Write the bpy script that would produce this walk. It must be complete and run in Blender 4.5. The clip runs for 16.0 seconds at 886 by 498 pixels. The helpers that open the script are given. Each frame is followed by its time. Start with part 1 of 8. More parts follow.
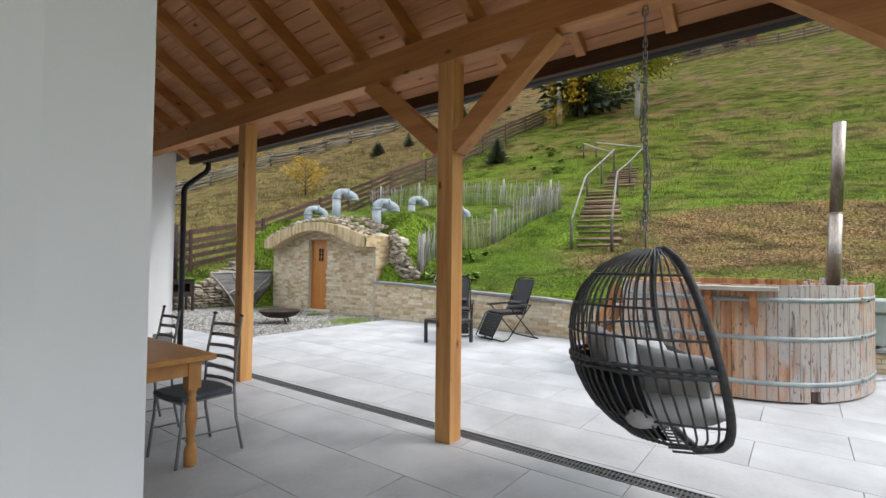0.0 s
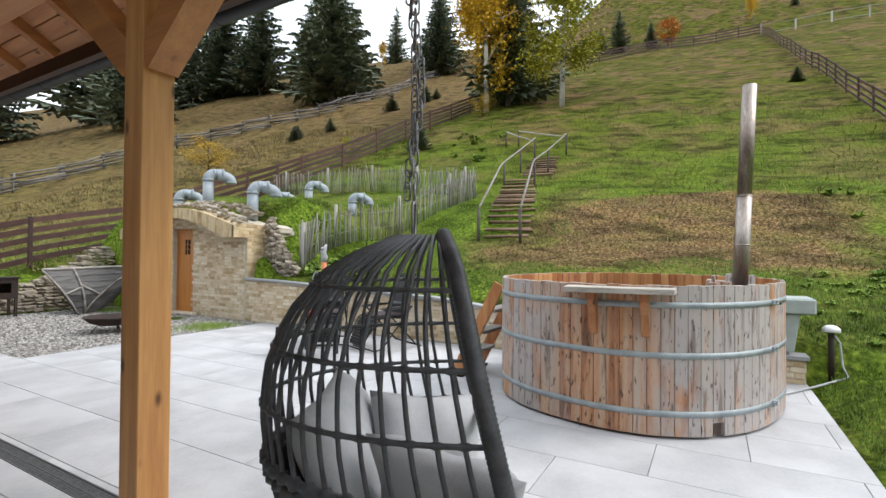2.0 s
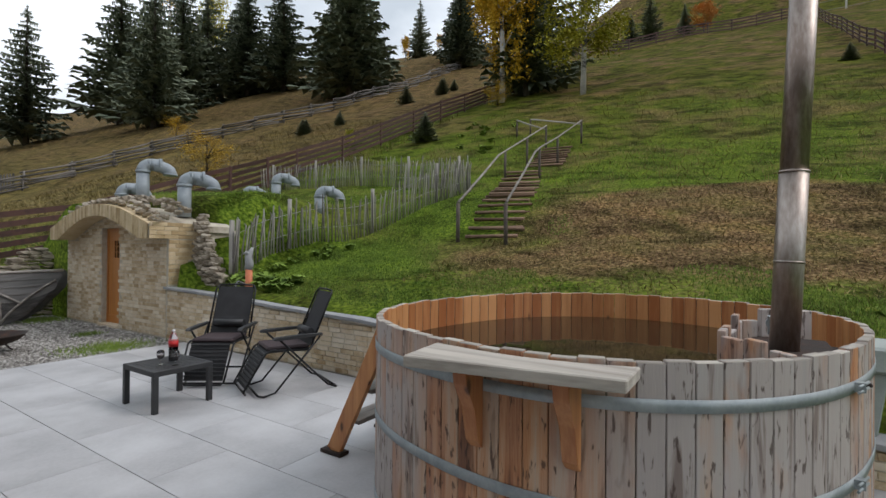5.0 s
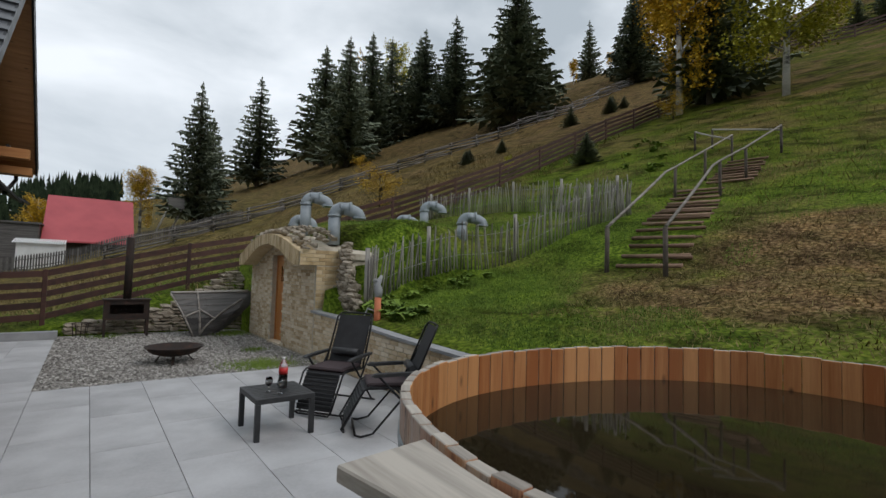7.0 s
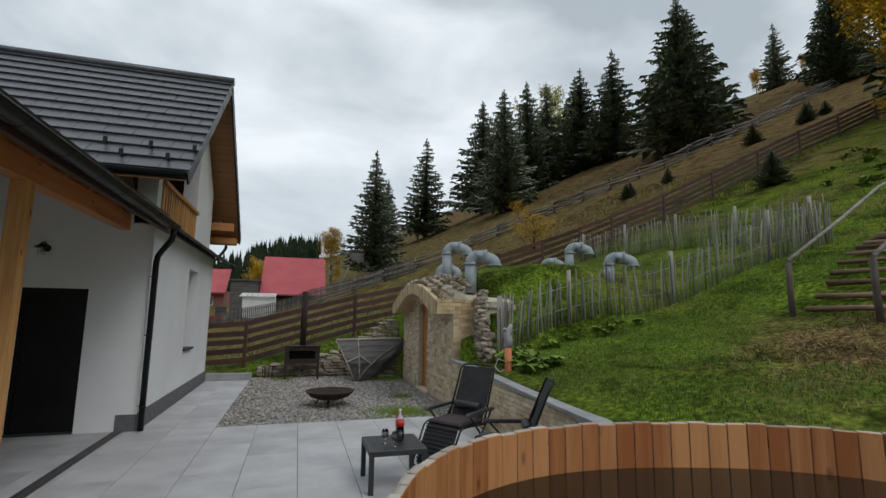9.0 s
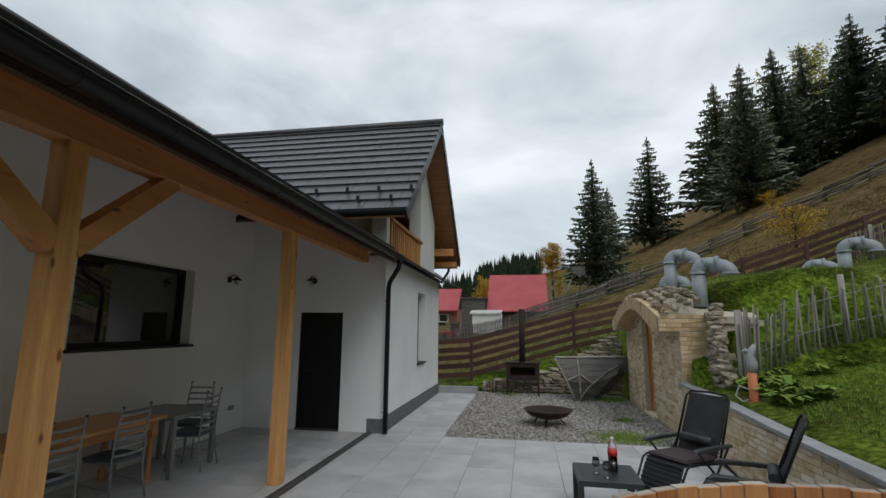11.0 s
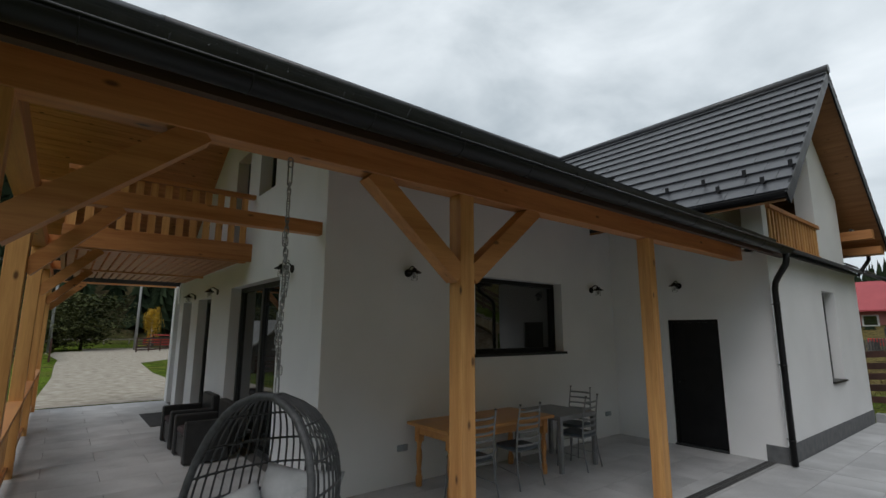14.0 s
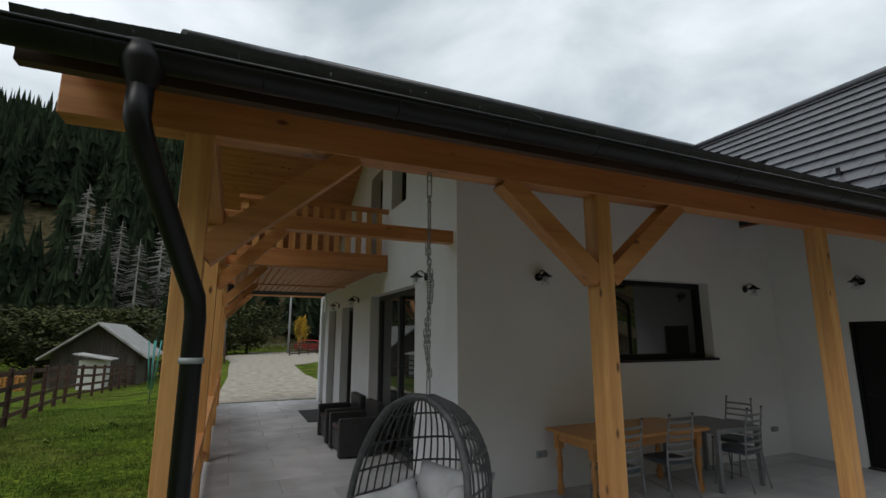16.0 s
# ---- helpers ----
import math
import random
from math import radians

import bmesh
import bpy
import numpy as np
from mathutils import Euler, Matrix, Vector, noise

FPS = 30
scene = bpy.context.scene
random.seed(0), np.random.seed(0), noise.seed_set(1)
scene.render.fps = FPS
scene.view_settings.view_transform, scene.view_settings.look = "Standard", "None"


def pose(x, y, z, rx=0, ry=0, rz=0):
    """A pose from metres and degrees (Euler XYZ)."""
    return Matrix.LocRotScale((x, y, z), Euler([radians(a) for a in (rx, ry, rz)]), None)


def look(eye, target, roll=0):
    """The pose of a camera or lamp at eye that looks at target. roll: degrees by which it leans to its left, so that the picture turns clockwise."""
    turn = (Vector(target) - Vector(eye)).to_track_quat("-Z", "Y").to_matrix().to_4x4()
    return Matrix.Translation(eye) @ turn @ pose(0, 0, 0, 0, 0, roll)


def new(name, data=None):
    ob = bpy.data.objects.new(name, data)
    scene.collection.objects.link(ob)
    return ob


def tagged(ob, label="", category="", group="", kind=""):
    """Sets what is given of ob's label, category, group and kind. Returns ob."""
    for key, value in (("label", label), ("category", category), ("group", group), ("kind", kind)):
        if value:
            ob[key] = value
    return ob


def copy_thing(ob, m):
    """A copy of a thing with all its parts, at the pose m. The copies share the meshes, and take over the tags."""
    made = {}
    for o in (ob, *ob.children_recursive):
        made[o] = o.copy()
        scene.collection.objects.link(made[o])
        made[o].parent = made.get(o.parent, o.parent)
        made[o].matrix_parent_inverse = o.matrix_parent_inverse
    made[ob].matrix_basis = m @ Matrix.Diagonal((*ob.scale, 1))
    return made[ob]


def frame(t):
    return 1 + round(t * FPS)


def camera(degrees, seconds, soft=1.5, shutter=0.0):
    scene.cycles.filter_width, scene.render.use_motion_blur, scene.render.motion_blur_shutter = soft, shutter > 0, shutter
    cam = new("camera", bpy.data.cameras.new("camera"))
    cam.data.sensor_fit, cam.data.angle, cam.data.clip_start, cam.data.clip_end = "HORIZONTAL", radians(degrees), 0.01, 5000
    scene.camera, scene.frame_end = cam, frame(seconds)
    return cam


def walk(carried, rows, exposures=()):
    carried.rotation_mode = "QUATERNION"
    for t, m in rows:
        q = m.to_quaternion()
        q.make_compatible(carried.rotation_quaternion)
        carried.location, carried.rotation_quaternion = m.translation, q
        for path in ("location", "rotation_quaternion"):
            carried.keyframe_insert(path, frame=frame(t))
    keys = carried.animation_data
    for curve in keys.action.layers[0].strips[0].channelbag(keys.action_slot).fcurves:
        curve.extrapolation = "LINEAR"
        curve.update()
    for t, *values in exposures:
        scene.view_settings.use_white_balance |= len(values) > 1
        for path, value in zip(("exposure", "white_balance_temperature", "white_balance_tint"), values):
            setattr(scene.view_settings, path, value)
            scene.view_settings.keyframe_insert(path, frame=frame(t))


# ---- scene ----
cam = camera(86.2, 16.0)
PATH = [
    (0, (-3.077, -2.264, 1.411), (-1.483, -1.057, 1.469), 0.6),
    (0.5, (-2.668, -2.285, 1.399), (-1.071, -1.082, 1.455), 0.6),
    (1, (-2.199, -2.265, 1.402), (-0.595, -1.071, 1.451), 0.6),
    (1.5, (-1.745, -2.289, 1.418), (-0.1, -1.152, 1.452), 0.6),
    (2, (-1.257, -2.321, 1.446), (0.482, -1.333, 1.472), 0.4),
    (2.5, (-0.876, -2.33, 1.463), (0.951, -1.516, 1.479), 0.5),
    (3, (-0.44, -2.386, 1.473), (1.426, -1.666, 1.471), 0.3),
    (3.2, (-0.299, -2.393, 1.486), (1.568, -1.674, 1.48), -0.1),
    (5.3, (1.268, -2.41, 1.644), (2.902, -1.257, 1.664), 1.0),
    (5.5, (1.358, -2.389, 1.669), (2.965, -1.199, 1.696), 1.3),
    (6, (1.63, -2.441, 1.68), (3.118, -1.105, 1.738), 1.3),
    (6.5, (1.828, -2.452, 1.676), (3.16, -0.963, 1.761), 1.6),
    (7, (2.043, -2.404, 1.687), (3.236, -0.803, 1.795), 1.6),
    (7.5, (2.224, -2.438, 1.728), (3.31, -0.764, 1.875), 1.5),
    (8, (2.435, -2.492, 1.737), (3.359, -0.731, 1.948), 0.9),
    (8.2, (2.49, -2.542, 1.746), (3.337, -0.745, 1.976), 0.8),
    (10.3, (2.886, -2.489, 1.822), (2.937, -0.512, 2.123), 0.5),
    (10.5, (2.914, -2.508, 1.828), (2.854, -0.533, 2.136), 0.4),
    (11, (2.962, -2.529, 1.84), (2.622, -0.585, 2.167), 0.4),
    (11.5, (2.954, -2.491, 1.841), (2.378, -0.607, 2.187), 0.3),
    (12, (2.944, -2.429, 1.876), (2.123, -0.645, 2.257), 0.4),
    (12.5, (2.968, -2.447, 1.901), (1.931, -0.786, 2.306), 0.3),
    (13, (3.01, -2.503, 1.902), (1.759, -0.993, 2.294), 0.3),
    (13.5, (3.007, -2.538, 1.894), (1.593, -1.171, 2.256), 0.3),
    (13.9, (2.992, -2.565, 1.891), (1.474, -1.309, 2.235), 0.3),
    (14, (2.992, -2.573, 1.891), (1.447, -1.349, 2.233), 0.2),
    (14.5, (2.997, -2.61, 1.895), (1.367, -1.505, 2.242), 0.1),
    (15, (3.002, -2.651, 1.896), (1.304, -1.658, 2.257), 0.1),
    (15.5, (2.99, -2.682, 1.895), (1.241, -1.783, 2.261), 0.0),
    (16, (2.973, -2.705, 1.888), (1.173, -1.912, 2.249), 0.0),
]
EXPOSURES = [(0, 1.20, 6500, 15), (1.0, 1.30, 6500, 15), (2.0, 1.14, 6500, 16), (3.2, 0.86, 6500, 16), (5.3, 0.12, 6500, 17), (8, -0.24, 6500, 14), (12.5, -0.26, 6500, 13), (16, -0.17, 6500, 13)]
walk(cam, [(t, look(eye, target, roll)) for t, eye, target, roll in PATH], EXPOSURES)

# ---- sky and sun ----
SUN_EL, SUN_AZ = radians(48), radians(150)
world = bpy.data.worlds.new("sky")
scene.world = world
world.use_nodes = True
wn, wl = world.node_tree.nodes, world.node_tree.links
wn.clear()
w_out = wn.new("ShaderNodeOutputWorld")
w_bg = wn.new("ShaderNodeBackground")
w_sky = wn.new("ShaderNodeTexSky")
w_sky.sky_type, w_sky.sun_disc = "NISHITA", False
w_sky.sun_elevation, w_sky.sun_rotation = SUN_EL, SUN_AZ
w_tc = wn.new("ShaderNodeTexCoord")
w_map = wn.new("ShaderNodeMapping")
w_map.inputs["Scale"].default_value = (1.0, 1.0, 2.2)
w_noise = wn.new("ShaderNodeTexNoise")
w_noise.inputs["Scale"].default_value = 2.3
w_noise.inputs["Detail"].default_value = 6
w_noise.inputs["Roughness"].default_value = 0.5
w_noise.inputs["Distortion"].default_value = 0.3
w_ramp = wn.new("ShaderNodeValToRGB")
w_ramp.color_ramp.elements[0].position, w_ramp.color_ramp.elements[0].color = 0.35, (4.7, 5.5, 5.9, 1)
w_ramp.color_ramp.elements[1].position, w_ramp.color_ramp.elements[1].color = 0.66, (9.5, 10.4, 10.7, 1)
w_mix = wn.new("ShaderNodeMix")
w_mix.data_type = "RGBA"
w_mix.inputs["Factor"].default_value = 0.93
wl.new(w_tc.outputs["Generated"], w_map.inputs["Vector"])
wl.new(w_map.outputs["Vector"], w_noise.inputs["Vector"])
wl.new(w_noise.outputs["Fac"], w_ramp.inputs["Fac"])
wl.new(w_sky.outputs["Color"], w_mix.inputs["A"])
wl.new(w_ramp.outputs["Color"], w_mix.inputs["B"])
wl.new(w_mix.outputs["Result"], w_bg.inputs["Color"])
w_bg.inputs["Strength"].default_value = 0.115
wl.new(w_bg.outputs["Background"], w_out.inputs["Surface"])

sun = new("sun", bpy.data.lights.new("sun", "SUN"))
sun.data.energy, sun.data.angle, sun.data.color = 1.05, radians(25), (1.0, 0.97, 0.92)
sun.matrix_world = look((0, 0, 50), (-math.sin(SUN_AZ) * math.cos(SUN_EL), -math.cos(SUN_AZ) * math.cos(SUN_EL), 50 - math.sin(SUN_EL)))

# ---- materials ----
def ramp_stops(node, stops):
    cr = node.color_ramp
    while len(cr.elements) > 1:
        cr.elements.remove(cr.elements[-1])
    cr.elements[0].position, cr.elements[0].color = stops[0][0], (*stops[0][1], 1)
    for pos, col in stops[1:]:
        cr.elements.new(pos).color = (*col, 1)


def surface(name, stops, scale=6.0, stretch=(1, 1, 1), rough=0.7, metal=0.0, bump=0.2, bump_dist=0.01, fine=60.0,
            per_object=0.0, per_island=0.0, stain=0.0, stain_scale=0.8, stain_color=(0.5, 0.5, 0.5), world_space=False, detail=6, spec=0.5):
    """A material with colour and relief at two scales. Stops: the colours from dark to light."""
    m = bpy.data.materials.new(name)
    m.use_nodes = True
    n, l = m.node_tree.nodes, m.node_tree.links
    b = n["Principled BSDF"]
    b.inputs["Metallic"].default_value = metal
    b.inputs["Specular IOR Level"].default_value = spec
    if world_space:
        src = n.new("ShaderNodeNewGeometry").outputs["Position"]
    else:
        src = n.new("ShaderNodeTexCoord").outputs["Object"]
    info = n.new("ShaderNodeObjectInfo")
    add = n.new("ShaderNodeVectorMath")
    add.operation = "MULTIPLY_ADD"
    comb = n.new("ShaderNodeCombineXYZ")
    for k in ("X", "Y", "Z"):
        l.new(info.outputs["Random"], comb.inputs[k])
    l.new(comb.outputs[0], add.inputs[0])
    add.inputs[1].default_value = (37.0, 19.0, 53.0) if not world_space else (0, 0, 0)
    l.new(src, add.inputs[2])
    mp = n.new("ShaderNodeMapping")
    mp.inputs["Scale"].default_value = stretch
    l.new(add.outputs[0], mp.inputs["Vector"])
    big = n.new("ShaderNodeTexNoise")
    big.inputs["Scale"].default_value, big.inputs["Detail"].default_value = scale, detail
    l.new(mp.outputs[0], big.inputs["Vector"])
    small = n.new("ShaderNodeTexNoise")
    small.inputs["Scale"].default_value, small.inputs["Detail"].default_value = fine, 3
    l.new(mp.outputs[0], small.inputs["Vector"])
    mixf = n.new("ShaderNodeMath")
    mixf.operation = "MULTIPLY_ADD"
    mixf.inputs[1].default_value = 0.35
    l.new(small.outputs["Fac"], mixf.inputs[0])
    sub = n.new("ShaderNodeMath")
    sub.operation = "SUBTRACT"
    sub.inputs[1].default_value = 0.175
    l.new(big.outputs["Fac"], sub.inputs[0])
    l.new(sub.outputs[0], mixf.inputs[2])
    fac = mixf.outputs[0]
    if per_object or per_island:
        if per_island:
            rnd = n.new("ShaderNodeNewGeometry").outputs["Random Per Island"]
        else:
            rnd = info.outputs["Random"]
        amount = per_island or per_object
        ma = n.new("ShaderNodeMath")
        ma.operation = "MULTIPLY_ADD"
        ma.inputs[1].default_value = amount
        l.new(rnd, ma.inputs[0])
        s2 = n.new("ShaderNodeMath")
        s2.operation = "SUBTRACT"
        s2.inputs[1].default_value = amount / 2
        l.new(fac, s2.inputs[0])
        l.new(s2.outputs[0], ma.inputs[2])
        fac = ma.outputs[0]
    cr = n.new("ShaderNodeValToRGB")
    ramp_stops(cr, stops)
    l.new(fac, cr.inputs["Fac"])
    col = cr.outputs["Color"]
    if stain:
        st = n.new("ShaderNodeTexNoise")
        st.inputs["Scale"].default_value, st.inputs["Detail"].default_value = stain_scale, 5
        l.new(add.outputs[0], st.inputs["Vector"])
        sr = n.new("ShaderNodeValToRGB")
        ramp_stops(sr, [(0.42, (0, 0, 0)), (0.66, (1, 1, 1))])
        l.new(st.outputs["Fac"], sr.inputs["Fac"])
        sm = n.new("ShaderNodeMath")
        sm.operation = "MULTIPLY"
        sm.inputs[1].default_value = stain
        l.new(sr.outputs["Color"], sm.inputs[0])
        mx = n.new("ShaderNodeMix")
        mx.data_type = "RGBA"
        mx.inputs["B"].default_value = (*stain_color, 1)
        l.new(sm.outputs[0], mx.inputs["Factor"])
        l.new(col, mx.inputs["A"])
        col = mx.outputs["Result"]
    l.new(col, b.inputs["Base Color"])
    rr = n.new("ShaderNodeMath")
    rr.operation = "MULTIPLY_ADD"
    rr.inputs[1].default_value, rr.inputs[2].default_value = 0.25, max(0.02, rough - 0.125)
    l.new(big.outputs["Fac"], rr.inputs[0])
    l.new(rr.outputs[0], b.inputs["Roughness"])
    if bump:
        bp = n.new("ShaderNodeBump")
        bp.inputs["Strength"].default_value, bp.inputs["Distance"].default_value = bump, bump_dist
        l.new(mixf.outputs[0], bp.inputs["Height"])
        l.new(bp.outputs[0], b.inputs["Normal"])
    return m


def wood(name, dark, light, axis="Z", rough=0.6, knots=0.0, grey=None, grey_amount=0.0, per_object=0.25, grain=1.0):
    """Wood with its grain along one axis, knots, and weathering where asked."""
    st = {"X": (0.06, 1, 1), "Y": (1, 0.06, 1), "Z": (1, 1, 0.06)}[axis]
    m = surface(name, [(0.25, dark), (0.75, light)], scale=14 * grain, stretch=st, rough=rough, bump=0.25, bump_dist=0.003, fine=90 * grain,
                per_object=per_object, stain=grey_amount, stain_scale=1.6, stain_color=grey or (0.4, 0.4, 0.4))
    if knots:
        n, l = m.node_tree.nodes, m.node_tree.links
        b = n["Principled BSDF"]
        old = b.inputs["Base Color"].links[0].from_socket
        tc = n.new("ShaderNodeTexCoord")
        mp = n.new("ShaderNodeMapping")
        mp.inputs["Scale"].default_value = {"X": (0.45, 1, 1), "Y": (1, 0.45, 1), "Z": (1, 1, 0.45)}[axis]
        vo = n.new("ShaderNodeTexVoronoi")
        vo.inputs["Scale"].default_value = 6.0
        oi = n.new("ShaderNodeObjectInfo")
        sh = n.new("ShaderNodeVectorMath")
        sh.operation = "MULTIPLY_ADD"
        sh.inputs[1].default_value = (11.0, 17.0, 23.0)
        l.new(oi.outputs["Random"], sh.inputs[0])
        l.new(tc.outputs["Object"], sh.inputs[2])
        l.new(sh.outputs[0], mp.inputs["Vector"])
        l.new(mp.outputs[0], vo.inputs["Vector"])
        cr = n.new("ShaderNodeValToRGB")
        ramp_stops(cr, [(0.065, (1, 1, 1)), (0.095, (0.5, 0.5, 0.5)), (0.14, (0, 0, 0))])
        l.new(vo.outputs["Distance"], cr.inputs["Fac"])
        mu = n.new("ShaderNodeMath")
        mu.operation = "MULTIPLY"
        mu.inputs[1].default_value = knots
        l.new(cr.outputs["Color"], mu.inputs[0])
        mx = n.new("ShaderNodeMix")
        mx.data_type = "RGBA"
        mx.inputs["B"].default_value = (0.09, 0.035, 0.012, 1)
        l.new(mu.outputs[0], mx.inputs["Factor"])
        l.new(old, mx.inputs["A"])
        l.new(mx.outputs["Result"], b.inputs["Base Color"])
    return m


PLASTER = surface("white_plaster", [(0.3, (0.74, 0.75, 0.76)), (0.7, (0.80, 0.81, 0.82))], scale=1.2, rough=0.9, bump=0.25, bump_dist=0.002, fine=220)
PLINTH = surface("grey_plinth_plaster", [(0.3, (0.10, 0.105, 0.11)), (0.7, (0.16, 0.165, 0.17))], scale=8, rough=0.9, bump=0.5, bump_dist=0.003, fine=200)
TILE = surface("grey_porcelain_paving", [(0.3, (0.35, 0.35, 0.355)), (0.7, (0.46, 0.46, 0.465))], scale=1.7, rough=0.62, bump=0.06, bump_dist=0.002, fine=40,
               per_object=0.12, stain=0.45, stain_scale=1.6, stain_color=(0.62, 0.625, 0.63))
GROUT = surface("dark_grout", [(0.3, (0.10, 0.10, 0.10)), (0.7, (0.17, 0.165, 0.16))], scale=20, rough=0.95)
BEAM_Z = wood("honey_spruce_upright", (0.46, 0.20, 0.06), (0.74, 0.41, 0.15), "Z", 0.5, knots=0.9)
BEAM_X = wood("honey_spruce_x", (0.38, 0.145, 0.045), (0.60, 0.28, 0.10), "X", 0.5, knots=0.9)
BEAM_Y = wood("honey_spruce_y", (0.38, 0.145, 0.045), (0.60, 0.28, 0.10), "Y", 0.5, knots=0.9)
BOARD_Y = wood("ceiling_boards", (0.40, 0.17, 0.075), (0.64, 0.33, 0.16), "Y", 0.6, knots=0.85)
BLACK_METAL = surface("black_coated_metal", [(0.3, (0.006, 0.006, 0.007)), (0.7, (0.011, 0.011, 0.012))], scale=5, rough=0.38, bump=0.03, fine=150, spec=0.28)
FASCIA = wood("dark_stained_fascia", (0.035, 0.016, 0.009), (0.085, 0.040, 0.022), "Y", 0.7)
# same spruce in a darker tone: the shade under the verge is in its colour
SOFFIT = wood("shaded_soffit_boards", (0.26, 0.115, 0.045), (0.42, 0.205, 0.085), "X", 0.6, knots=0.8)
ANTHRACITE = surface("anthracite_frame", [(0.3, (0.03, 0.033, 0.036)), (0.7, (0.04, 0.043, 0.046))], scale=5, rough=0.45, bump=0.05, fine=150)
ROOF = surface("anthracite_roof_tile", [(0.3, (0.045, 0.048, 0.055)), (0.7, (0.085, 0.088, 0.098))], scale=7, rough=0.36, bump=0.1, bump_dist=0.003, fine=80, per_object=0.2, per_island=0.25)
SUB = surface("roof_underlay", [(0.3, (0.02, 0.02, 0.022)), (0.7, (0.03, 0.03, 0.033))], rough=0.8)
DRAIN = surface("drain_grate_dark", [(0.3, (0.05, 0.05, 0.05)), (0.7, (0.10, 0.10, 0.10))], scale=30, rough=0.6)
BRICK = surface("sand_brick", [(0.2, (0.40, 0.28, 0.15)), (0.45, (0.60, 0.48, 0.32)), (0.8, (0.74, 0.66, 0.53))], scale=5, rough=0.9, bump=0.7, bump_dist=0.006, fine=50, per_object=0.45)
SANDSTONE = surface("yellow_sandstone", [(0.2, (0.36, 0.25, 0.12)), (0.5, (0.56, 0.43, 0.25)), (0.8, (0.66, 0.54, 0.36))], scale=4, rough=0.9, bump=0.7, bump_dist=0.006, fine=45, per_object=0.4)
MORTAR = surface("pale_mortar", [(0.3, (0.42, 0.37, 0.28)), (0.7, (0.56, 0.51, 0.42))], scale=9, rough=0.95, bump=0.5, fine=90)
STONE = surface("rough_stone", [(0.2, (0.09, 0.075, 0.058)), (0.5, (0.22, 0.185, 0.14)), (0.8, (0.38, 0.33, 0.26))], scale=4, rough=0.9, bump=0.8, bump_dist=0.012, fine=35, per_object=0.8, per_island=0.6)
CAP = surface("grey_slab", [(0.3, (0.24, 0.245, 0.25)), (0.7, (0.34, 0.345, 0.35))], scale=4, rough=0.7, bump=0.2, fine=90)
GRAVEL = surface("gravel_bed", [(0.25, (0.13, 0.12, 0.105)), (0.5, (0.27, 0.255, 0.23)), (0.75, (0.42, 0.40, 0.37))], scale=28, rough=0.95, bump=0.8, bump_dist=0.02, fine=90, world_space=True)
PEBBLE = surface("gravel_stone", [(0.2, (0.13, 0.12, 0.11)), (0.5, (0.30, 0.285, 0.26)), (0.8, (0.50, 0.48, 0.45))], scale=12, rough=0.9, bump=0.2, per_island=0.9)
DOOR_WOOD = wood("orange_door_wood", (0.42, 0.15, 0.03), (0.55, 0.23, 0.055), "Z", 0.4, per_object=0.1)
def stave_material():
    """Larch boards, worn: orange heart, dark scars and grey weathered stretches, streaked along the grain."""
    m = surface("weathered_larch_stave", [(0.16, (0.13, 0.055, 0.03)), (0.34, (0.40, 0.16, 0.065)), (0.5, (0.54, 0.28, 0.14)), (0.66, (0.54, 0.38, 0.26)), (0.85, (0.44, 0.38, 0.33))],
                scale=9, stretch=(2.2, 2.2, 0.12), rough=0.8, bump=0.6, bump_dist=0.004, fine=80, per_object=0.26)
    n, l = m.node_tree.nodes, m.node_tree.links
    b = n["Principled BSDF"]
    old = b.inputs["Base Color"].links[0].from_socket
    pos = n.new("ShaderNodeNewGeometry").outputs["Position"]
    info = n.new("ShaderNodeObjectInfo").outputs["Random"]

    def streaks(scale, stretch, lo, hi, per=7.0):
        off = n.new("ShaderNodeVectorMath")
        off.operation = "MULTIPLY_ADD"
        off.inputs[1].default_value = (per, per * .6, 3.0)
        l.new(info, off.inputs[0])
        l.new(pos, off.inputs[2])
        mp = n.new("ShaderNodeMapping")
        mp.inputs["Scale"].default_value = stretch
        l.new(off.outputs[0], mp.inputs["Vector"])
        t = n.new("ShaderNodeTexNoise")
        t.inputs["Scale"].default_value, t.inputs["Detail"].default_value, t.inputs["Distortion"].default_value = scale, 6, .4
        l.new(mp.outputs[0], t.inputs["Vector"])
        cr = n.new("ShaderNodeValToRGB")
        ramp_stops(cr, [(lo, (0, 0, 0)), (hi, (1, 1, 1))])
        l.new(t.outputs["Fac"], cr.inputs["Fac"])
        return cr.outputs["Color"]

    def over(fac, a, colour):
        mx = n.new("ShaderNodeMix")
        mx.data_type = "RGBA"
        l.new(fac, mx.inputs["Factor"])
        l.new(a, mx.inputs["A"])
        mx.inputs["B"].default_value = (*colour, 1)
        return mx.outputs["Result"]

    def times(a, c):
        q = n.new("ShaderNodeMath")
        q.operation, q.use_clamp = "MULTIPLY", True
        for i, v in enumerate((a, c)):
            if isinstance(v, float):
                q.inputs[i].default_value = v
            else:
                l.new(v, q.inputs[i])
        return q.outputs[0]
    # greyed by the weather on the side away from the shelf
    sep = n.new("ShaderNodeSeparateXYZ")
    l.new(pos, sep.inputs[0])
    side = n.new("ShaderNodeMapRange")
    side.inputs["From Min"].default_value, side.inputs["From Max"].default_value = .15, .75
    side.inputs["To Min"].default_value, side.inputs["To Max"].default_value = .12, 1.4
    away = n.new("ShaderNodeMath")
    away.operation = "ADD"
    away.inputs[1].default_value = 1.50
    l.new(sep.outputs["Y"], away.inputs[0])
    dist = n.new("ShaderNodeMath")
    dist.operation = "ABSOLUTE"
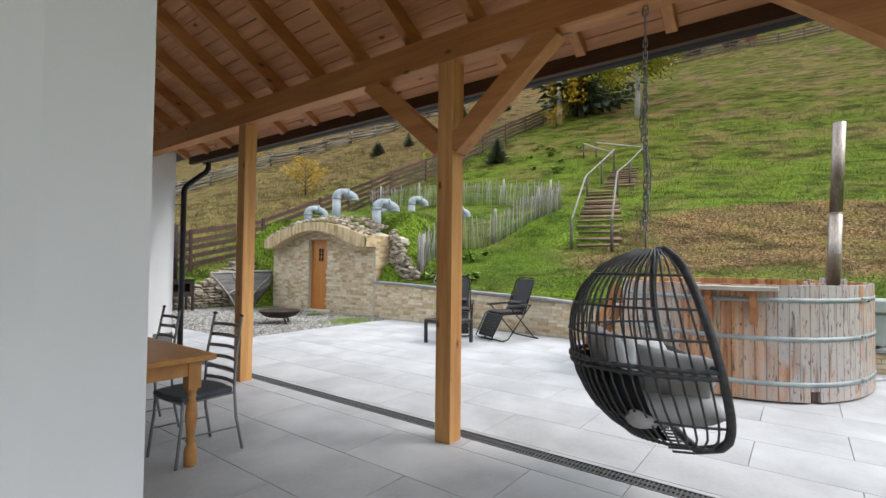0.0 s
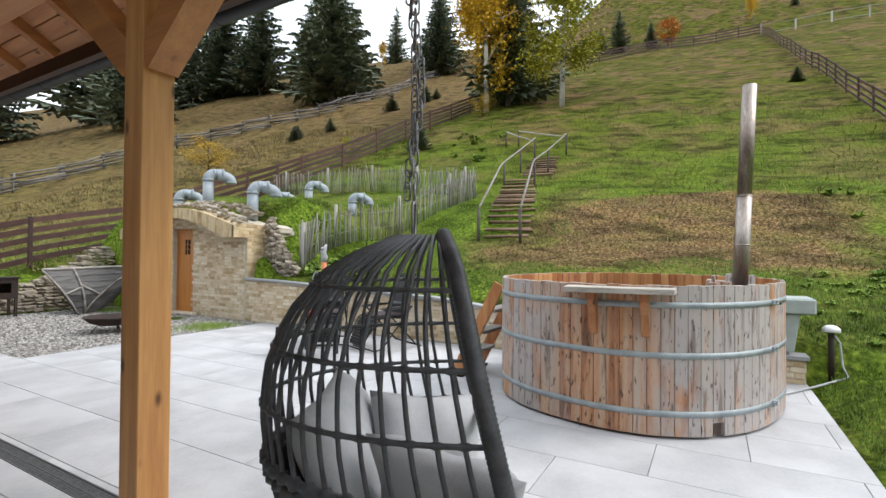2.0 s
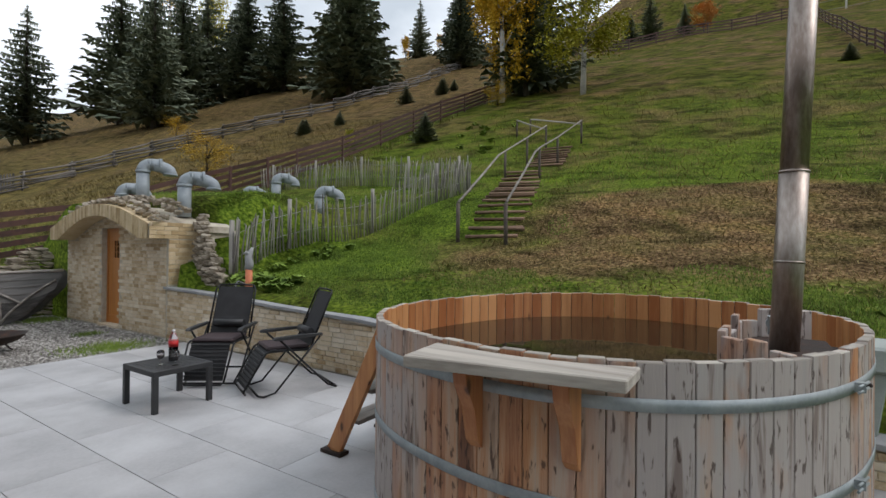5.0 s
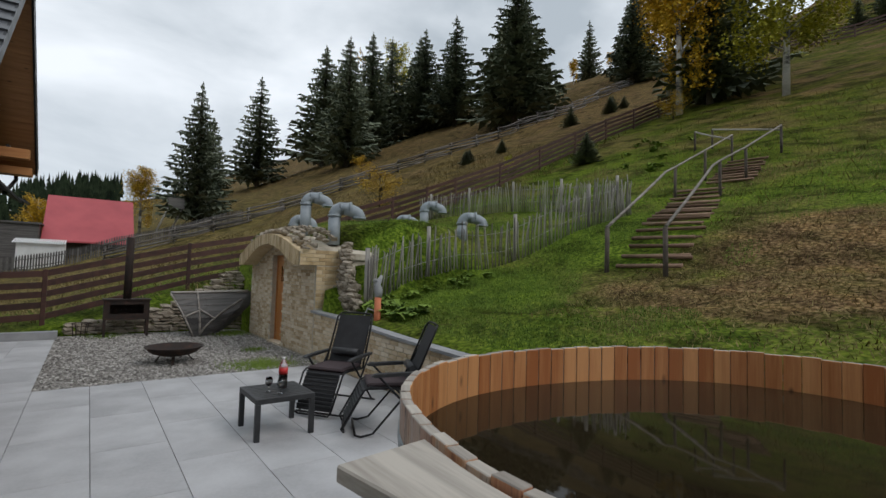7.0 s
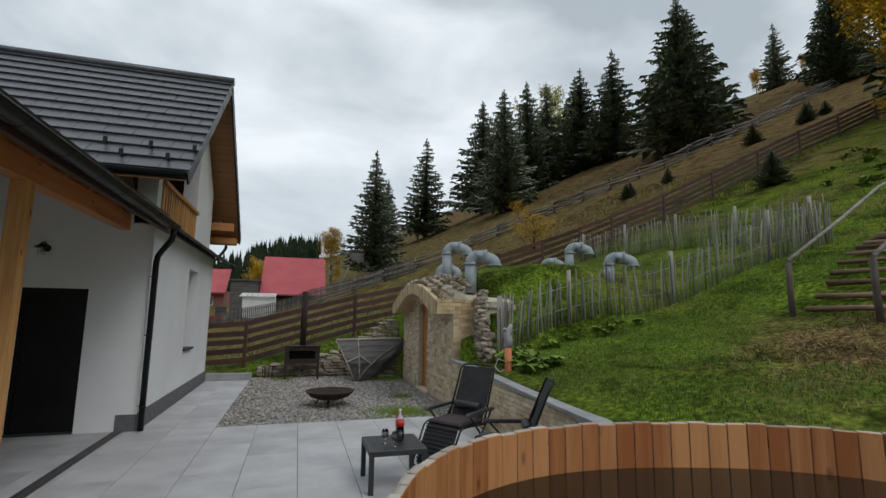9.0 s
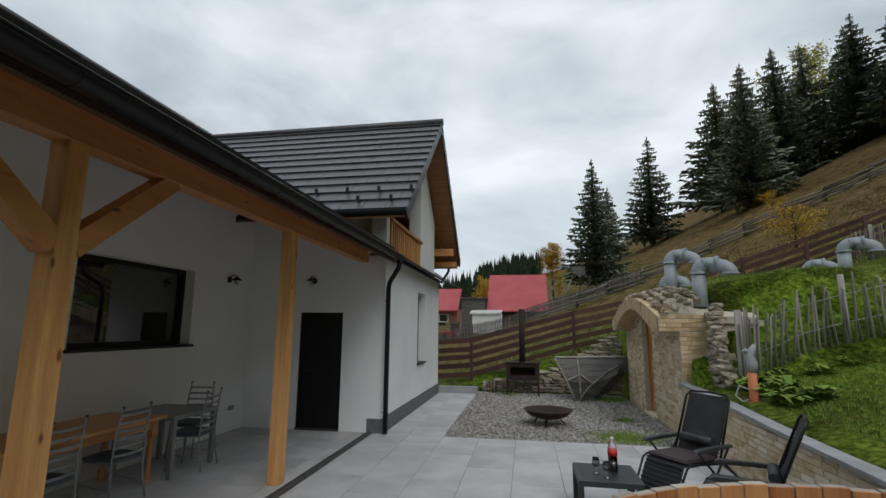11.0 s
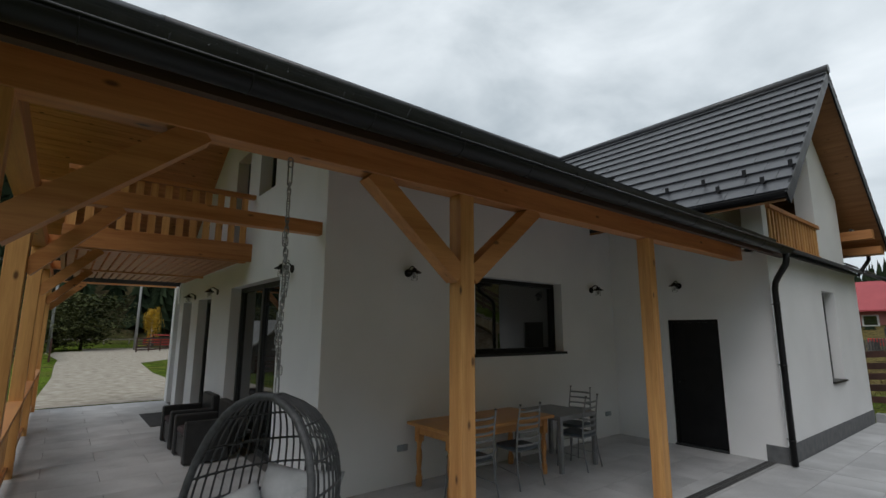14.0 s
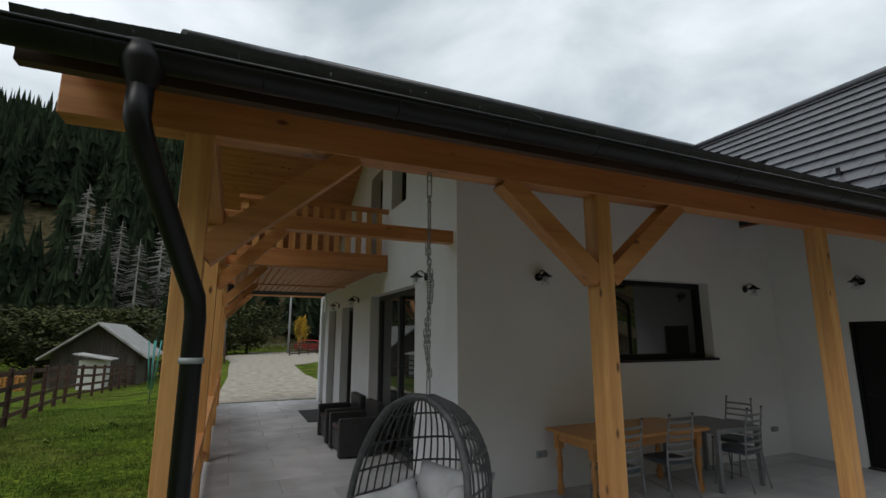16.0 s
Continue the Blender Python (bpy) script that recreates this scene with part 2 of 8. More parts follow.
    l.new(away.outputs[0], dist.inputs[0])
    l.new(dist.outputs[0], side.inputs["Value"])
    grey = times(streaks(3.0, (1.2, 1.2, .5), .32, .56), side.outputs[0])
    col = over(times(grey, .88), old, (0.42, 0.40, 0.385))
    col = over(times(streaks(13, (1.3, 1.3, .16), .57, .66), .6), col, (0.11, 0.058, 0.04))
    col = over(times(streaks(34, (1.2, 1.2, .3), .60, .66, 13.0), .8), col, (0.055, 0.03, 0.022))
    l.new(col, b.inputs["Base Color"])
    return m


STAVE = stave_material()
STAVE_IN = wood("wet_orange_stave", (0.34, 0.115, 0.035), (0.60, 0.29, 0.115), "Z", 0.45, knots=0.95, per_object=0.6)
GREYWOOD_X = wood("grey_weathered_wood_x", (0.17, 0.15, 0.13), (0.42, 0.39, 0.35), "X", 0.85, per_object=0.4)
GREYWOOD_Y = wood("grey_weathered_wood_y", (0.20, 0.175, 0.15), (0.50, 0.46, 0.40), "Y", 0.85, per_object=0.3)
PALE_WOOD = wood("old_chestnut_pale", (0.11, 0.10, 0.09), (0.34, 0.32, 0.29), "Z", 0.85, per_object=0.6)
LOG_BROWN = wood("red_brown_log", (0.12, 0.065, 0.04), (0.30, 0.19, 0.13), "Y", 0.85, per_object=0.7)
GREYWOOD_Z = wood("grey_weathered_wood_z", (0.20, 0.19, 0.175), (0.46, 0.44, 0.41), "Z", 0.85, per_object=0.6)
OLD_LOG = wood("old_grey_log", (0.07, 0.062, 0.056), (0.22, 0.20, 0.18), "X", 0.85, per_object=0.5)
DARKGREY = wood("dark_grey_boat_wood", (0.045, 0.042, 0.04), (0.15, 0.143, 0.135), "X", 0.85, per_object=0.5)
BROWN_FENCE = surface("dark_brown_fence_paint", [(0.3, (0.040, 0.016, 0.012)), (0.7, (0.085, 0.036, 0.027))], scale=6, rough=0.65, bump=0.2, fine=80, per_object=0.4)
GALV = surface("galvanised_band", [(0.3, (0.26, 0.30, 0.31)), (0.7, (0.40, 0.44, 0.45))], scale=9, rough=0.6, metal=0.4, bump=0.05)
STEEL = surface("stainless_flue", [(0.3, (0.22, 0.17, 0.14)), (0.5, (0.40, 0.35, 0.31)), (0.7, (0.56, 0.53, 0.50))], scale=3, stretch=(1, 1, 0.3), rough=0.48, metal=0.85, bump=0.05)
RATTAN = surface("charcoal_rattan", [(0.3, (0.036, 0.038, 0.042)), (0.7, (0.085, 0.088, 0.095))], scale=30, rough=0.5, bump=0.6, bump_dist=0.003, fine=130)
CHAIN = surface("steel_chain", [(0.3, (0.20, 0.20, 0.21)), (0.7, (0.36, 0.36, 0.37))], scale=30, rough=0.4, metal=0.9)
CUSHION = surface("pale_grey_cushion", [(0.3, (0.34, 0.35, 0.36)), (0.7, (0.52, 0.53, 0.54))], scale=5, rough=0.95, bump=0.4, bump_dist=0.004, fine=250)
DARK_CUSHION = surface("charcoal_cushion", [(0.3, (0.035, 0.037, 0.04)), (0.7, (0.06, 0.062, 0.066))], scale=5, rough=0.95, bump=0.4, bump_dist=0.004, fine=250)
BLACK_PLASTIC = surface("black_plastic", [(0.3, (0.018, 0.019, 0.02)), (0.7, (0.032, 0.033, 0.035))], scale=8, rough=0.5, bump=0.1, fine=120)
BLACK_MESH = surface("black_textilene", [(0.3, (0.016, 0.016, 0.017)), (0.7, (0.034, 0.034, 0.036))], scale=8, rough=0.8, bump=0.3, bump_dist=0.002, fine=400)
SEAT_BROWN = surface("dark_plum_seat_pad", [(0.3, (0.035, 0.022, 0.024)), (0.7, (0.06, 0.04, 0.042))], scale=8, rough=0.85, bump=0.2, fine=200)
GREY_PAINT = surface("grey_painted_metal", [(0.3, (0.20, 0.21, 0.22)), (0.7, (0.28, 0.29, 0.30))], scale=8, rough=0.45, metal=0.3, bump=0.05)
BLUEGREY_SEAT = surface("blue_grey_vinyl_seat", [(0.3, (0.045, 0.06, 0.075)), (0.7, (0.07, 0.09, 0.11))], scale=8, rough=0.5, bump=0.1)
TABLE_WOOD = wood("lacquered_pine", (0.40, 0.17, 0.05), (0.56, 0.28, 0.09), "Y", 0.38, knots=0.7)
PVC = surface("grey_pvc_pipe", [(0.3, (0.22, 0.26, 0.285)), (0.7, (0.33, 0.37, 0.40))], scale=4, rough=0.5, bump=0.05)
RUST = surface("rusty_steel", [(0.25, (0.014, 0.011, 0.010)), (0.55, (0.034, 0.021, 0.016)), (0.8, (0.085, 0.040, 0.026))], scale=7, rough=0.8, metal=0.2, bump=0.3, fine=90)
FOREST = surface("far_spruce_needles", [(0.2, (0.010, 0.018, 0.010)), (0.8, (0.042, 0.062, 0.032))], scale=0.25, rough=0.9, bump=0, per_island=0.4, world_space=True, spec=0.1)
DRIVE = surface("pale_tan_gravel", [(0.25, (0.20, 0.17, 0.13)), (0.5, (0.34, 0.30, 0.24)), (0.75, (0.46, 0.42, 0.36))], scale=3, rough=0.95, bump=0.6, bump_dist=0.02, fine=40, world_space=True)
FOLIAGE_FIR = surface("fir_needles", [(0.2, (0.048, 0.063, 0.043)), (0.8, (0.23, 0.26, 0.175))], scale=1.2, rough=0.85, bump=0, per_island=0.5, spec=0.2)
FOLIAGE_YEL = surface("yellow_birch_leaves", [(0.2, (0.38, 0.24, 0.02)), (0.8, (0.78, 0.52, 0.06))], scale=1.2, rough=0.8, bump=0, per_island=0.6, spec=0.2)
FOLIAGE_LIME = surface("yellow_green_leaves", [(0.2, (0.24, 0.25, 0.03)), (0.8, (0.62, 0.56, 0.08))], scale=1.2, rough=0.8, bump=0, per_island=0.6, spec=0.2)
FOLIAGE_ORANGE = surface("orange_leaves", [(0.2, (0.35, 0.11, 0.02)), (0.8, (0.65, 0.26, 0.05))], scale=1.2, rough=0.8, bump=0, per_island=0.6, spec=0.2)
FOLIAGE_OLIVE = surface("olive_bush_leaves", [(0.2, (0.03, 0.04, 0.015)), (0.8, (0.11, 0.12, 0.045))], scale=1.2, rough=0.85, bump=0, per_island=0.6, spec=0.2)
BARK = surface("bark", [(0.3, (0.04, 0.03, 0.024)), (0.7, (0.12, 0.10, 0.08))], scale=9, stretch=(1, 1, 0.3), rough=0.9, bump=0.6)
BIRCH_BARK = surface("birch_bark", [(0.38, (0.06, 0.055, 0.05)), (0.5, (0.42, 0.40, 0.36)), (0.7, (0.55, 0.53, 0.49))], scale=5, stretch=(1, 1, 2.5), rough=0.8, bump=0.3)
RED_ROOF = surface("red_sheet_roof", [(0.3, (0.36, 0.055, 0.065)), (0.7, (0.46, 0.085, 0.095))], scale=0.6, rough=0.55, bump=0.05)
GRASS_BLADE = surface("grass_blades", [(0.2, (0.050, 0.098, 0.014)), (0.8, (0.22, 0.32, 0.055))], scale=0.7, rough=0.8, bump=0, per_island=0.5, world_space=True, spec=0.2)
DRY_BLADE = surface("dry_grass_blades", [(0.2, (0.11, 0.085, 0.030)), (0.8, (0.30, 0.24, 0.10))], scale=0.7, rough=0.9, bump=0, per_island=0.6, world_space=True, spec=0.2)


def glass(name, tint=(1, 1, 1), rough=0.0, dark=0.0):
    m = bpy.data.materials.new(name)
    m.use_nodes = True
    b = m.node_tree.nodes["Principled BSDF"]
    b.inputs["Base Color"].default_value = (*tint, 1)
    b.inputs["Transmission Weight"].default_value = 1.0 - dark
    b.inputs["Roughness"].default_value = rough
    b.inputs["IOR"].default_value = 1.45 if dark < 1 else 1.9
    return m


GLASS = glass("clear_glass")
DARK_GLASS = glass("dark_window_glass", (0.02, 0.022, 0.024), 0.01, 1.0)
COLA = glass("cola", (0.012, 0.004, 0.003), 0.02, 1.0)
WINE = glass("red_wine", (0.03, 0.003, 0.006), 0.02, 1.0)
WHITE_LABEL = surface("white_label", [(0.3, (0.7, 0.7, 0.7)), (0.7, (0.78, 0.78, 0.78))], rough=0.5, bump=0)
RED_LABEL = surface("red_label", [(0.3, (0.5, 0.02, 0.02)), (0.7, (0.6, 0.03, 0.03))], rough=0.4, bump=0)


def water_material():
    m = bpy.data.materials.new("tub_water")
    m.use_nodes = True
    n, l = m.node_tree.nodes, m.node_tree.links
    b = n["Principled BSDF"]
    b.inputs["Base Color"].default_value = (0.020, 0.015, 0.008, 1)
    b.inputs["Roughness"].default_value = 0.03
    b.inputs["IOR"].default_value = 1.33
    t = n.new("ShaderNodeTexNoise")
    t.inputs["Scale"].default_value = 3
    bp = n.new("ShaderNodeBump")
    bp.inputs["Strength"].default_value, bp.inputs["Distance"].default_value = 0.05, 0.01
    l.new(n.new("ShaderNodeTexCoord").outputs["Object"], t.inputs["Vector"])
    l.new(t.outputs["Fac"], bp.inputs["Height"])
    l.new(bp.outputs[0], b.inputs["Normal"])
    return m


WATER = water_material()


def meadow_material():
    """Meadow: green turf, a mown brown patch, drier grass up the hill."""
    m = bpy.data.materials.new("meadow")
    m.use_nodes = True
    n, l = m.node_tree.nodes, m.node_tree.links
    b = n["Principled BSDF"]
    b.inputs["Roughness"].default_value = 0.95
    b.inputs["Specular IOR Level"].default_value = 0.03
    pos = n.new("ShaderNodeNewGeometry").outputs["Position"]

    def noise_at(scale, detail=5, distortion=0.0, stretch=None):
        t = n.new("ShaderNodeTexNoise")
        t.inputs["Scale"].default_value, t.inputs["Detail"].default_value, t.inputs["Distortion"].default_value = scale, detail, distortion
        if stretch:
            mp = n.new("ShaderNodeMapping")
            mp.inputs["Scale"].default_value = stretch
            l.new(pos, mp.inputs["Vector"])
            l.new(mp.outputs[0], t.inputs["Vector"])
        else:
            l.new(pos, t.inputs["Vector"])
        return t.outputs["Fac"]

    def ramp(fac, stops):
        cr = n.new("ShaderNodeValToRGB")
        ramp_stops(cr, stops)
        l.new(fac, cr.inputs["Fac"])
        return cr.outputs["Color"]

    def mix(f, a, c):
        mx = n.new("ShaderNodeMix")
        mx.data_type = "RGBA"
        for s, v in (("Factor", f), ("A", a), ("B", c)):
            l.new(v, mx.inputs[s])
        return mx.outputs["Result"]

    def calc(op, a, c, clamp=False):
        q = n.new("ShaderNodeMath")
        q.operation, q.use_clamp = op, clamp
        for i, v in enumerate((a, c)):
            if isinstance(v, (int, float)):
                q.inputs[i].default_value = v
            else:
                l.new(v, q.inputs[i])
        return q.outputs[0]

    green = ramp(noise_at(13, 9), [(0.32, (0.022, 0.044, 0.006)), (0.5, (0.080, 0.132, 0.013)), (0.68, (0.19, 0.25, 0.032))])
    olive = ramp(noise_at(6, 9, 0.2, (1, 0.7, 1)), [(0.33, (0.028, 0.027, 0.005)), (0.5, (0.070, 0.066, 0.010)), (0.7, (0.125, 0.108, 0.022))])
    brown = ramp(noise_at(16, 9, 0.5), [(0.33, (0.032, 0.020, 0.010)), (0.5, (0.130, 0.082, 0.038)), (0.66, (0.31, 0.21, 0.11))])
    sep = n.new("ShaderNodeSeparateXYZ")
    l.new(pos, sep.inputs[0])
    wob = calc("MULTIPLY", calc("SUBTRACT", noise_at(0.5, 5), 0.5), 5.0)
    wob_big = calc("MULTIPLY", calc("SUBTRACT", noise_at(0.09, 4), 0.5), 22.0)
    x, y = sep.outputs["X"], sep.outputs["Y"]

    def band(v, lo, hi, soft):
        a = calc("DIVIDE", calc("SUBTRACT", v, lo), soft, True)
        c = calc("DIVIDE", calc("SUBTRACT", hi, v), soft, True)
        return calc("MULTIPLY", a, c)

    xs = calc("ADD", x, calc("MULTIPLY", y, 0.25))
    xw = calc("ADD", xs, wob)
    yw = calc("ADD", y, wob)
    patch = calc("MULTIPLY", band(xw, 7.6, 14.6, 0.8), band(yw, -5.6, 2.6, 1.6))
    patch = calc("MULTIPLY", patch, calc("ADD", calc("MULTIPLY", noise_at(1.1, 6, 0.5), 1.1), 0.38), True)
    up = calc("DIVIDE", calc("SUBTRACT", calc("ADD", x, wob_big), 13.0), 26.0, True)
    far = calc("DIVIDE", calc("SUBTRACT", calc("ADD", calc("MULTIPLY", y, 1.0), wob_big), calc("ADD", calc("MULTIPLY", x, 0.0), 17.0)), 5.0, True)
    col = mix(calc("MULTIPLY", up, 0.8), green, olive)
    patches = ramp(noise_at(0.35, 6, 0.4), [(0.46, (0, 0, 0)), (0.62, (1, 1, 1))])
    pq = calc("MULTIPLY", patches, calc("ADD", calc("MULTIPLY", up, 0.5), 0.3))
    col = mix(pq, col, brown)
    col = mix(patch, col, brown)
    col = mix(calc("MULTIPLY", far, 0.75), col, brown)
    tone = ramp(noise_at(1.3, 7, 0.8, (1.0, 0.6, 1.0)), [(0.36, (0.34, 0.34, 0.32)), (0.52, (0.95, 0.95, 0.95)), (0.68, (1.25, 1.2, 1.05))])
    mt = n.new("ShaderNodeMix")
    mt.data_type, mt.blend_type = "RGBA", "MULTIPLY"
    mt.inputs["Factor"].default_value = 0.95
    l.new(col, mt.inputs["A"])
    l.new(tone, mt.inputs["B"])
    col = mt.outputs["Result"]
    dark = ramp(noise_at(0.8, 6), [(0.35, (0.030, 0.026, 0.014)), (0.65, (0.095, 0.080, 0.042))])
    west = calc("DIVIDE", calc("SUBTRACT", -60.0, x), 6.0, True)
    col = mix(west, col, dark)
    l.new(col, b.inputs["Base Color"])
    bp = n.new("ShaderNodeBump")
    bp.inputs["Strength"].default_value, bp.inputs["Distance"].default_value = 0.8, 0.05
    l.new(noise_at(12, 8), bp.inputs["Height"])
    l.new(bp.outputs[0], b.inputs["Normal"])
    return m


MEADOW = meadow_material()

# ---- mesh helpers ----
def add_box(bm, x0, x1, y0, y1, z0, z1):
    vs = [bm.verts.new((x, y, z)) for x in (x0, x1) for y in (y0, y1) for z in (z0, z1)]
    for f in ((0, 1, 3, 2), (4, 6, 7, 5), (0, 4, 5, 1), (2, 3, 7, 6), (0, 2, 6, 4), (1, 5, 7, 3)):
        bm.faces.new([vs[i] for i in f])
    return vs


def add_beam(bm, p0, p1, w, h, up=(0, 0, 1)):
    """A squared timber from p0 to p1: w across, h along up."""
    p0, p1 = Vector(p0), Vector(p1)
    d = (p1 - p0).normalized()
    side = d.cross(Vector(up))
    side = side.normalized() if side.length > 1e-4 else Vector((1, 0, 0))
    top = side.cross(d).normalized()
    vs = []
    for p in (p0, p1):
        for a, c in ((-1, -1), (1, -1), (1, 1), (-1, 1)):
            vs.append(bm.verts.new(p + side * (a * w / 2) + top * (c * h / 2)))
    for f in ((3, 2, 1, 0), (4, 5, 6, 7), (0, 1, 5, 4), (1, 2, 6, 5), (2, 3, 7, 6), (3, 0, 4, 7)):
        bm.faces.new([vs[i] for i in f])
    return vs


def add_tube(bm, pts, r, n=8, closed=False, caps=True):
    """A round bar or pipe through the points; r: one radius, or one for each point."""
    pts = [Vector(p) for p in pts]
    rs = r if isinstance(r, (list, tuple)) else [r] * len(pts)
    rings, ref = [], None
    cnt = len(pts)
    for i, p in enumerate(pts):
        if closed:
            d = pts[(i + 1) % cnt] - pts[i - 1]
        else:
            d = pts[min(i + 1, cnt - 1)] - pts[max(i - 1, 0)]
        d = d.normalized()
        if ref is None:
            ref = Vector((0, 0, 1)) if abs(d.z) < 0.9 else Vector((1, 0, 0))
        a = d.cross(ref).normalized()
        c = a.cross(d).normalized()
        ref = c
        rings.append([bm.verts.new(p + (a * math.cos(k * math.tau / n) + c * math.sin(k * math.tau / n)) * rs[i]) for k in range(n)])
    for i in range(cnt if closed else cnt - 1):
        r0, r1 = rings[i], rings[(i + 1) % cnt]
        for k in range(n):
            f = bm.faces.new((r0[k], r0[(k + 1) % n], r1[(k + 1) % n], r1[k]))
            f.smooth = True
    if caps and not closed:
        bm.faces.new(list(reversed(rings[0])))
        bm.faces.new(rings[-1])


def add_lathe(bm, profile, n=20, centre=(0, 0, 0)):
    cx, cy, cz = centre
    rings = [[bm.verts.new((cx + r * math.cos(k * math.tau / n), cy + r * math.sin(k * math.tau / n), cz + z)) for k in range(n)] for r, z in profile]
    for r0, r1 in zip(rings, rings[1:]):
        for k in range(n):
            f = bm.faces.new((r0[k], r0[(k + 1) % n], r1[(k + 1) % n], r1[k]))
            f.smooth = True
    if profile[0][0] > 1e-4:
        bm.faces.new(list(reversed(rings[0])))
    if profile[-1][0] > 1e-4:
        bm.faces.new(rings[-1])


def add_poly(bm, outline, axis, a, c):
    """A flat outline (2D) thickened along one axis from a to c."""
    def pt(u, v, w):
        return {"x": (w, u, v), "y": (u, w, v), "z": (u, v, w)}[axis]
    r0 = [bm.verts.new(pt(u, v, a)) for u, v in outline]
    r1 = [bm.verts.new(pt(u, v, c)) for u, v in outline]
    cnt = len(outline)
    bm.faces.new(r0)
    bm.faces.new(list(reversed(r1)))
    for i in range(cnt):
        bm.faces.new((r0[i], r1[i], r1[(i + 1) % cnt], r0[(i + 1) % cnt]))


def finish(name, bm, material, bevel=0.0):
    if bevel:
        bmesh.ops.bevel(bm, geom=[e for e in bm.edges], offset=bevel, segments=1, affect="EDGES", clamp_overlap=True)
    bmesh.ops.recalc_face_normals(bm, faces=bm.faces)
    me = bpy.data.meshes.new(name)
    bm.to_mesh(me)
    bm.free()
    if material:
        me.materials.append(material)
    return me


def part(name, bm, material, parent=None, label="", bevel=0.0, kind=""):
    me = bm if isinstance(bm, bpy.types.Mesh) else finish(name, bm, material, bevel)
    ob = new(name, me)
    if parent:
        ob.parent = parent
    return tagged(ob, label, kind=kind)


def thing(name, label, category, group="", at=(0, 0, 0), rz=0.0, kind=""):
    ob = new(name)
    ob.empty_display_size = 0.05
    ob.location = at
    ob.rotation_euler = (0, 0, radians(rz))
    return tagged(ob, label, category, group, kind)


def box_part(name, dims, material, parent=None, label="", bevel=0.0, kind=""):
    bm = bmesh.new()
    add_box(bm, *dims)
    return part(name, bm, material, parent, label, bevel, kind)


def solid(name, bm, material, label, category, bevel=0.0, kind="", group=""):
    me = finish(name, bm, material, bevel)
    return tagged(new(name, me), label, category, group, kind)


def setting(name, bm, material, label="", bevel=0.0):
    return tagged(new(name, finish(name, bm, material, bevel)), label, kind="structure")

# ---- terrain ----
PROFILE = [(-50, 0), (0, 0), (3, 0.04), (4.6, 0.28), (5.8, 0.68), (7, 0.98), (9, 1.40), (11, 1.95), (13, 2.9), (16, 3.8), (22.5, 6.2), (70, 29), (110, 50), (190, 84), (400, 120)]


def hill_profile(u):
    return float(np.interp(u, [a for a, _ in PROFILE], [c for _, c in PROFILE]))


def smooth(a, c, v):
    v = min(1.0, max(0.0, (v - a) / (c - a)))
    return v * v * (3 - 2 * v)


def ground_z(x, y):
    """Height of the land at a place."""
    z = hill_profile(x + 0.2 * max(-80, min(y, 260)))
    z += 0.5 * max(0.0, x - 25) / 60 * math.sin(x * 0.05 + y * 0.07) * 2
    if x < 5.7:
        z *= smooth(10.0, 14.5, y) if y > 0 else smooth(-3.2, -4.2, y)
    # grass mound over the cellar
    if 5.6 < x:
        z += 1.5 * smooth(5.75, 7.5, y) * (1 - smooth(11.0, 14.0, y)) * (1 - smooth(7.5, 12.5, x))
    # wooded slope beyond the road, and the far side of the valley
    z -= 1.05 * smooth(8, 36, -x) * smooth(3.2, 6.5, -y)
    z += 72 * (1 - math.exp(-max(0.0, -x - 64) / 75)) * (1 - smooth(20, 90, y))
    z += .30 * max(0.0, x - 88) * (1 - smooth(.10, .30, y / max(x, 1.0)))
    z += 22 * smooth(170, 330, y) * (1 - smooth(-20, 40, x))
    z += 20 * smooth(60, 200, -y) * (1 - smooth(-20, 20, x))
    if x > 5.8 or y < -3.6 or y > 13:
        k = min(1.0, (abs(x) + abs(y)) / 60)
        z += (noise.noise(Vector((x * 0.35, y * 0.35, 0))) * 0.10 + noise.noise(Vector((x * 0.09, y * 0.09, 3))) * 0.6 * k) * (1 if x > 7 else 0.25 if y < 0 and x > -60 else 1 if abs(y) > 5 else 0.4)
    return z


def steps(stops):
    out = []
    for a, c, s in stops:
        out += list(np.arange(a, c, s))
    return out + [stops[-1][1]]


def build_ground():
    xs = steps([(-420, -100, 20), (-100, -20, 5), (-20, 4, 1.5), (4, 5.0, 0.5), (5.0, 5.6, 0.6)]) + [5.72] + steps([(6, 16, 0.4), (16, 40, 1.0), (40, 120, 4), (120, 480, 24)])
    ys = steps([(-400, -100, 20), (-100, -20, 5), (-20, -4.5, 0.8), (-4.5, 14, 0.4), (14, 40, 1.0), (40, 120, 4), (120, 520, 25)])
    xs, ys = sorted(set(round(float(v), 3) for v in xs)), sorted(set(round(float(v), 3) for v in ys))
    verts, faces = [], []
    for y in ys:
        for x in xs:
            z = ground_z(x, y)
            if x <= 5.61 and -3.4 <= y <= 12.4 and x > -13:
                z = -0.16
            elif -13 < x <= 0 and -3.5 < y < 13:
                z = -0.16
            elif x < 6.1 and 6.45 < y < 11.1:
                z = -0.16
            verts.append((x, y, z - 0.01))
    nx = len(xs)
    for j in range(len(ys) - 1):
        for i in range(nx - 1):
            a = j * nx + i
            faces.append((a, a + 1, a + nx + 1, a + nx))
    me = bpy.data.meshes.new("ground")
    me.from_pydata(verts, [], faces)
    for p in me.polygons:
        p.use_smooth = True
    me.materials.append(MEADOW)
    return tagged(new("ground", me), "grassy hillside meadow, green below and dry higher up", kind="structure")


build_ground()

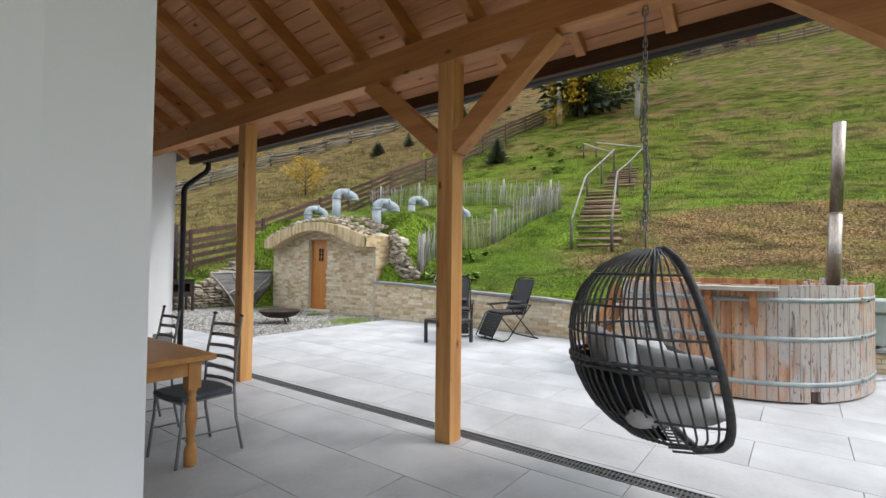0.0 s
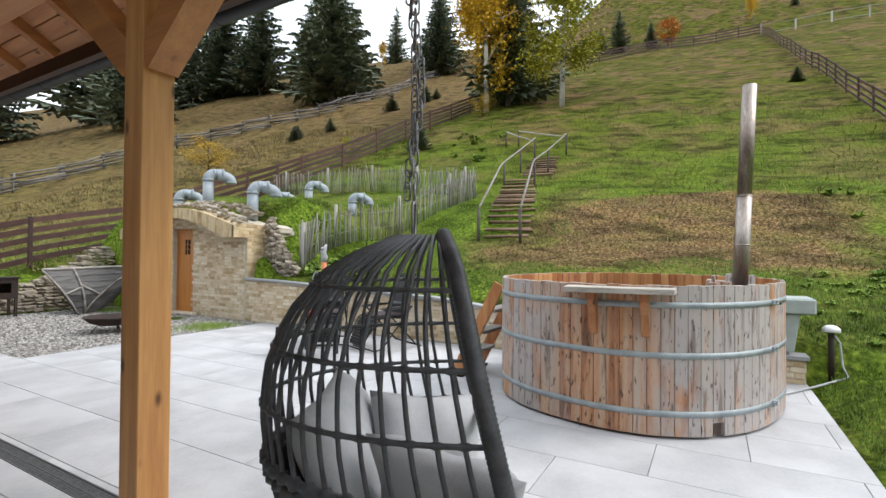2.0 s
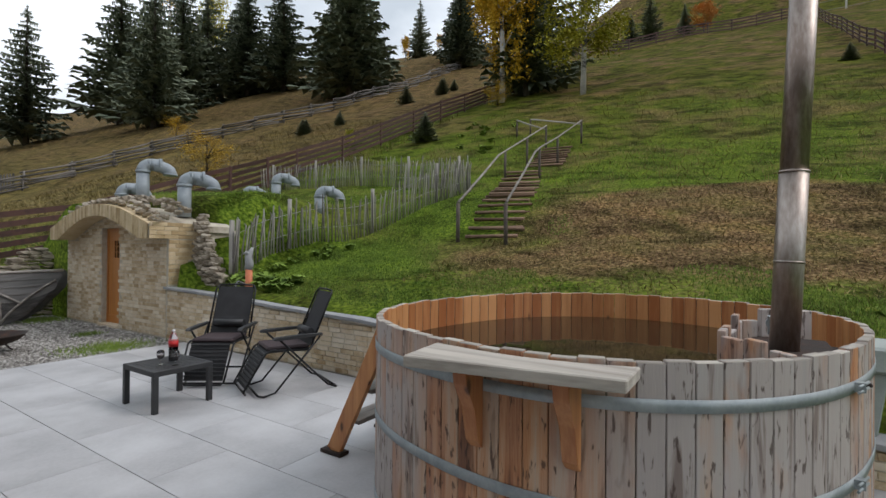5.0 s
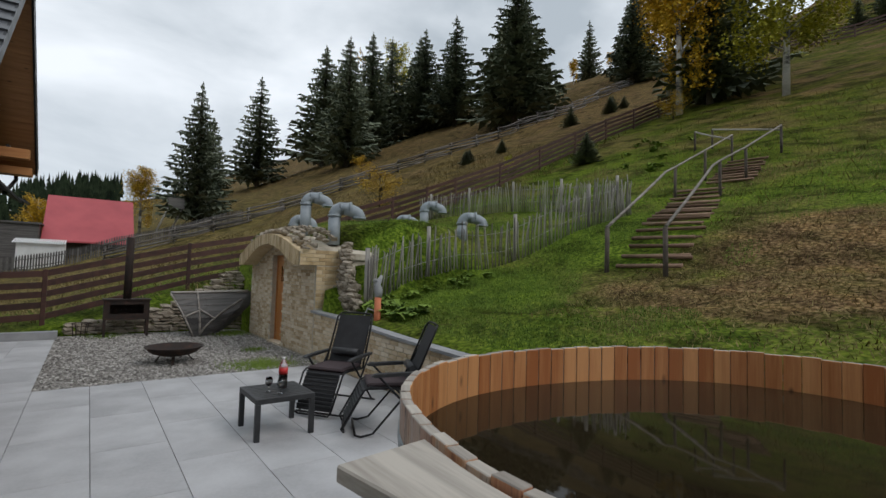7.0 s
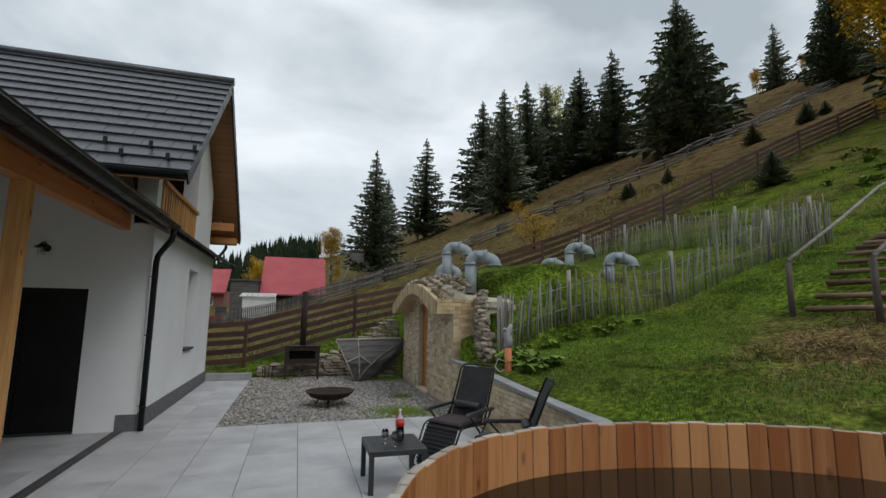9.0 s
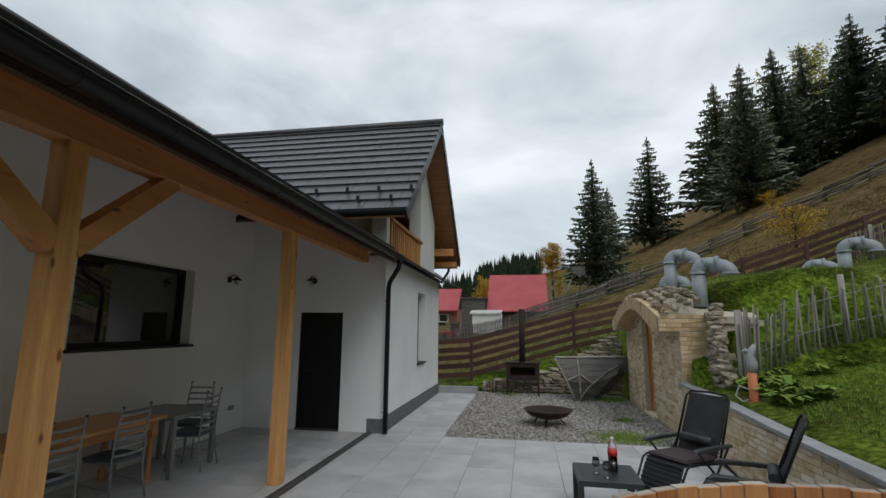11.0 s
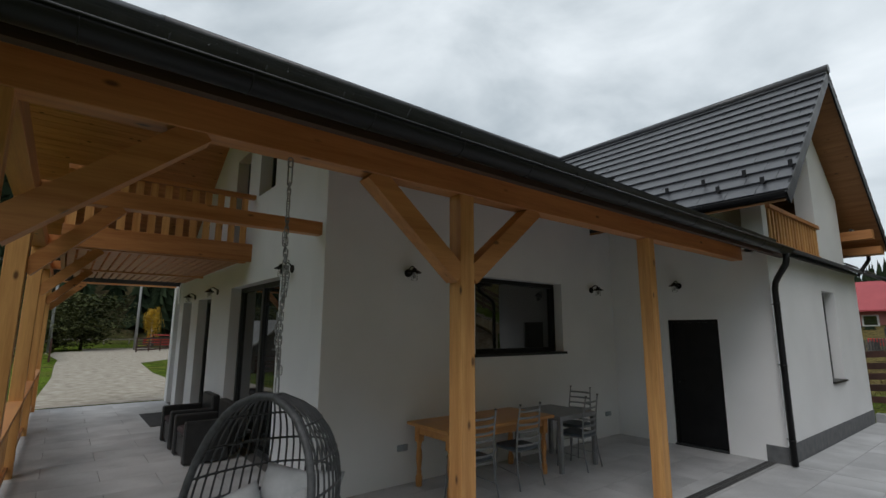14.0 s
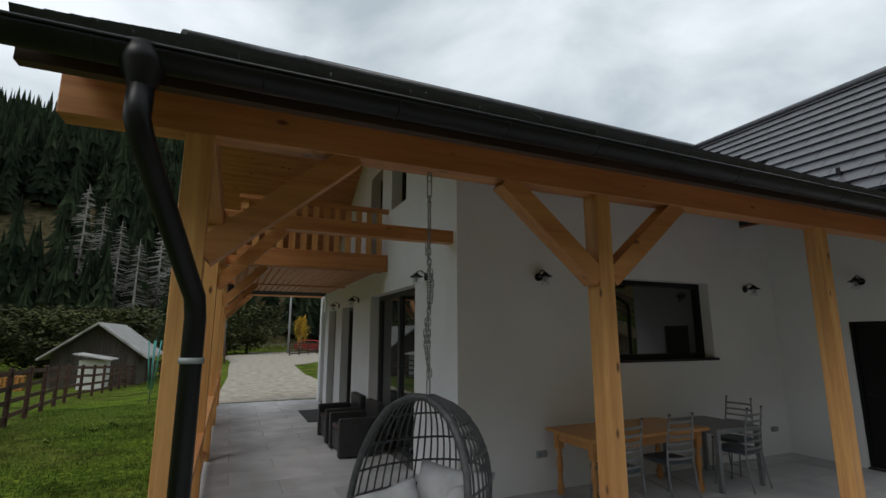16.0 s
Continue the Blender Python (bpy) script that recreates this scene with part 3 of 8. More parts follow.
# ---- house ----
HX, HY, DY, WX, WY = -2.28, -0.20, 5.88, 0.42, 11.3   # window wall, gable wall, door wall, wing wall, wing end
EAVE_X, EAVE_Z, RIDGE_X, RIDGE_Z = 0.75, 3.16, -5.5, 6.95
SL = (RIDGE_Z - EAVE_Z) / (EAVE_X - RIDGE_X)
APEX_Y, APEX_Z, VERGE_X, WEAVE_L, WEAVE_Z, WEAVE_R = 8.58, 6.93, 0.98, 5.22, 3.86, 12.0
WSL = (APEX_Z - WEAVE_Z) / (APEX_Y - WEAVE_L)


def roof_z(x):
    return EAVE_Z + SL * (EAVE_X - x)


def wall_with_holes(name, axis, pos, thick, a0, a1, z0, z1, holes, label, top=None):
    """A wall on one axis, with rectangular openings (a0, a1, z0, z1) cut right through. top: height by place along the wall."""
    bm = bmesh.new()
    cuts = sorted(set([a0, a1] + [v for h in holes for v in h[:2]]))
    for lo, hi in zip(cuts, cuts[1:]):
        mid = (lo + hi) / 2
        gaps = sorted([(h[2], h[3]) for h in holes if h[0] <= mid <= h[1]])
        z = z0
        spans = []
        for g0, g1 in gaps:
            if g0 > z:
                spans.append((z, g0, False))
            z = g1
        spans.append((z, z1, True))
        for s0, s1, is_top in spans:
            if is_top and top:
                add_poly(bm, [(lo, s0), (hi, s0), (hi, top(hi)), (lo, top(lo))], axis, pos, pos + thick)
            elif axis == "x":
                add_box(bm, pos, pos + thick, lo, hi, s0, s1)
            else:
                add_box(bm, lo, hi, pos, pos + thick, s0, s1)
    return setting(name, bm, PLASTER, label)


WIN = (2.22, 4.28, 1.55, 2.72)
HDOOR = (-1.22, -0.38, 0.0, 2.10)
SWIN = (8.58, 9.43, 1.00, 2.67)
SLIDE = (-6.3, -3.76, 0.0, 2.66)
WINGBALC = (6.12, 8.75, 3.18, 5.5)


def house_walls():
    wall_with_holes("wall_window", "x", HX - 0.35, 0.35, HY, DY + 0.35, 0, 4.4, [WIN], "smooth white plastered house wall under the porch")
    wall_with_holes("wall_door", "y", DY, 0.35, HX, WX, 0, 3.3, [HDOOR], "smooth white plastered wall with the boiler room door",
                    top=lambda a: roof_z(a) - 0.12)
    gable_holes = [SLIDE, (-8.97, -7.78, 0, 2.58), (-10.7, -9.7, 0, 2.58), (-6.48, -5.64, 3.3, 5.15), (-5.05, -4.24, 4.13, 4.95)]
    wall_with_holes("wall_gable", "y", HY, 0.35, -11.2, HX - 0.35, 0, 4.4, gable_holes, "white plastered gable wall with dark sliding doors",
                    top=lambda a: min(roof_z(a), roof_z(2 * RIDGE_X - a)) - 0.12)
    bm = bmesh.new()
    add_box(bm, -12.2, -11.2, 0.3, 0.65, 0, 3.3)
    add_box(bm, -12.2, -11.85, -0.2, 0.3, 0, 3.3)
    add_box(bm, -11.85, -11.6, -0.16, 0.3, 2.6, 3.3)
    setting("wall_far_end", bm, PLASTER, "white plastered far end of the house wall")
    wall_with_holes("wall_wing", "x", WX - 0.35, 0.35, DY + 0.35, WY, 0, 3.15, [SWIN], "white plastered wing wall with one narrow window")
    # gable of the wing, set back behind its loggia
    bm = bmesh.new()
    zt = lambda v: APEX_Z - 0.30 - WSL * abs(v - APEX_Y)
    add_poly(bm, [(DY, 3.15), (6.1, 3.15), (6.1, zt(6.1)), (DY, zt(DY))], "x", WX - 0.3, WX - 0.005)
    add_poly(bm, [(8.8, 3.15), (10.6, 3.15), (10.6, zt(10.6)), (8.8, zt(8.8))], "x", WX - 0.3, WX - 0.005)
    add_poly(bm, [(5.9, 3.15), (11.3, 3.15), (11.3, 4.2), (APEX_Y, zt(APEX_Y)), (5.9, 4.1)], "x", WX - 2.0, WX - 1.8)
    setting("wall_wing_gable", bm, PLASTER, "white plastered gable behind the small wooden loggia rail")
    bm = bmesh.new()
    add_box(bm, WX - 1.8, WX + 0.05, DY + .36, WY, 3.15, 3.22)
    setting("wing_ledge", bm, ANTHRACITE, "thin dark metal ledge on top of the wing wall")
    bm = bmesh.new()
    add_box(bm, -11.8, -2.64, 13.2, 13.5, 0, 3.2)
    add_box(bm, -2.64, WX - 0.35, 11.0, 11.3, 0, 3.2)
    add_box(bm, -2.64, -2.34, 11.3, 13.2, 0, 3.2)
    add_box(bm, -12.1, -11.8, 0.3, 13.2, 0, 3.2)
    setting("wall_back", bm, PLASTER, "plain white plastered rear wall")
    # plinth, a little behind the plaster
    bm = bmesh.new()
    add_box(bm, 0.30, WX + 0.012, DY + 0.01, WY + 0.02, -0.05, 0.26)
    add_box(bm, 0.14, WX + 0.010, DY - 0.012, DY + 0.02, -0.05, 0.24)
    setting("plinth", bm, PLINTH, "dark grey plinth band at the foot of the wing")


house_walls()


def openings():
    # picture window
    w = tagged(new("window_1"), "large fixed window in a black frame with a black sill", kind="structure")
    y0, y1, z0, z1 = WIN
    x = HX - 0.26
    for dims in ((y0, y1, z0, z0 + .07), (y0, y1, z1 - .07, z1), (y0, y0 + .07, z0 + .07, z1 - .07), (y1 - .07, y1, z0 + .07, z1 - .07)):
        box_part("window_frame", (x, x + .09, *dims), BLACK_METAL, w)
    box_part("pane", (x + .03, x + .04, y0 + .07, y1 - .07, z0 + .07, z1 - .07), DARK_GLASS, w)
    box_part("window_sill", (x + .09, HX + .05, y0 - .04, y1 + .04, z0 - .035, z0 + .004), BLACK_METAL, w)
    # narrow window of the wing
    w = tagged(new("window_2"), "narrow recessed wing window with a dark sill", kind="structure")
    y0, y1, z0, z1 = SWIN
    x = WX - 0.24
    for dims in ((y0, y1, z0, z0 + .05), (y0, y1, z1 - .05, z1), (y0, y0 + .05, z0 + .05, z1 - .05), (y1 - .05, y1, z0 + .05, z1 - .05)):
        box_part("window_frame", (x, x + .07, *dims), ANTHRACITE, w)
    box_part("pane", (x + .03, x + .04, y0 + .05, y1 - .05, z0 + .05, z1 - .05), DARK_GLASS, w)
    box_part("window_sill", (x + .07, WX + .04, y0 - .02, y1 + .02, z0 - .03, z0 + .004), BLACK_METAL, w)
    # black door
    d = tagged(new("door_1"), "plain black steel door, shut, in a black frame", kind="structure")
    x0, x1, z0, z1 = HDOOR
    box_part("door_leaf", (x0 + .05, x1 - .05, DY + .06, DY + .11, .03, z1 - .05), BLACK_METAL, d)
    for dims in ((x0, x0 + .05, .0, z1), (x1 - .05, x1, .0, z1), (x0 + .05, x1 - .05, z1 - .05, z1)):
        box_part("door_frame", (dims[0], dims[1], DY + .03, DY + .13, dims[2], dims[3]), BLACK_METAL, d)
    box_part("door_sill", (x0, x1, DY - .03, DY + .13, 0.002, .028), ANTHRACITE, d)
    bm = bmesh.new()
    add_tube(bm, [(x0 + .12, DY + .06, 1.05), (x0 + .12, DY + .01, 1.05), (x0 + .24, DY + .01, 1.05)], .011, 8)
    part("door_handle", bm, BLACK_METAL, d)
    # sliding doors and the others of the gable wall
    for i, (x0, x1, z0, z1) in enumerate([SLIDE, (-8.97, -7.78, 0, 2.58), (-10.7, -9.7, 0, 2.58)]):
        d = tagged(new(f"door_{i + 2}"), "tall glazed terrace door in a dark grey frame, shut", kind="structure")
        y = HY + .18
        for dims in ((x0, x0 + .08, .0, z1), (x1 - .08, x1, .0, z1), (x0 + .08, x1 - .08, z1 - .08, z1), (x0 + .08, x1 - .08, 0, .07)):
            box_part("door_frame", (dims[0], dims[1], y, y + .1, dims[2], dims[3]), ANTHRACITE, d)
        if i == 0:
            xm = (x0 + x1) / 2
            box_part("mullion", (xm - .05, xm + .05, y - .004, y + .104, .07, z1 - .08), ANTHRACITE, d)
            box_part("pane", (x0 + .08, xm - .05, y + .045, y + .055, .07, z1 - .08), DARK_GLASS, d)
            box_part("pane", (xm + .05, x1 - .08, y + .045, y + .055, .07, z1 - .08), DARK_GLASS, d)
        else:
            box_part("pane", (x0 + .08, x1 - .08, y + .045, y + .055, .07, z1 - .08), DARK_GLASS, d)
    for i, (x0, x1, z0, z1) in enumerate([(-6.48, -5.64, 3.3, 5.15), (-5.05, -4.24, 4.13, 4.95)]):
        w = tagged(new(f"window_{i + 3}"), "tall dark upstairs window in a grey reveal", kind="structure")
        y = HY + .2
        for dims in ((x0, x0 + .05, z0, z1), (x1 - .05, x1, z0, z1), (x0 + .05, x1 - .05, z1 - .05, z1), (x0 + .05, x1 - .05, z0, z0 + .05)):
            box_part("window_frame", (dims[0], dims[1], y, y + .08, dims[2], dims[3]), ANTHRACITE, w)
        box_part("pane", (x0 + .05, x1 - .05, y + .035, y + .045, z0 + .05, z1 - .05), DARK_GLASS, w)


openings()

# ---- porch timber ----
POST_Y = (-2.95, 0.0, 3.02)
BEAM_Z0, BEAM_H = 3.03, 0.245


def porch():
    for y in POST_Y:
        p = thing("porch_post", "squared honey-coloured spruce post beside the drain", "post", "porch posts", at=(0, y, 0))
        box_part("shaft", (-.075, .075, -.075, .075, 0.0, BEAM_Z0), BEAM_Z, p, bevel=.004)
        if y < 3:
            for s in (-1, 1):
                if y < -2 and s < 0:
                    continue
                bm = bmesh.new()
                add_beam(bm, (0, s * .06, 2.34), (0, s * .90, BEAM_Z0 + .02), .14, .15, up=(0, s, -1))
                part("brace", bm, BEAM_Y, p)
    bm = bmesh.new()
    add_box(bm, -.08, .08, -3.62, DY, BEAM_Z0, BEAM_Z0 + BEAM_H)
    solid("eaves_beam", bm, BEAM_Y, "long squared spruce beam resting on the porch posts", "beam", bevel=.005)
    # rafters
    y = -3.54
    while y < DY - .05:
        r = bmesh.new()
        x1, x0 = 0.07, HX if y > HY else -5.46
        n0, n1 = Vector((x1, y, roof_z(x1) - .215)), Vector((x0, y, roof_z(x0) - .215))
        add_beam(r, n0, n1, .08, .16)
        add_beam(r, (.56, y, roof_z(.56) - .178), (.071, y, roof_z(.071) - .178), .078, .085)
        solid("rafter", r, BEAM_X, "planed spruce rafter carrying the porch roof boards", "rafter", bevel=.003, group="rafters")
        y += .665
    # ceiling boards
    bm = bmesh.new()
    step = .135
    x = .62
    ca = math.cos(math.atan(SL))
    while x > -5.5:
        xe = x - step * ca
        xb = xe + .009
        y1 = DY
        y0 = -3.6
        if x < HX:
            y1 = HY
        za, zb = roof_z(x) - .133, roof_z(xb) - .133
        vs = [bm.verts.new(v) for v in ((x, y0, za), (x, y1, za), (xb, y1, zb), (xb, y0, zb), (x, y0, za + .02), (x, y1, za + .02), (xb, y1, zb + .02), (xb, y0, zb + .02))]
        for f in ((0, 1, 2, 3), (7, 6, 5, 4), (0, 4, 5, 1), (2, 6, 7, 3), (1, 5, 6, 2), (0, 3, 7, 4)):
            bm.faces.new([vs[k] for k in f])
        if x < -.5:
            m = [2 * RIDGE_X - v.co.x for v in vs]
            ws = [bm.verts.new((mx, min(v.co.y, HY), v.co.z)) for mx, v in zip(m, vs)]
            for f in ((0, 1, 2, 3), (7, 6, 5, 4), (0, 4, 5, 1), (2, 6, 7, 3), (1, 5, 6, 2), (0, 3, 7, 4)):
                bm.faces.new([ws[k] for k in f])
        x = xe
    setting("ceiling", bm, BOARD_Y, "orange-brown spruce boards under the porch roof")


porch()


def tiled_plane(name, origin, run, slope_dir, length, rise_len, label, clip=None, course=.36, tile=.42, split=False):
    """A roof face of overlapping interlocking tiles, joined in one mesh. run and slope_dir: unit vectors along the eave and up the slope."""
    o, r, s = Vector(origin), Vector(run).normalized(), Vector(slope_dir).normalized()
    nrm = r.cross(s).normalized()
    if nrm.z < 0:
        nrm = -nrm
    bm = bmesh.new()
    pieces = []
    k = 0
    d = 0.0
    while d < rise_len - .02:
        d1 = min(d + course + .03, rise_len)
        a = -tile / 2 if k % 2 else 0.0
        while a < length - .02:
            b0, b1 = max(a, 0), min(a + tile - .008, length)
            if b1 - b0 > .03:
                mid = o + r * ((b0 + b1) / 2) + s * ((d + d1) / 2)
                if not clip or clip(mid):
                    q = [o + r * b0 + s * d + nrm * .045, o + r * b1 + s * d + nrm * .045, o + r * b1 + s * d1 + nrm * .006, o + r * b0 + s * d1 + nrm * .006]
                    lo = [q[0] - nrm * .045, q[1] - nrm * .045]
                    v = [bm.verts.new(p) for p in q + lo]
                    bm.faces.new((v[0], v[1], v[2], v[3]))
                    bm.faces.new((v[4], v[5], v[1], v[0]))
                    bm.faces.new((v[4], v[0], v[3]))
                    bm.faces.new((v[5], v[2], v[1]))
                    if split:
                        pieces.append(finish("tile", bm, ROOF))
                        bm = bmesh.new()
            a += tile
        d += course
        k += 1
    if split:
        roof = tagged(new(name), label, kind="structure")
        for me in pieces:
            new("tile", me).parent = roof
        return roof
    return setting(name, bm, ROOF, label)


def roofs():
    L = math.hypot(EAVE_X - RIDGE_X, RIDGE_Z - EAVE_Z)
    up = Vector((RIDGE_X - EAVE_X, 0, RIDGE_Z - EAVE_Z))

    def main_clip(p):
        half_hip = p.z < RIDGE_Z - .9 + max(0, (p.y + 3.6)) * .5
        valley = not (p.y > WEAVE_L and p.z < APEX_Z - WSL * abs(p.y - APEX_Y) and p.x > -5.4)
        return half_hip and valley
    tiled_plane("roof_main", (EAVE_X, -3.6, EAVE_Z - .02), (0, 1, 0), up, 16.9, L, "anthracite interlocking roof tiles over the porch and house", main_clip)
    tiled_plane("roof_rear", (2 * RIDGE_X - EAVE_X, 13.3, EAVE_Z - .02), (0, -1, 0), (-(RIDGE_X - EAVE_X), 0, RIDGE_Z - EAVE_Z), 16.9, L, "anthracite interlocking roof tiles on the far slope",
                lambda p: p.z < RIDGE_Z - .9 + max(0, (p.y + 3.6)) * .5, course=.7, tile=.84)
    # half hip at the end of the ridge
    bm = bmesh.new()
    zb = RIDGE_Z - .9
    xa = EAVE_X - (zb - EAVE_Z) / SL
    a, c, t = Vector((xa, -3.62, zb)), Vector((2 * RIDGE_X - xa, -3.62, zb)), Vector((RIDGE_X, -1.8, RIDGE_Z + .02))
    vs = [bm.verts.new(v) for v in (a, c, t)]
    bm.faces.new(vs)
    vs = [bm.verts.new(v + Vector((0, .05, -.08))) for v in (a, c, t)]
    bm.faces.new(vs)
    setting("roof_half_hip", bm, ROOF, "small anthracite half hip at the end of the ridge")
    bm = bmesh.new()
    add_tube(bm, [(RIDGE_X, -1.85, RIDGE_Z + .03), (RIDGE_X, 13, RIDGE_Z + .03)], .09, 10)
    add_tube(bm, [a + Vector((0, 0, .03)), t + Vector((0, 0, .02))], .07, 10)
    add_tube(bm, [c + Vector((0, 0, .03)), t + Vector((0, 0, .02))], .07, 10)
    add_tube(bm, [(-5.4, APEX_Y, APEX_Z + .03), (VERGE_X + .02, APEX_Y, APEX_Z + .03)], .09, 10)
    setting("roof_ridge_caps", bm, ROOF, "rounded anthracite ridge caps")
    # underlay closing the roof
    bm = bmesh.new()
    for s in (1, -1):
        xe, xr = (EAVE_X, RIDGE_X) if s > 0 else (2 * RIDGE_X - EAVE_X, RIDGE_X)
        for ya, yb, top in ((-3.6, 13.3, RIDGE_Z - .9), (-1.8, 13.3, RIDGE_Z)):
            xt = xe + (xr - xe) * (top - EAVE_Z) / (RIDGE_Z - EAVE_Z)
            if ya == -3.6:
                x_lo, z_lo = xe, EAVE_Z
            else:
                z_lo = RIDGE_Z - .9
                x_lo = xe + (xr - xe) * (z_lo - EAVE_Z) / (RIDGE_Z - EAVE_Z)
            xe2 = min(x_lo, .66) if s > 0 else x_lo
            z_lo2 = roof_z(xe2) if s > 0 else z_lo
            v = [bm.verts.new(p) for p in ((xe2, ya, z_lo2 - .03), (xe2, yb, z_lo2 - .03), (xt, yb, top - .03), (xt, ya, top - .03),
                                           (xe2, ya, z_lo2 - .09), (xe2, yb, z_lo2 - .09), (xt, yb, top - .09), (xt, ya, top - .09))]
            for f in ((0, 1, 2, 3), (7, 6, 5, 4), (0, 4, 5, 1), (2, 6, 7, 3), (1, 5, 6, 2), (0, 3, 7, 4)):
                bm.faces.new([v[k] for k in f])
    setting("roof_underlay", bm, SUB, "dark roof underlay")
    # wing roof
    WL = math.hypot(APEX_Y - WEAVE_L, APEX_Z - WEAVE_Z)
    tiled_plane("roof_wing", (VERGE_X, WEAVE_L, WEAVE_Z), (-1, 0, 0), (0, APEX_Y - WEAVE_L, APEX_Z - WEAVE_Z), 6.4, WL, "anthracite interlocking roof tiles on the wing",
                lambda p: p.z > roof_z(p.x) - .1, split=True)
    tiled_plane("roof_wing_rear", (-5.4, WEAVE_R, WEAVE_Z), (1, 0, 0), (0, APEX_Y - WEAVE_R, APEX_Z - WEAVE_Z), 6.38, math.hypot(WEAVE_R - APEX_Y, APEX_Z - WEAVE_Z),
                "anthracite interlocking roof tiles on the far side of the wing")
    bm = bmesh.new()
    for s, ye in ((1, WEAVE_L), (-1, WEAVE_R)):
        x1 = VERGE_X - .03
        v = [bm.verts.new(p) for p in ((x1, ye, WEAVE_Z - .03), (-4.6, ye, WEAVE_Z - .03), (-4.6, APEX_Y, APEX_Z - .03), (x1, APEX_Y, APEX_Z - .03),
                                       (x1, ye, WEAVE_Z - .10), (-4.6, ye, WEAVE_Z - .10), (-4.6, APEX_Y, APEX_Z - .10), (x1, APEX_Y, APEX_Z - .10))]
        for f in ((0, 1, 2, 3), (7, 6, 5, 4), (0, 4, 5, 1), (2, 6, 7, 3), (1, 5, 6, 2), (0, 3, 7, 4)):
            bm.faces.new([v[k] for k in f])
    setting("roof_wing_underlay", bm, SUB, "dark wing roof underlay")
    # board soffit and bargeboards of the wing gable
    bm = bmesh.new()
    for s, ye in ((1, WEAVE_L), (-1, WEAVE_R)):
        cnt = 26
        for i in range(cnt):
            f0, f1 = i / cnt, (i + .94) / cnt
            p0, p1 = [(ye + (APEX_Y - ye) * f, WEAVE_Z - .14 + (APEX_Z - WEAVE_Z) * f) for f in (f0, f1)]
            v = [bm.verts.new(p) for p in ((VERGE_X - .05, *p0), (-2.3, *p0), (-2.3, *p1), (VERGE_X - .05, *p1))]
            w = [bm.verts.new((p.co.x, p.co.y, p.co.z + .025)) for p in v]
            bm.faces.new(v)
            bm.faces.new(list(reversed(w)))
            for k in range(4):
                bm.faces.new((v[k], w[k], w[(k + 1) % 4], v[(k + 1) % 4]))
    setting("soffit_wing", bm, SOFFIT, "spruce boards under the wing verge")
    for s, ye in ((1, WEAVE_L), (-1, WEAVE_R)):
        bm = bmesh.new()
        add_beam(bm, (VERGE_X - .02, ye, WEAVE_Z - .10), (VERGE_X - .02, APEX_Y, APEX_Z - .10), .03, .20)
        setting("bargeboard", bm, BLACK_METAL, "board along the wing verge")
    bm = bmesh.new()
    add_box(bm, -2.0, VERGE_X - .08, WEAVE_R - .45, WEAVE_R - .1, WEAVE_Z - .22, WEAVE_Z - .05)
    add_box(bm, WX - .1, VERGE_X - .08, 10.9, 11.1, 3.9, 4.1)
    setting("purlin_ends", bm, BEAM_X, "spruce purlin ends under the verge")


roofs()


def add_gutter(bm, p0, p1, r=.075):
    p0, p1 = Vector(p0), Vector(p1)
    d = (p1 - p0).normalized()
    side = d.cross(Vector((0, 0, 1))).normalized()
    prev = None
    for rr in (r, r - .006):
        rings = []
        for p in (p0, p1):
            rings.append([bm.verts.new(p + side * (rr * math.cos(a)) - Vector((0, 0, rr * math.sin(a)))) for a in np.linspace(0, math.pi, 11)])
        for k in range(10):
            bm.faces.new((rings[0][k], rings[0][k + 1], rings[1][k + 1], rings[1][k])).smooth = True
        if prev:
            for e in (0, 10):
                bm.faces.new((prev[0][e], rings[0][e], rings[1][e], prev[1][e]))
        prev = rings
    for s in (-1, 1):
        add_tube(bm, [p0 + side * r * s, p1 + side * r * s], .009, 6)


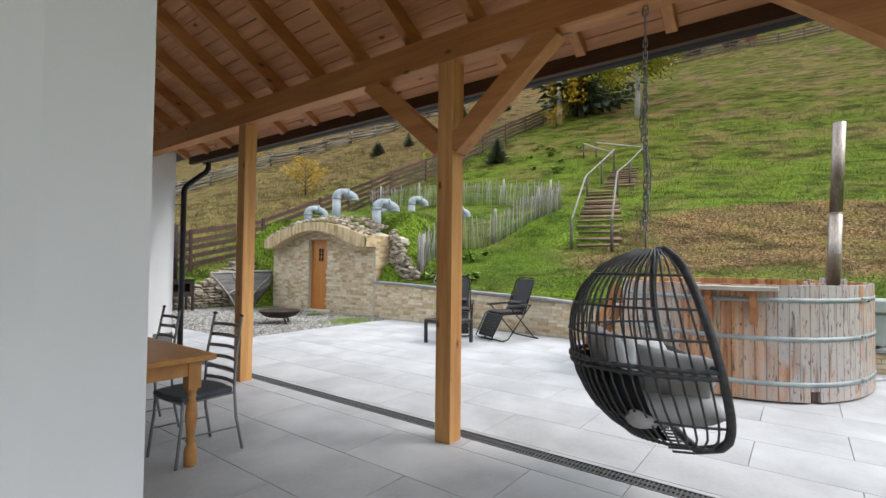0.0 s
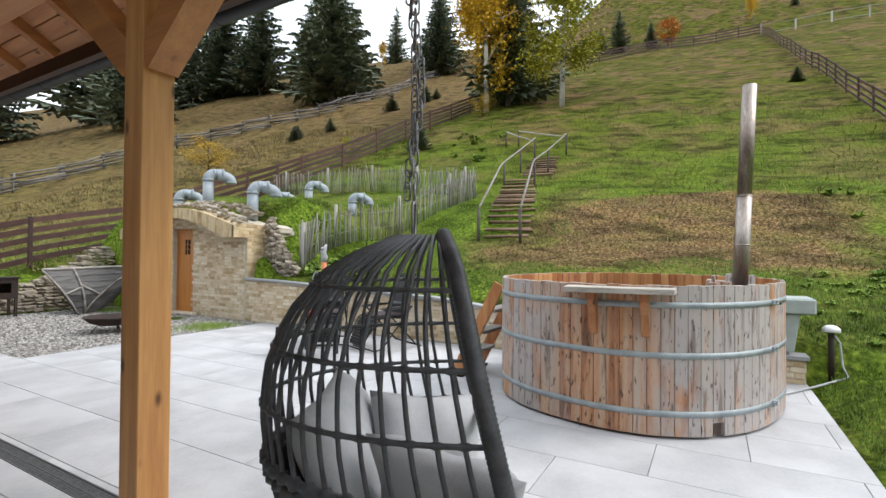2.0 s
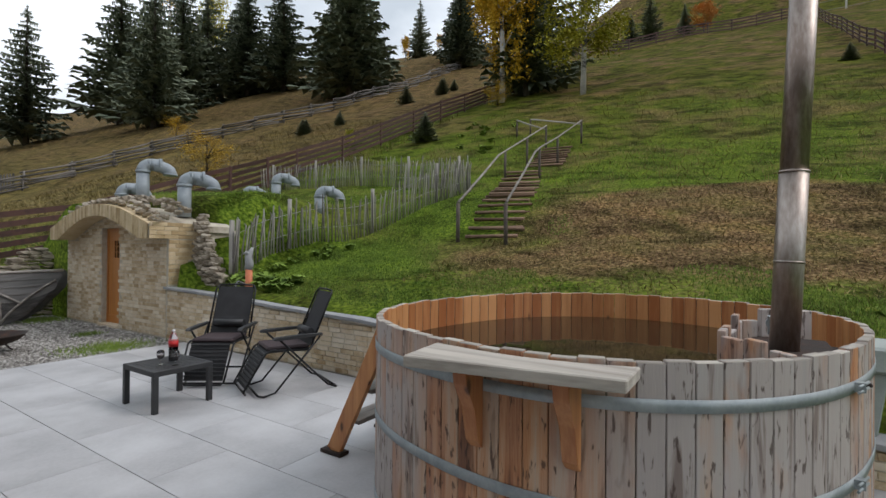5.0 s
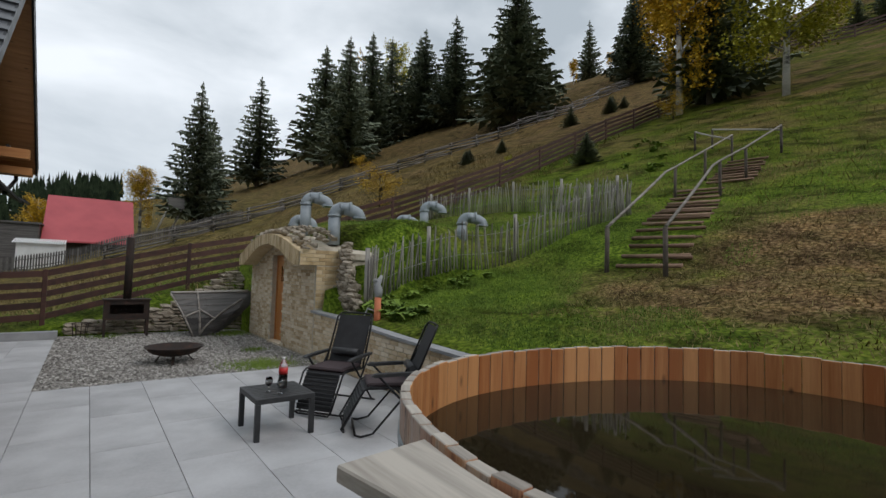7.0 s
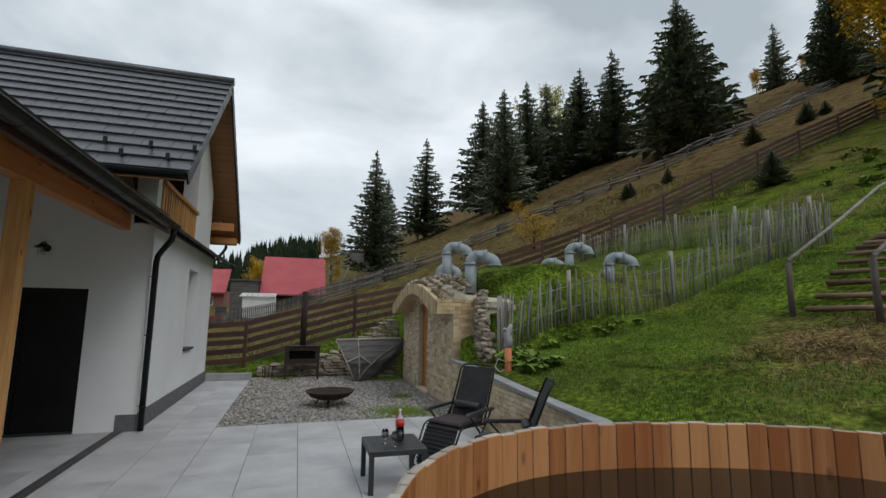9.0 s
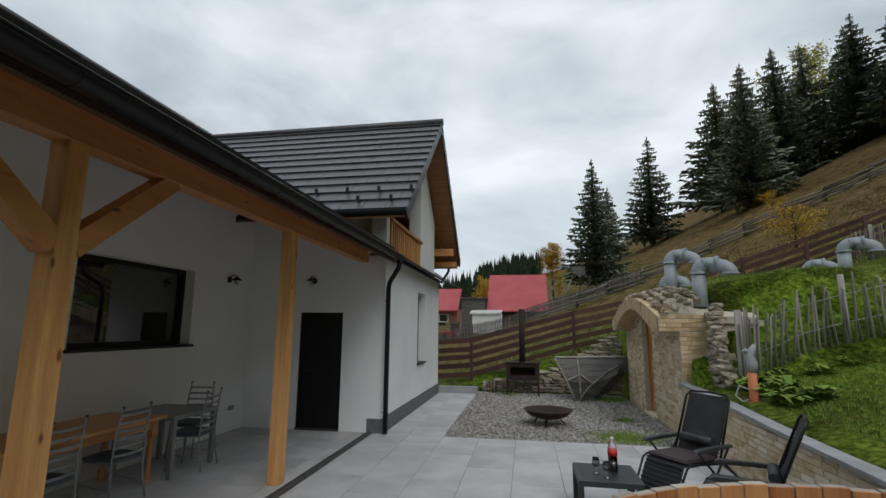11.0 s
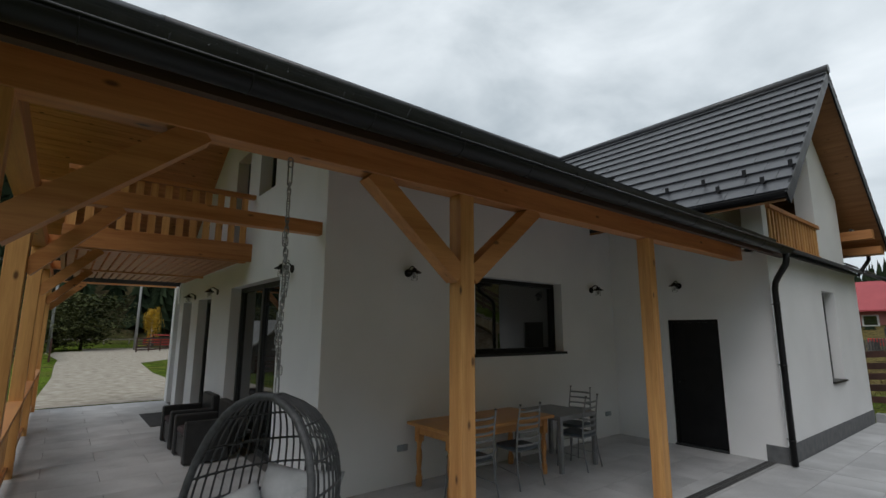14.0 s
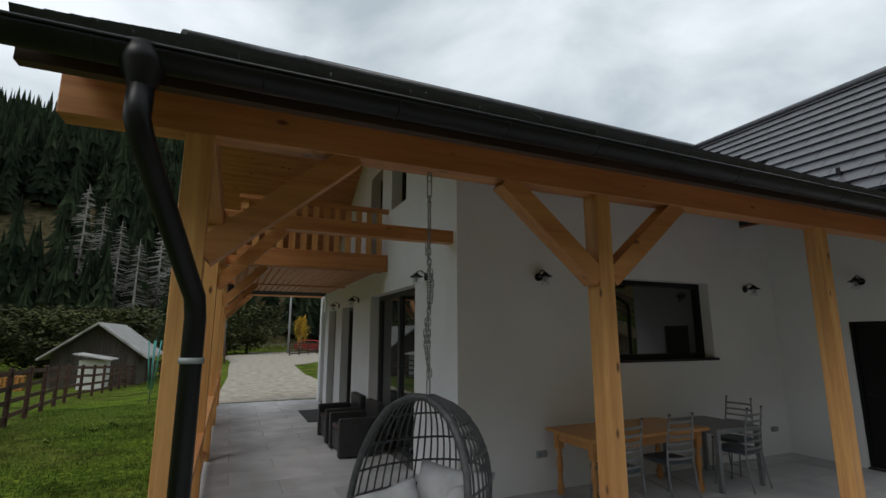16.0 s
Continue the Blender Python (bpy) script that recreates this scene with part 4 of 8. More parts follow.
def gutters():
    gx, gz = EAVE_X + .02, EAVE_Z - .075
    g = thing("gutter", "long black half-round metal gutter along the porch eave", "gutter")
    bm = bmesh.new()
    add_gutter(bm, (gx, -3.74, gz), (gx, 5.62, gz), .08)
    part("trough", bm, BLACK_METAL, g)
    for y in (-3.74, 5.62):
        bm = bmesh.new()
        add_lathe(bm, [(.001, 0), (.082, 0), (.082, .012), (.001, .012)], 20)
        bmesh.ops.rotate(bm, verts=bm.verts, matrix=Matrix.Rotation(radians(90), 3, "X"))
        bmesh.ops.translate(bm, verts=bm.verts, vec=(gx, y, gz - .004))
        bmesh.ops.delete(bm, geom=[v for v in bm.verts if v.co.z > gz + .02], context="VERTS")
        part("end_cap", bm, BLACK_METAL, g)
    for i in range(14):
        y = -3.3 + i * .65
        bm = bmesh.new()
        pts = [(gx + .0805 * math.cos(a), y, gz - .0805 * math.sin(a)) for a in np.linspace(0, math.pi, 9)]
        add_tube(bm, pts, .004, 5)
        part("bracket", bm, BLACK_METAL, g)
    bm = bmesh.new()
    add_box(bm, .60, .66, -3.6, DY - .05, 3.00, 3.19)
    setting("fascia", bm, FASCIA, "dark fascia board behind the gutter")
    # downpipe at the wing
    d = thing("downpipe", "black round downpipe with a swan neck beside the wing corner", "downpipe")
    bm = bmesh.new()
    add_tube(bm, [(gx, 5.52, gz - .05), (gx, 5.52, gz - .16), (gx - .02, 5.54, gz - .22), (WX + .16, 5.70, gz - .40), (WX + .11, 5.76, gz - .46), (WX + .09, 5.78, gz - .56), (WX + .09, 5.78, .02)], .043, 12)
    part("pipe", bm, BLACK_METAL, d)
    for z in (.35, 1.4, 2.3):
        bm = bmesh.new()
        add_tube(bm, [(WX + .09, 5.78, z), (WX + .09, 5.78, z + .025)], .049, 12)
        add_tube(bm, [(WX + .09, 5.78, z + .012), (WX - .02, 5.90, z + .012)], .008, 6)
        part("clip", bm, BLACK_METAL, d)
    # downpipe at the corner post
    d = thing("downpipe", "thick black downpipe with an outlet funnel beside the corner post", "downpipe")
    bm = bmesh.new()
    y = -3.13
    add_lathe(bm, [(.095, .03), (.09, -.05), (.05, -.15), (.046, -.16)], 16, (gx, y, gz - .02))
    part("outlet", bm, BLACK_METAL, d)
    bm = bmesh.new()
    add_tube(bm, [(gx, y, gz - .12), (gx, y, gz - .30), (gx - .03, y + .02, gz - .38), (.27, -2.92, gz - .92), (.22, -2.89, gz - 1.0), (.20, -2.88, gz - 1.1), (.20, -2.88, .02)], .052, 14)
    part("pipe", bm, BLACK_METAL, d)
    for z in (.6, 1.75):
        bm = bmesh.new()
        add_tube(bm, [(.20, -2.88, z), (.20, -2.88, z + .03)], .06, 14)
        part("clip", bm, GALV if z > 1 else BLACK_METAL, d)
    # eave gutter of the wing
    g = thing("gutter", "short black gutter at the wing eave", "gutter")
    bm = bmesh.new()
    add_gutter(bm, (-1.2, WEAVE_L - .06, WEAVE_Z - .03), (VERGE_X - .02, WEAVE_L - .06, WEAVE_Z - .03), .065)
    part("trough", bm, BLACK_METAL, g)
    g = thing("gutter", "short black gutter with a bent outlet at the far wing eave", "gutter")
    bm = bmesh.new()
    add_gutter(bm, (-1.2, WEAVE_R + .06, WEAVE_Z - .05), (VERGE_X - .02, WEAVE_R + .06, WEAVE_Z - .05), .065)
    add_tube(bm, [(.6, WEAVE_R + .06, WEAVE_Z - .1), (.6, WEAVE_R + .0, WEAVE_Z - .3), (.5, WY, WEAVE_Z - .7)], .04, 10)
    part("trough", bm, BLACK_METAL, g)
    # snow stops
    s = Vector((0, APEX_Y - WEAVE_L, APEX_Z - WEAVE_Z)).normalized()
    for k in range(9):
        for row in (0, 1):
            p = Vector((VERGE_X - .35 - k * .62 + row * .3, WEAVE_L, WEAVE_Z)) + s * (.28 + row * .38) + Vector((0, -.03, .03))
            if p.z < roof_z(p.x) + .1:
                continue
            bm = bmesh.new()
            add_box(bm, p.x - .012, p.x + .012, p.y - .02, p.y + .10, p.z, p.z + .05)
            add_box(bm, p.x - .03, p.x + .03, p.y - .03, p.y - .02, p.z, p.z + .10)
            solid("snow_stop", bm, BLACK_METAL, "small black snow stop on the wing roof", "snow stop", group="snow stops")


gutters()


# ---- paving ----
def paving():
    bm = bmesh.new()
    add_box(bm, -12.3, 5.55, -3.27, 5.86, -.10, -.012)
    add_box(bm, .42, 1.50, 5.86, 11.35, -.10, -.012)
    setting("paving_bed", bm, GROUT, "dark joint bed under the paving")
    W, Ln = .61, 1.22
    pav = tagged(new("paving"), "large grey porcelain slabs laid staggered", kind="structure")
    meshes = {}

    def slab(x0, x1, y0, y1):
        key = (round(x1 - x0, 3), round(y1 - y0, 3))
        if key not in meshes:
            b = bmesh.new()
            hx, hy = key[0] / 2 - .0025, key[1] / 2 - .0025
            lo = [b.verts.new((sx * hx, sy * hy, -.012)) for sx, sy in ((-1, -1), (1, -1), (1, 1), (-1, 1))]
            mi = [b.verts.new((sx * hx, sy * hy, -.002)) for sx, sy in ((-1, -1), (1, -1), (1, 1), (-1, 1))]
            hi = [b.verts.new((sx * (hx - .002), sy * (hy - .002), 0)) for sx, sy in ((-1, -1), (1, -1), (1, 1), (-1, 1))]
            b.faces.new(hi)
            for k in range(4):
                b.faces.new((lo[k], lo[(k + 1) % 4], mi[(k + 1) % 4], mi[k]))
                b.faces.new((mi[k], mi[(k + 1) % 4], hi[(k + 1) % 4], hi[k]))
            me = bpy.data.meshes.new("slab")
            b.to_mesh(me)
            b.free()
            me.materials.append(TILE)
            meshes[key] = me
        ob = new("slab", meshes[key])
        ob.location = ((x0 + x1) / 2, (y0 + y1) / 2, 0)
        ob.parent = pav

    def field(x_from, x_to, y_from, y_to, xo, yo):
        i = math.floor((x_from - xo) / W)
        while xo + i * W < x_to:
            a0, a1 = max(xo + i * W, x_from), min(xo + (i + 1) * W, x_to)
            off = yo + (Ln / 2 if i % 2 else 0)
            j = math.floor((y_from - off) / Ln)
            while off + j * Ln < y_to:
                b0, b1 = max(off + j * Ln, y_from), min(off + (j + 1) * Ln, y_to)
                if a1 - a0 > .03 and b1 - b0 > .03:
                    slab(a0, a1, b0, b1)
                j += 1
            i += 1

    field(.26, 5.55, -3.27, 5.86, .31, -.12)
    field(.45, 1.52, 5.87, 11.3, .31, -.12)
    field(-2.28, .12, -3.1, DY, -.08 - W, .45)
    field(-12.3, -2.28, -3.1, HY, -2.28 - W, .45)


def drain():
    d = thing("drain_channel", "black slotted channel drain between porch and terrace", "drain")
    bm = bmesh.new()
    for a, c in ((.12, .128), (.252, .26)):
        add_box(bm, a, c, -3.27, DY - .01, -.06, .001)
    add_box(bm, .128, .252, -3.27, DY - .01, -.08, -.055)
    part("channel", bm, DRAIN, d)
    bm = bmesh.new()
    y = -3.26
    while y < DY - .03:
        add_box(bm, .13, .25, y, y + .013, -.02, -.002)
        y += .028
    add_box(bm, .186, .194, -3.27, DY - .01, -.02, -.001)
    part("grate", bm, DRAIN, d, kind="")


drain()


# ---- gravel yard ----
def gravel():
    bm = bmesh.new()
    nx, ny = 40, 60
    grid = [[bm.verts.new((1.5 + 4.06 * i / nx, 5.86 + 6.1 * j / ny, -.02 + .02 * noise.noise(Vector((i * .4, j * .4, 0))))) for i in range(nx + 1)] for j in range(ny + 1)]
    for j in range(ny):
        for i in range(nx):
            bm.faces.new((grid[j][i], grid[j][i + 1], grid[j + 1][i + 1], grid[j + 1][i])).smooth = True
    setting("gravel_bed", bm, GRAVEL, "bed of mixed grey river gravel")
    rng = np.random.default_rng(4)
    verts, faces = [], []
    base = [(1, 0, 0), (0, 1, 0), (-1, 0, 0), (0, -1, 0), (0, 0, .8), (0, 0, -.5)]
    tri = [(0, 1, 4), (1, 2, 4), (2, 3, 4), (3, 0, 4), (1, 0, 5), (2, 1, 5), (3, 2, 5), (0, 3, 5)]
    for k in range(17000):
        x, y = 1.53 + 4.0 * rng.random(), 5.9 + 5.9 * rng.random()
        s = .010 + .022 * rng.random() ** 2
        a = rng.random() * math.tau
        e = .6 + .8 * rng.random()
        o = len(verts)
        for bx, by, bz in base:
            px, py = bx * s * e, by * s
            verts.append((x + px * math.cos(a) - py * math.sin(a), y + px * math.sin(a) + py * math.cos(a), -.012 + s * .3 + bz * s * .7))
        faces += [(o + p, o + q, o + r) for p, q, r in tri]
    me = bpy.data.meshes.new("gravel")
    me.from_pydata(verts, [], faces)
    me.materials.append(PEBBLE)
    tagged(new("gravel", me), "loose grey and brown gravel stones", "gravel", kind="stuff")
    bm = bmesh.new()
    add_box(bm, .44, 1.55, 11.32, 11.55, -.05, .17)
    setting("kerb", bm, CAP, "low grey concrete kerb at the end of the path")


gravel()


# ---- hot tub ----
TX, TY, TA, TB, TH = 4.34, -1.587, 1.499, 1.325, 1.22   # the tub is a rounded oval
TURN, POWER = -0.26, 2.295
STAVE_T = .042


def oval(off, count):
    """Evenly spaced points (x, y, outward angle) round the tub's outline, off outside its face."""
    dense = []
    for k in range(1441):
        t = math.tau * k / 1440
        c, v = math.cos(t), math.sin(t)
        u, w = (TA + off) * math.copysign(abs(c) ** (2 / POWER), c), (TB + off) * math.copysign(abs(v) ** (2 / POWER), v)
        dense.append(Vector((u * math.cos(TURN) - w * math.sin(TURN), u * math.sin(TURN) + w * math.cos(TURN))))
    run = [0.0]
    for p, q in zip(dense, dense[1:]):
        run.append(run[-1] + (q - p).length)
    out = []
    for k in range(count):
        w = run[-1] * k / count
        x, y = (float(np.interp(w, run, [p[i] for p in dense])) for i in (0, 1))
        e = .01
        x2, y2 = (float(np.interp((w + e) % run[-1], run, [p[i] for p in dense])) for i in (0, 1))
        out.append((x, y, math.atan2(-(x2 - x), y2 - y)))
    return out, run[-1]


def oval_outline(off, count=66):
    return [(x, y) for x, y, _ in oval(off, count)[0]]



def hot_tub():
    tub = thing("hot_tub", "round wooden hot tub of weathered larch staves with galvanised hoops", "hot tub", at=(TX, TY, 0))
    n = 88
    th = STAVE_T
    places, girth = oval(0, n)
    notch = min(range(n), key=lambda k: abs(places[k][0] + 1.13) + abs(places[k][1] + .78))
    half = girth / n / 2 - .002
    meshes = []
    for k in range(4):
        bm = bmesh.new()
        prof = [(0, -half), (0, half), (-th, half * .972), (-th, -half * .972)]
        lo = [bm.verts.new((x, y, .13 if k == 3 else .022)) for x, y in prof]
        hi = [bm.verts.new((x, y, TH - .004 * (k % 3))) for x, y in prof]
        bm.faces.new(list(reversed(lo)))
        bm.faces.new(hi)
        for i in range(4):
            bm.faces.new((lo[i], lo[(i + 1) % 4], hi[(i + 1) % 4], hi[i]))
        me = finish("stave", bm, STAVE, .003)
        me.materials.append(STAVE_IN)
        me.materials.append(GREYWOOD_Y)
        for p in me.polygons:
            if p.normal.z > .7:
                p.material_index = 2
            if p.normal.x < -.7:
                p.material_index = 1
        meshes.append(me)
    for i, (x, y, a) in enumerate(places):
        ob = new("stave", meshes[3 if i == notch else i % 3])
        ob.location, ob.rotation_euler = (x, y, 0), (0, 0, a)
        ob.parent = tub
    for z in (.20, .66, 1.06):
        bm = bmesh.new()
        rings = []
        for r, zz in ((.002, z - .024), (.006, z - .024), (.006, z + .024), (.002, z + .024)):
            rings.append([bm.verts.new((x, y, zz)) for x, y in oval_outline(r, 96)])
        for q in range(4):
            r0, r1 = rings[q], rings[(q + 1) % 4]
            for k in range(96):
                bm.faces.new((r0[k], r0[(k + 1) % 96], r1[(k + 1) % 96], r1[k])).smooth = True
        part("hoop", bm, GALV, tub, "dull galvanised steel hoop")
        bm = bmesh.new()
        px, py, a = min(places, key=lambda q: abs(q[0] + .66) + abs(q[1] + 1.27))
        c, s = math.cos(a), math.sin(a)
        for dz in (-.012, .012):
            add_tube(bm, [(px + .03 * c - .07 * -s, py + .03 * s - .07 * c, z + dz), (px + .03 * c + .07 * -s, py + .03 * s + .07 * c, z + dz)], .006, 6)
        add_box(bm, px + .015 * c - .02, px + .015 * c + .02, py + .015 * s - .02, py + .015 * s + .02, z - .02, z + .02)
        part("hoop_tensioner", bm, GALV, tub, "bolted hoop tensioner")
    bm = bmesh.new()
    add_poly(bm, oval_outline(-th - .002), "z", .12, .16)
    part("tub_floor", bm, STAVE_IN, tub)
    bm = bmesh.new()
    for q in (-.8, -.27, .27, .8):
        L = TA * (1 - (abs(q) / TB) ** POWER) ** (1 / POWER) - .16
        add_box(bm, -L, L, q - .05, q + .05, 0, .118)
    part("bearer", bm, STAVE, tub)
    bm = bmesh.new()
    rings = [[bm.verts.new((x, y, z)) for x, y in oval_outline(o)] for o, z in ((-th - .004, .46), (-.48, .46), (-.48, .42))]
    for r0, r1 in zip(rings, rings[1:]):
        for k in range(66):
            bm.faces.new((r0[k], r0[(k + 1) % 66], r1[(k + 1) % 66], r1[k]))
    part("bench", bm, STAVE_IN, tub, "submerged wooden bench")
    bm = bmesh.new()
    add_poly(bm, oval_outline(-th - .003), "z", .95, .99)
    w = part("water", bm, WATER, tub, "dark still tub water")
    # stove compartment: short uneven palings across the tub
    fire = tagged(new("stove_fence"), "uneven wooden palings round the stove well")
    fire.parent = tub
    del fire["label"]
    rng = random.Random(3)
    pts = []
    for (x0, y0), (x1, y1) in (((-.88, -.98), (-.58, -.70)), ((-.58, -.70), (.20, -.76)), ((.20, -.76), (.52, -1.14))):
        L = math.hypot(x1 - x0, y1 - y0)
        k = int(L / .115)
        for i in range(k):
            f = (i + .5) / k
            pts.append((x0 + (x1 - x0) * f, y0 + (y1 - y0) * f, math.atan2(y1 - y0, x1 - x0)))
    for x, y, a in pts:
        bm = bmesh.new()
        add_box(bm, -.05, .05, -.018, .018, .5, TH + .01 + rng.uniform(-.05, .04))
        ob = part("paling", bm, STAVE, fire, bevel=.004)
        ob.location, ob.rotation_euler = (x, y, 0), (0, 0, a)
    # stove and flue
    st = thing("tub_stove", "sunken metal stove with a dented lid beside the staves", "stove", at=(TX, TY, 0))
    bm = bmesh.new()
    add_box(bm, -.48, .34, -1.20, -.82, .45, 1.10)
    # dark rust colour on the box gives the shade of the opening beside the lid
    part("firebox", bm, RUST, st, "steel firebox, coloured dark for the shaded stove opening", bevel=.01)
    bm = bmesh.new()
    add_box(bm, -.44, .28, -1.19, -.84, 1.14, 1.155)
    ob = part("lid", bm, RUST, st, "bent rust-brown lid plate", bevel=.004)
    ob.rotation_euler = (radians(4), radians(-3), 0)
    bm = bmesh.new()
    add_box(bm, -.03, .03, -.94, -.90, 1.16, 1.26)
    add_tube(bm, [(-.02, -.92, 1.22), (.02, -.92, 1.22)], .03, 10)
    part("lid_bracket", bm, GALV, st)
    flue = thing("flue_pipe", "tall stainless steel flue pipe leaning slightly, heat-browned towards its foot", "flue", at=(4.22, -2.56, 0))
    lean = Vector((.05, -.085, 2.0)) / 2.0
    up = lambda z: (lean.x * (z - 1.15), lean.y * (z - 1.15), z)
    bm = bmesh.new()
    add_tube(bm, [up(1.1), up(2.05)], .068, 22)
    add_tube(bm, [up(2.05), up(3.14)], .064, 22)
    part("pipe", bm, STEEL, flue)
    for z in (1.56, 2.04):
        bm = bmesh.new()
        add_tube(bm, [up(z), up(z + .012)], .0705, 22)
        part("seam", bm, STEEL, flue)
    # shelf
    sh = thing("shelf", "weathered grey shelf board on two brackets fixed to the hot tub", "shelf")
    bm = bmesh.new()
    front = sorted((y, x) for x, y in oval_outline(.012, 200) if x < -.6)
    face = lambda y: TX + float(np.interp(y - TY, [q[0] for q in front], [q[1] for q in front]))
    outline = [(2.57, -1.27)] + [(face(y), y) for y in np.linspace(-1.23, -2.08, 9)] + [(2.69, -2.08)]
    add_poly(bm, outline, "z", 1.155, 1.20)
    part("board", bm, GREYWOOD_Y, sh, bevel=.005)
    for y in (-1.46, -1.86):
        bm = bmesh.new()
        xw = face(y)
        add_poly(bm, [(xw - .0, 1.154), (xw - .15, 1.154), (xw - .14, 1.09), (xw - .07, .98), (xw - .04, .84), (xw, .80)], "y", y - .03, y + .03)
        part("bracket", bm, STAVE_IN, sh, "orange-brown sawn bracket", bevel=.003)
    # steps
    la = thing("tub_ladder", "weathered wooden step ladder leaning on the hot tub", "ladder")
    for x in (3.80, 4.44):
        bm = bmesh.new()
        add_beam(bm, (x, .36, .02), (x, -.20, 1.12), .045, .13, up=(0, 1, 0))
        part("stringer", bm, STAVE_IN, la, bevel=.004)
        bm = bmesh.new()
        add_box(bm, x - .05, x + .05, .25, .47, 0, .03)
        part("foot", bm, RUST, la, "dark foot plate", bevel=.003)
    for z in (.28, .54, .80):
        y = .36 - .56 * (z / 1.1)
        bm = bmesh.new()
        add_box(bm, 3.822, 4.418, y - .10, y + .09, z - .018, z + .018)
        part("tread", bm, GREYWOOD_X, la, "bleached tread", bevel=.004)


hot_tub()


# ---- retaining wall and cellar ----
def brick_face(parent, axis, pos, a0, a1, z_lo, z_hi, normal=-1, blen=.21, bh=.058, depth=.012, skip=None, seed=1, mat=None):
    """Brick slips, each its own object, on a wall face; z_hi: a height or a function of the place along the wall."""
    rng = random.Random(seed)
    sizes = [blen, blen * .72, blen * .5]
    cache = {}
    row, z = 0, z_lo
    out = []
    while True:
        top_needed = False
        a = a0 - (blen * .5 if row % 2 else 0)
        while a < a1:
            L = sizes[0] if rng.random() < .7 else sizes[1]
            b0, b1 = max(a, a0), min(a + L, a1)
            mid = (b0 + b1) / 2
            zt = z_hi(mid) if callable(z_hi) else z_hi
            if z + bh * .6 < zt:
                top_needed = True
                h = min(bh, zt - z)
                if b1 - b0 > .035 and not (skip and skip(mid, z + bh / 2)):
                    out.append((b0, b1, z, z + h - .007))
            a += L
        row += 1
        z += bh
        if not top_needed:
            break
    for b0, b1, c0, c1 in out:
        w, h = round((b1 - b0 - .008) / .02) * .02, round((c1 - c0) / .01) * .01
        w, h = max(w, .03), max(h, .02)
        key = (w, h)
        if key not in cache:
            bm = bmesh.new()
            d, e = depth, .004
            back = [(-w / 2, -h / 2), (w / 2, -h / 2), (w / 2, h / 2), (-w / 2, h / 2)]
            front = [(-w / 2 + e, -h / 2 + e), (w / 2 - e, -h / 2 + e), (w / 2 - e, h / 2 - e), (-w / 2 + e, h / 2 - e)]

            def pt(u, v, q):
                return (normal * q, u, v) if axis == "x" else (u, normal * q, v)
            vb = [bm.verts.new(pt(u, v, 0)) for u, v in back]
            vf = [bm.verts.new(pt(u, v, d)) for u, v in front]
            bm.faces.new(vf)
            for k in range(4):
                bm.faces.new((vb[k], vb[(k + 1) % 4], vf[(k + 1) % 4], vf[k]))
            cache[key] = finish("brick", bm, mat or BRICK)
        ob = new("brick", cache[key])
        m, zc = (b0 + b1) / 2, (c0 + c1) / 2
        jitter = rng.uniform(-.004, .003)
        ob.location = (pos + normal * jitter, m, zc) if axis == "x" else (m, pos + normal * jitter, zc)
        ob.parent = parent


def stone_mesh(rng, sx, sy, sz):
    bm = bmesh.new()
    bmesh.ops.create_icosphere(bm, subdivisions=1, radius=1)
    for v in bm.verts:
        c = v.co
        for k in range(3):
            c[k] = max(-.72, min(.72, c[k]))
        v.co = Vector((c.x * sx * rng.uniform(.85, 1.15), c.y * sy * rng.uniform(.85, 1.15), c.z * sz * rng.uniform(.85, 1.15)))
    return finish("stone", bm, STONE)


STONES = [stone_mesh(random.Random(k), .16, .11, .045 + .012 * (k % 3)) for k in range(6)]


def put_stone(parent, rng, p, scale=1.0, rz=None, tilt=10):
    ob = new("stone", rng.choice(STONES))
    ob.location = p
    s = scale * rng.uniform(.75, 1.15)
    ob.scale = (s * rng.uniform(.8, 1.2), s, s * rng.uniform(.8, 1.3))
    ob.rotation_euler = (radians(rng.uniform(-tilt, tilt)), radians(rng.uniform(-tilt, tilt)), rng.uniform(0, 6.3) if rz is None else rz + rng.uniform(-.3, .3))
    ob.parent = parent


CF = 5.60     # plane of the brick front
YA, YB = 6.55, 10.98


def cap_z(y):
    return float(np.interp(y, [-.35, .5, 1.5, 3.3, 5.1, 6.5], [.58, .62, .74, .80, .89, .93]))


def arch_out(y):
    u = (y - 8.72) / 2.25
    return 2.05 + .46 * math.cos(min(1, abs(u)) * math.pi / 2) ** 1.0 if abs(u) < 1 else 2.05


def retaining_wall():
    w = tagged(new("retaining_wall"), "low sandy brick retaining wall with a grey stone coping", kind="structure")
    bm = bmesh.new()
    ys = np.linspace(-.35, YA, 14)
    add_poly(bm, [(float(ys[0]), -.05), (float(ys[-1]), -.05)] + [(float(y), cap_z(float(y)) - .05) for y in reversed(ys)], "x", CF, CF + .26)
    part("core", bm, MORTAR, w)
    for y0, y1 in zip(ys, ys[1:]):
        bm = bmesh.new()
        add_beam(bm, (CF + .12, float(y0) + .002, cap_z(float(y0)) - .025), (CF + .12, float(y1) - .002, cap_z(float(y1)) - .025), .36, .045)
        part("coping", bm, CAP, w, "grey stone coping slab", bevel=.004)
    brick_face(w, "x", CF - .001, -.3, 6.5, .0, lambda a: cap_z(a) - .06, blen=.23, bh=.066, seed=2)


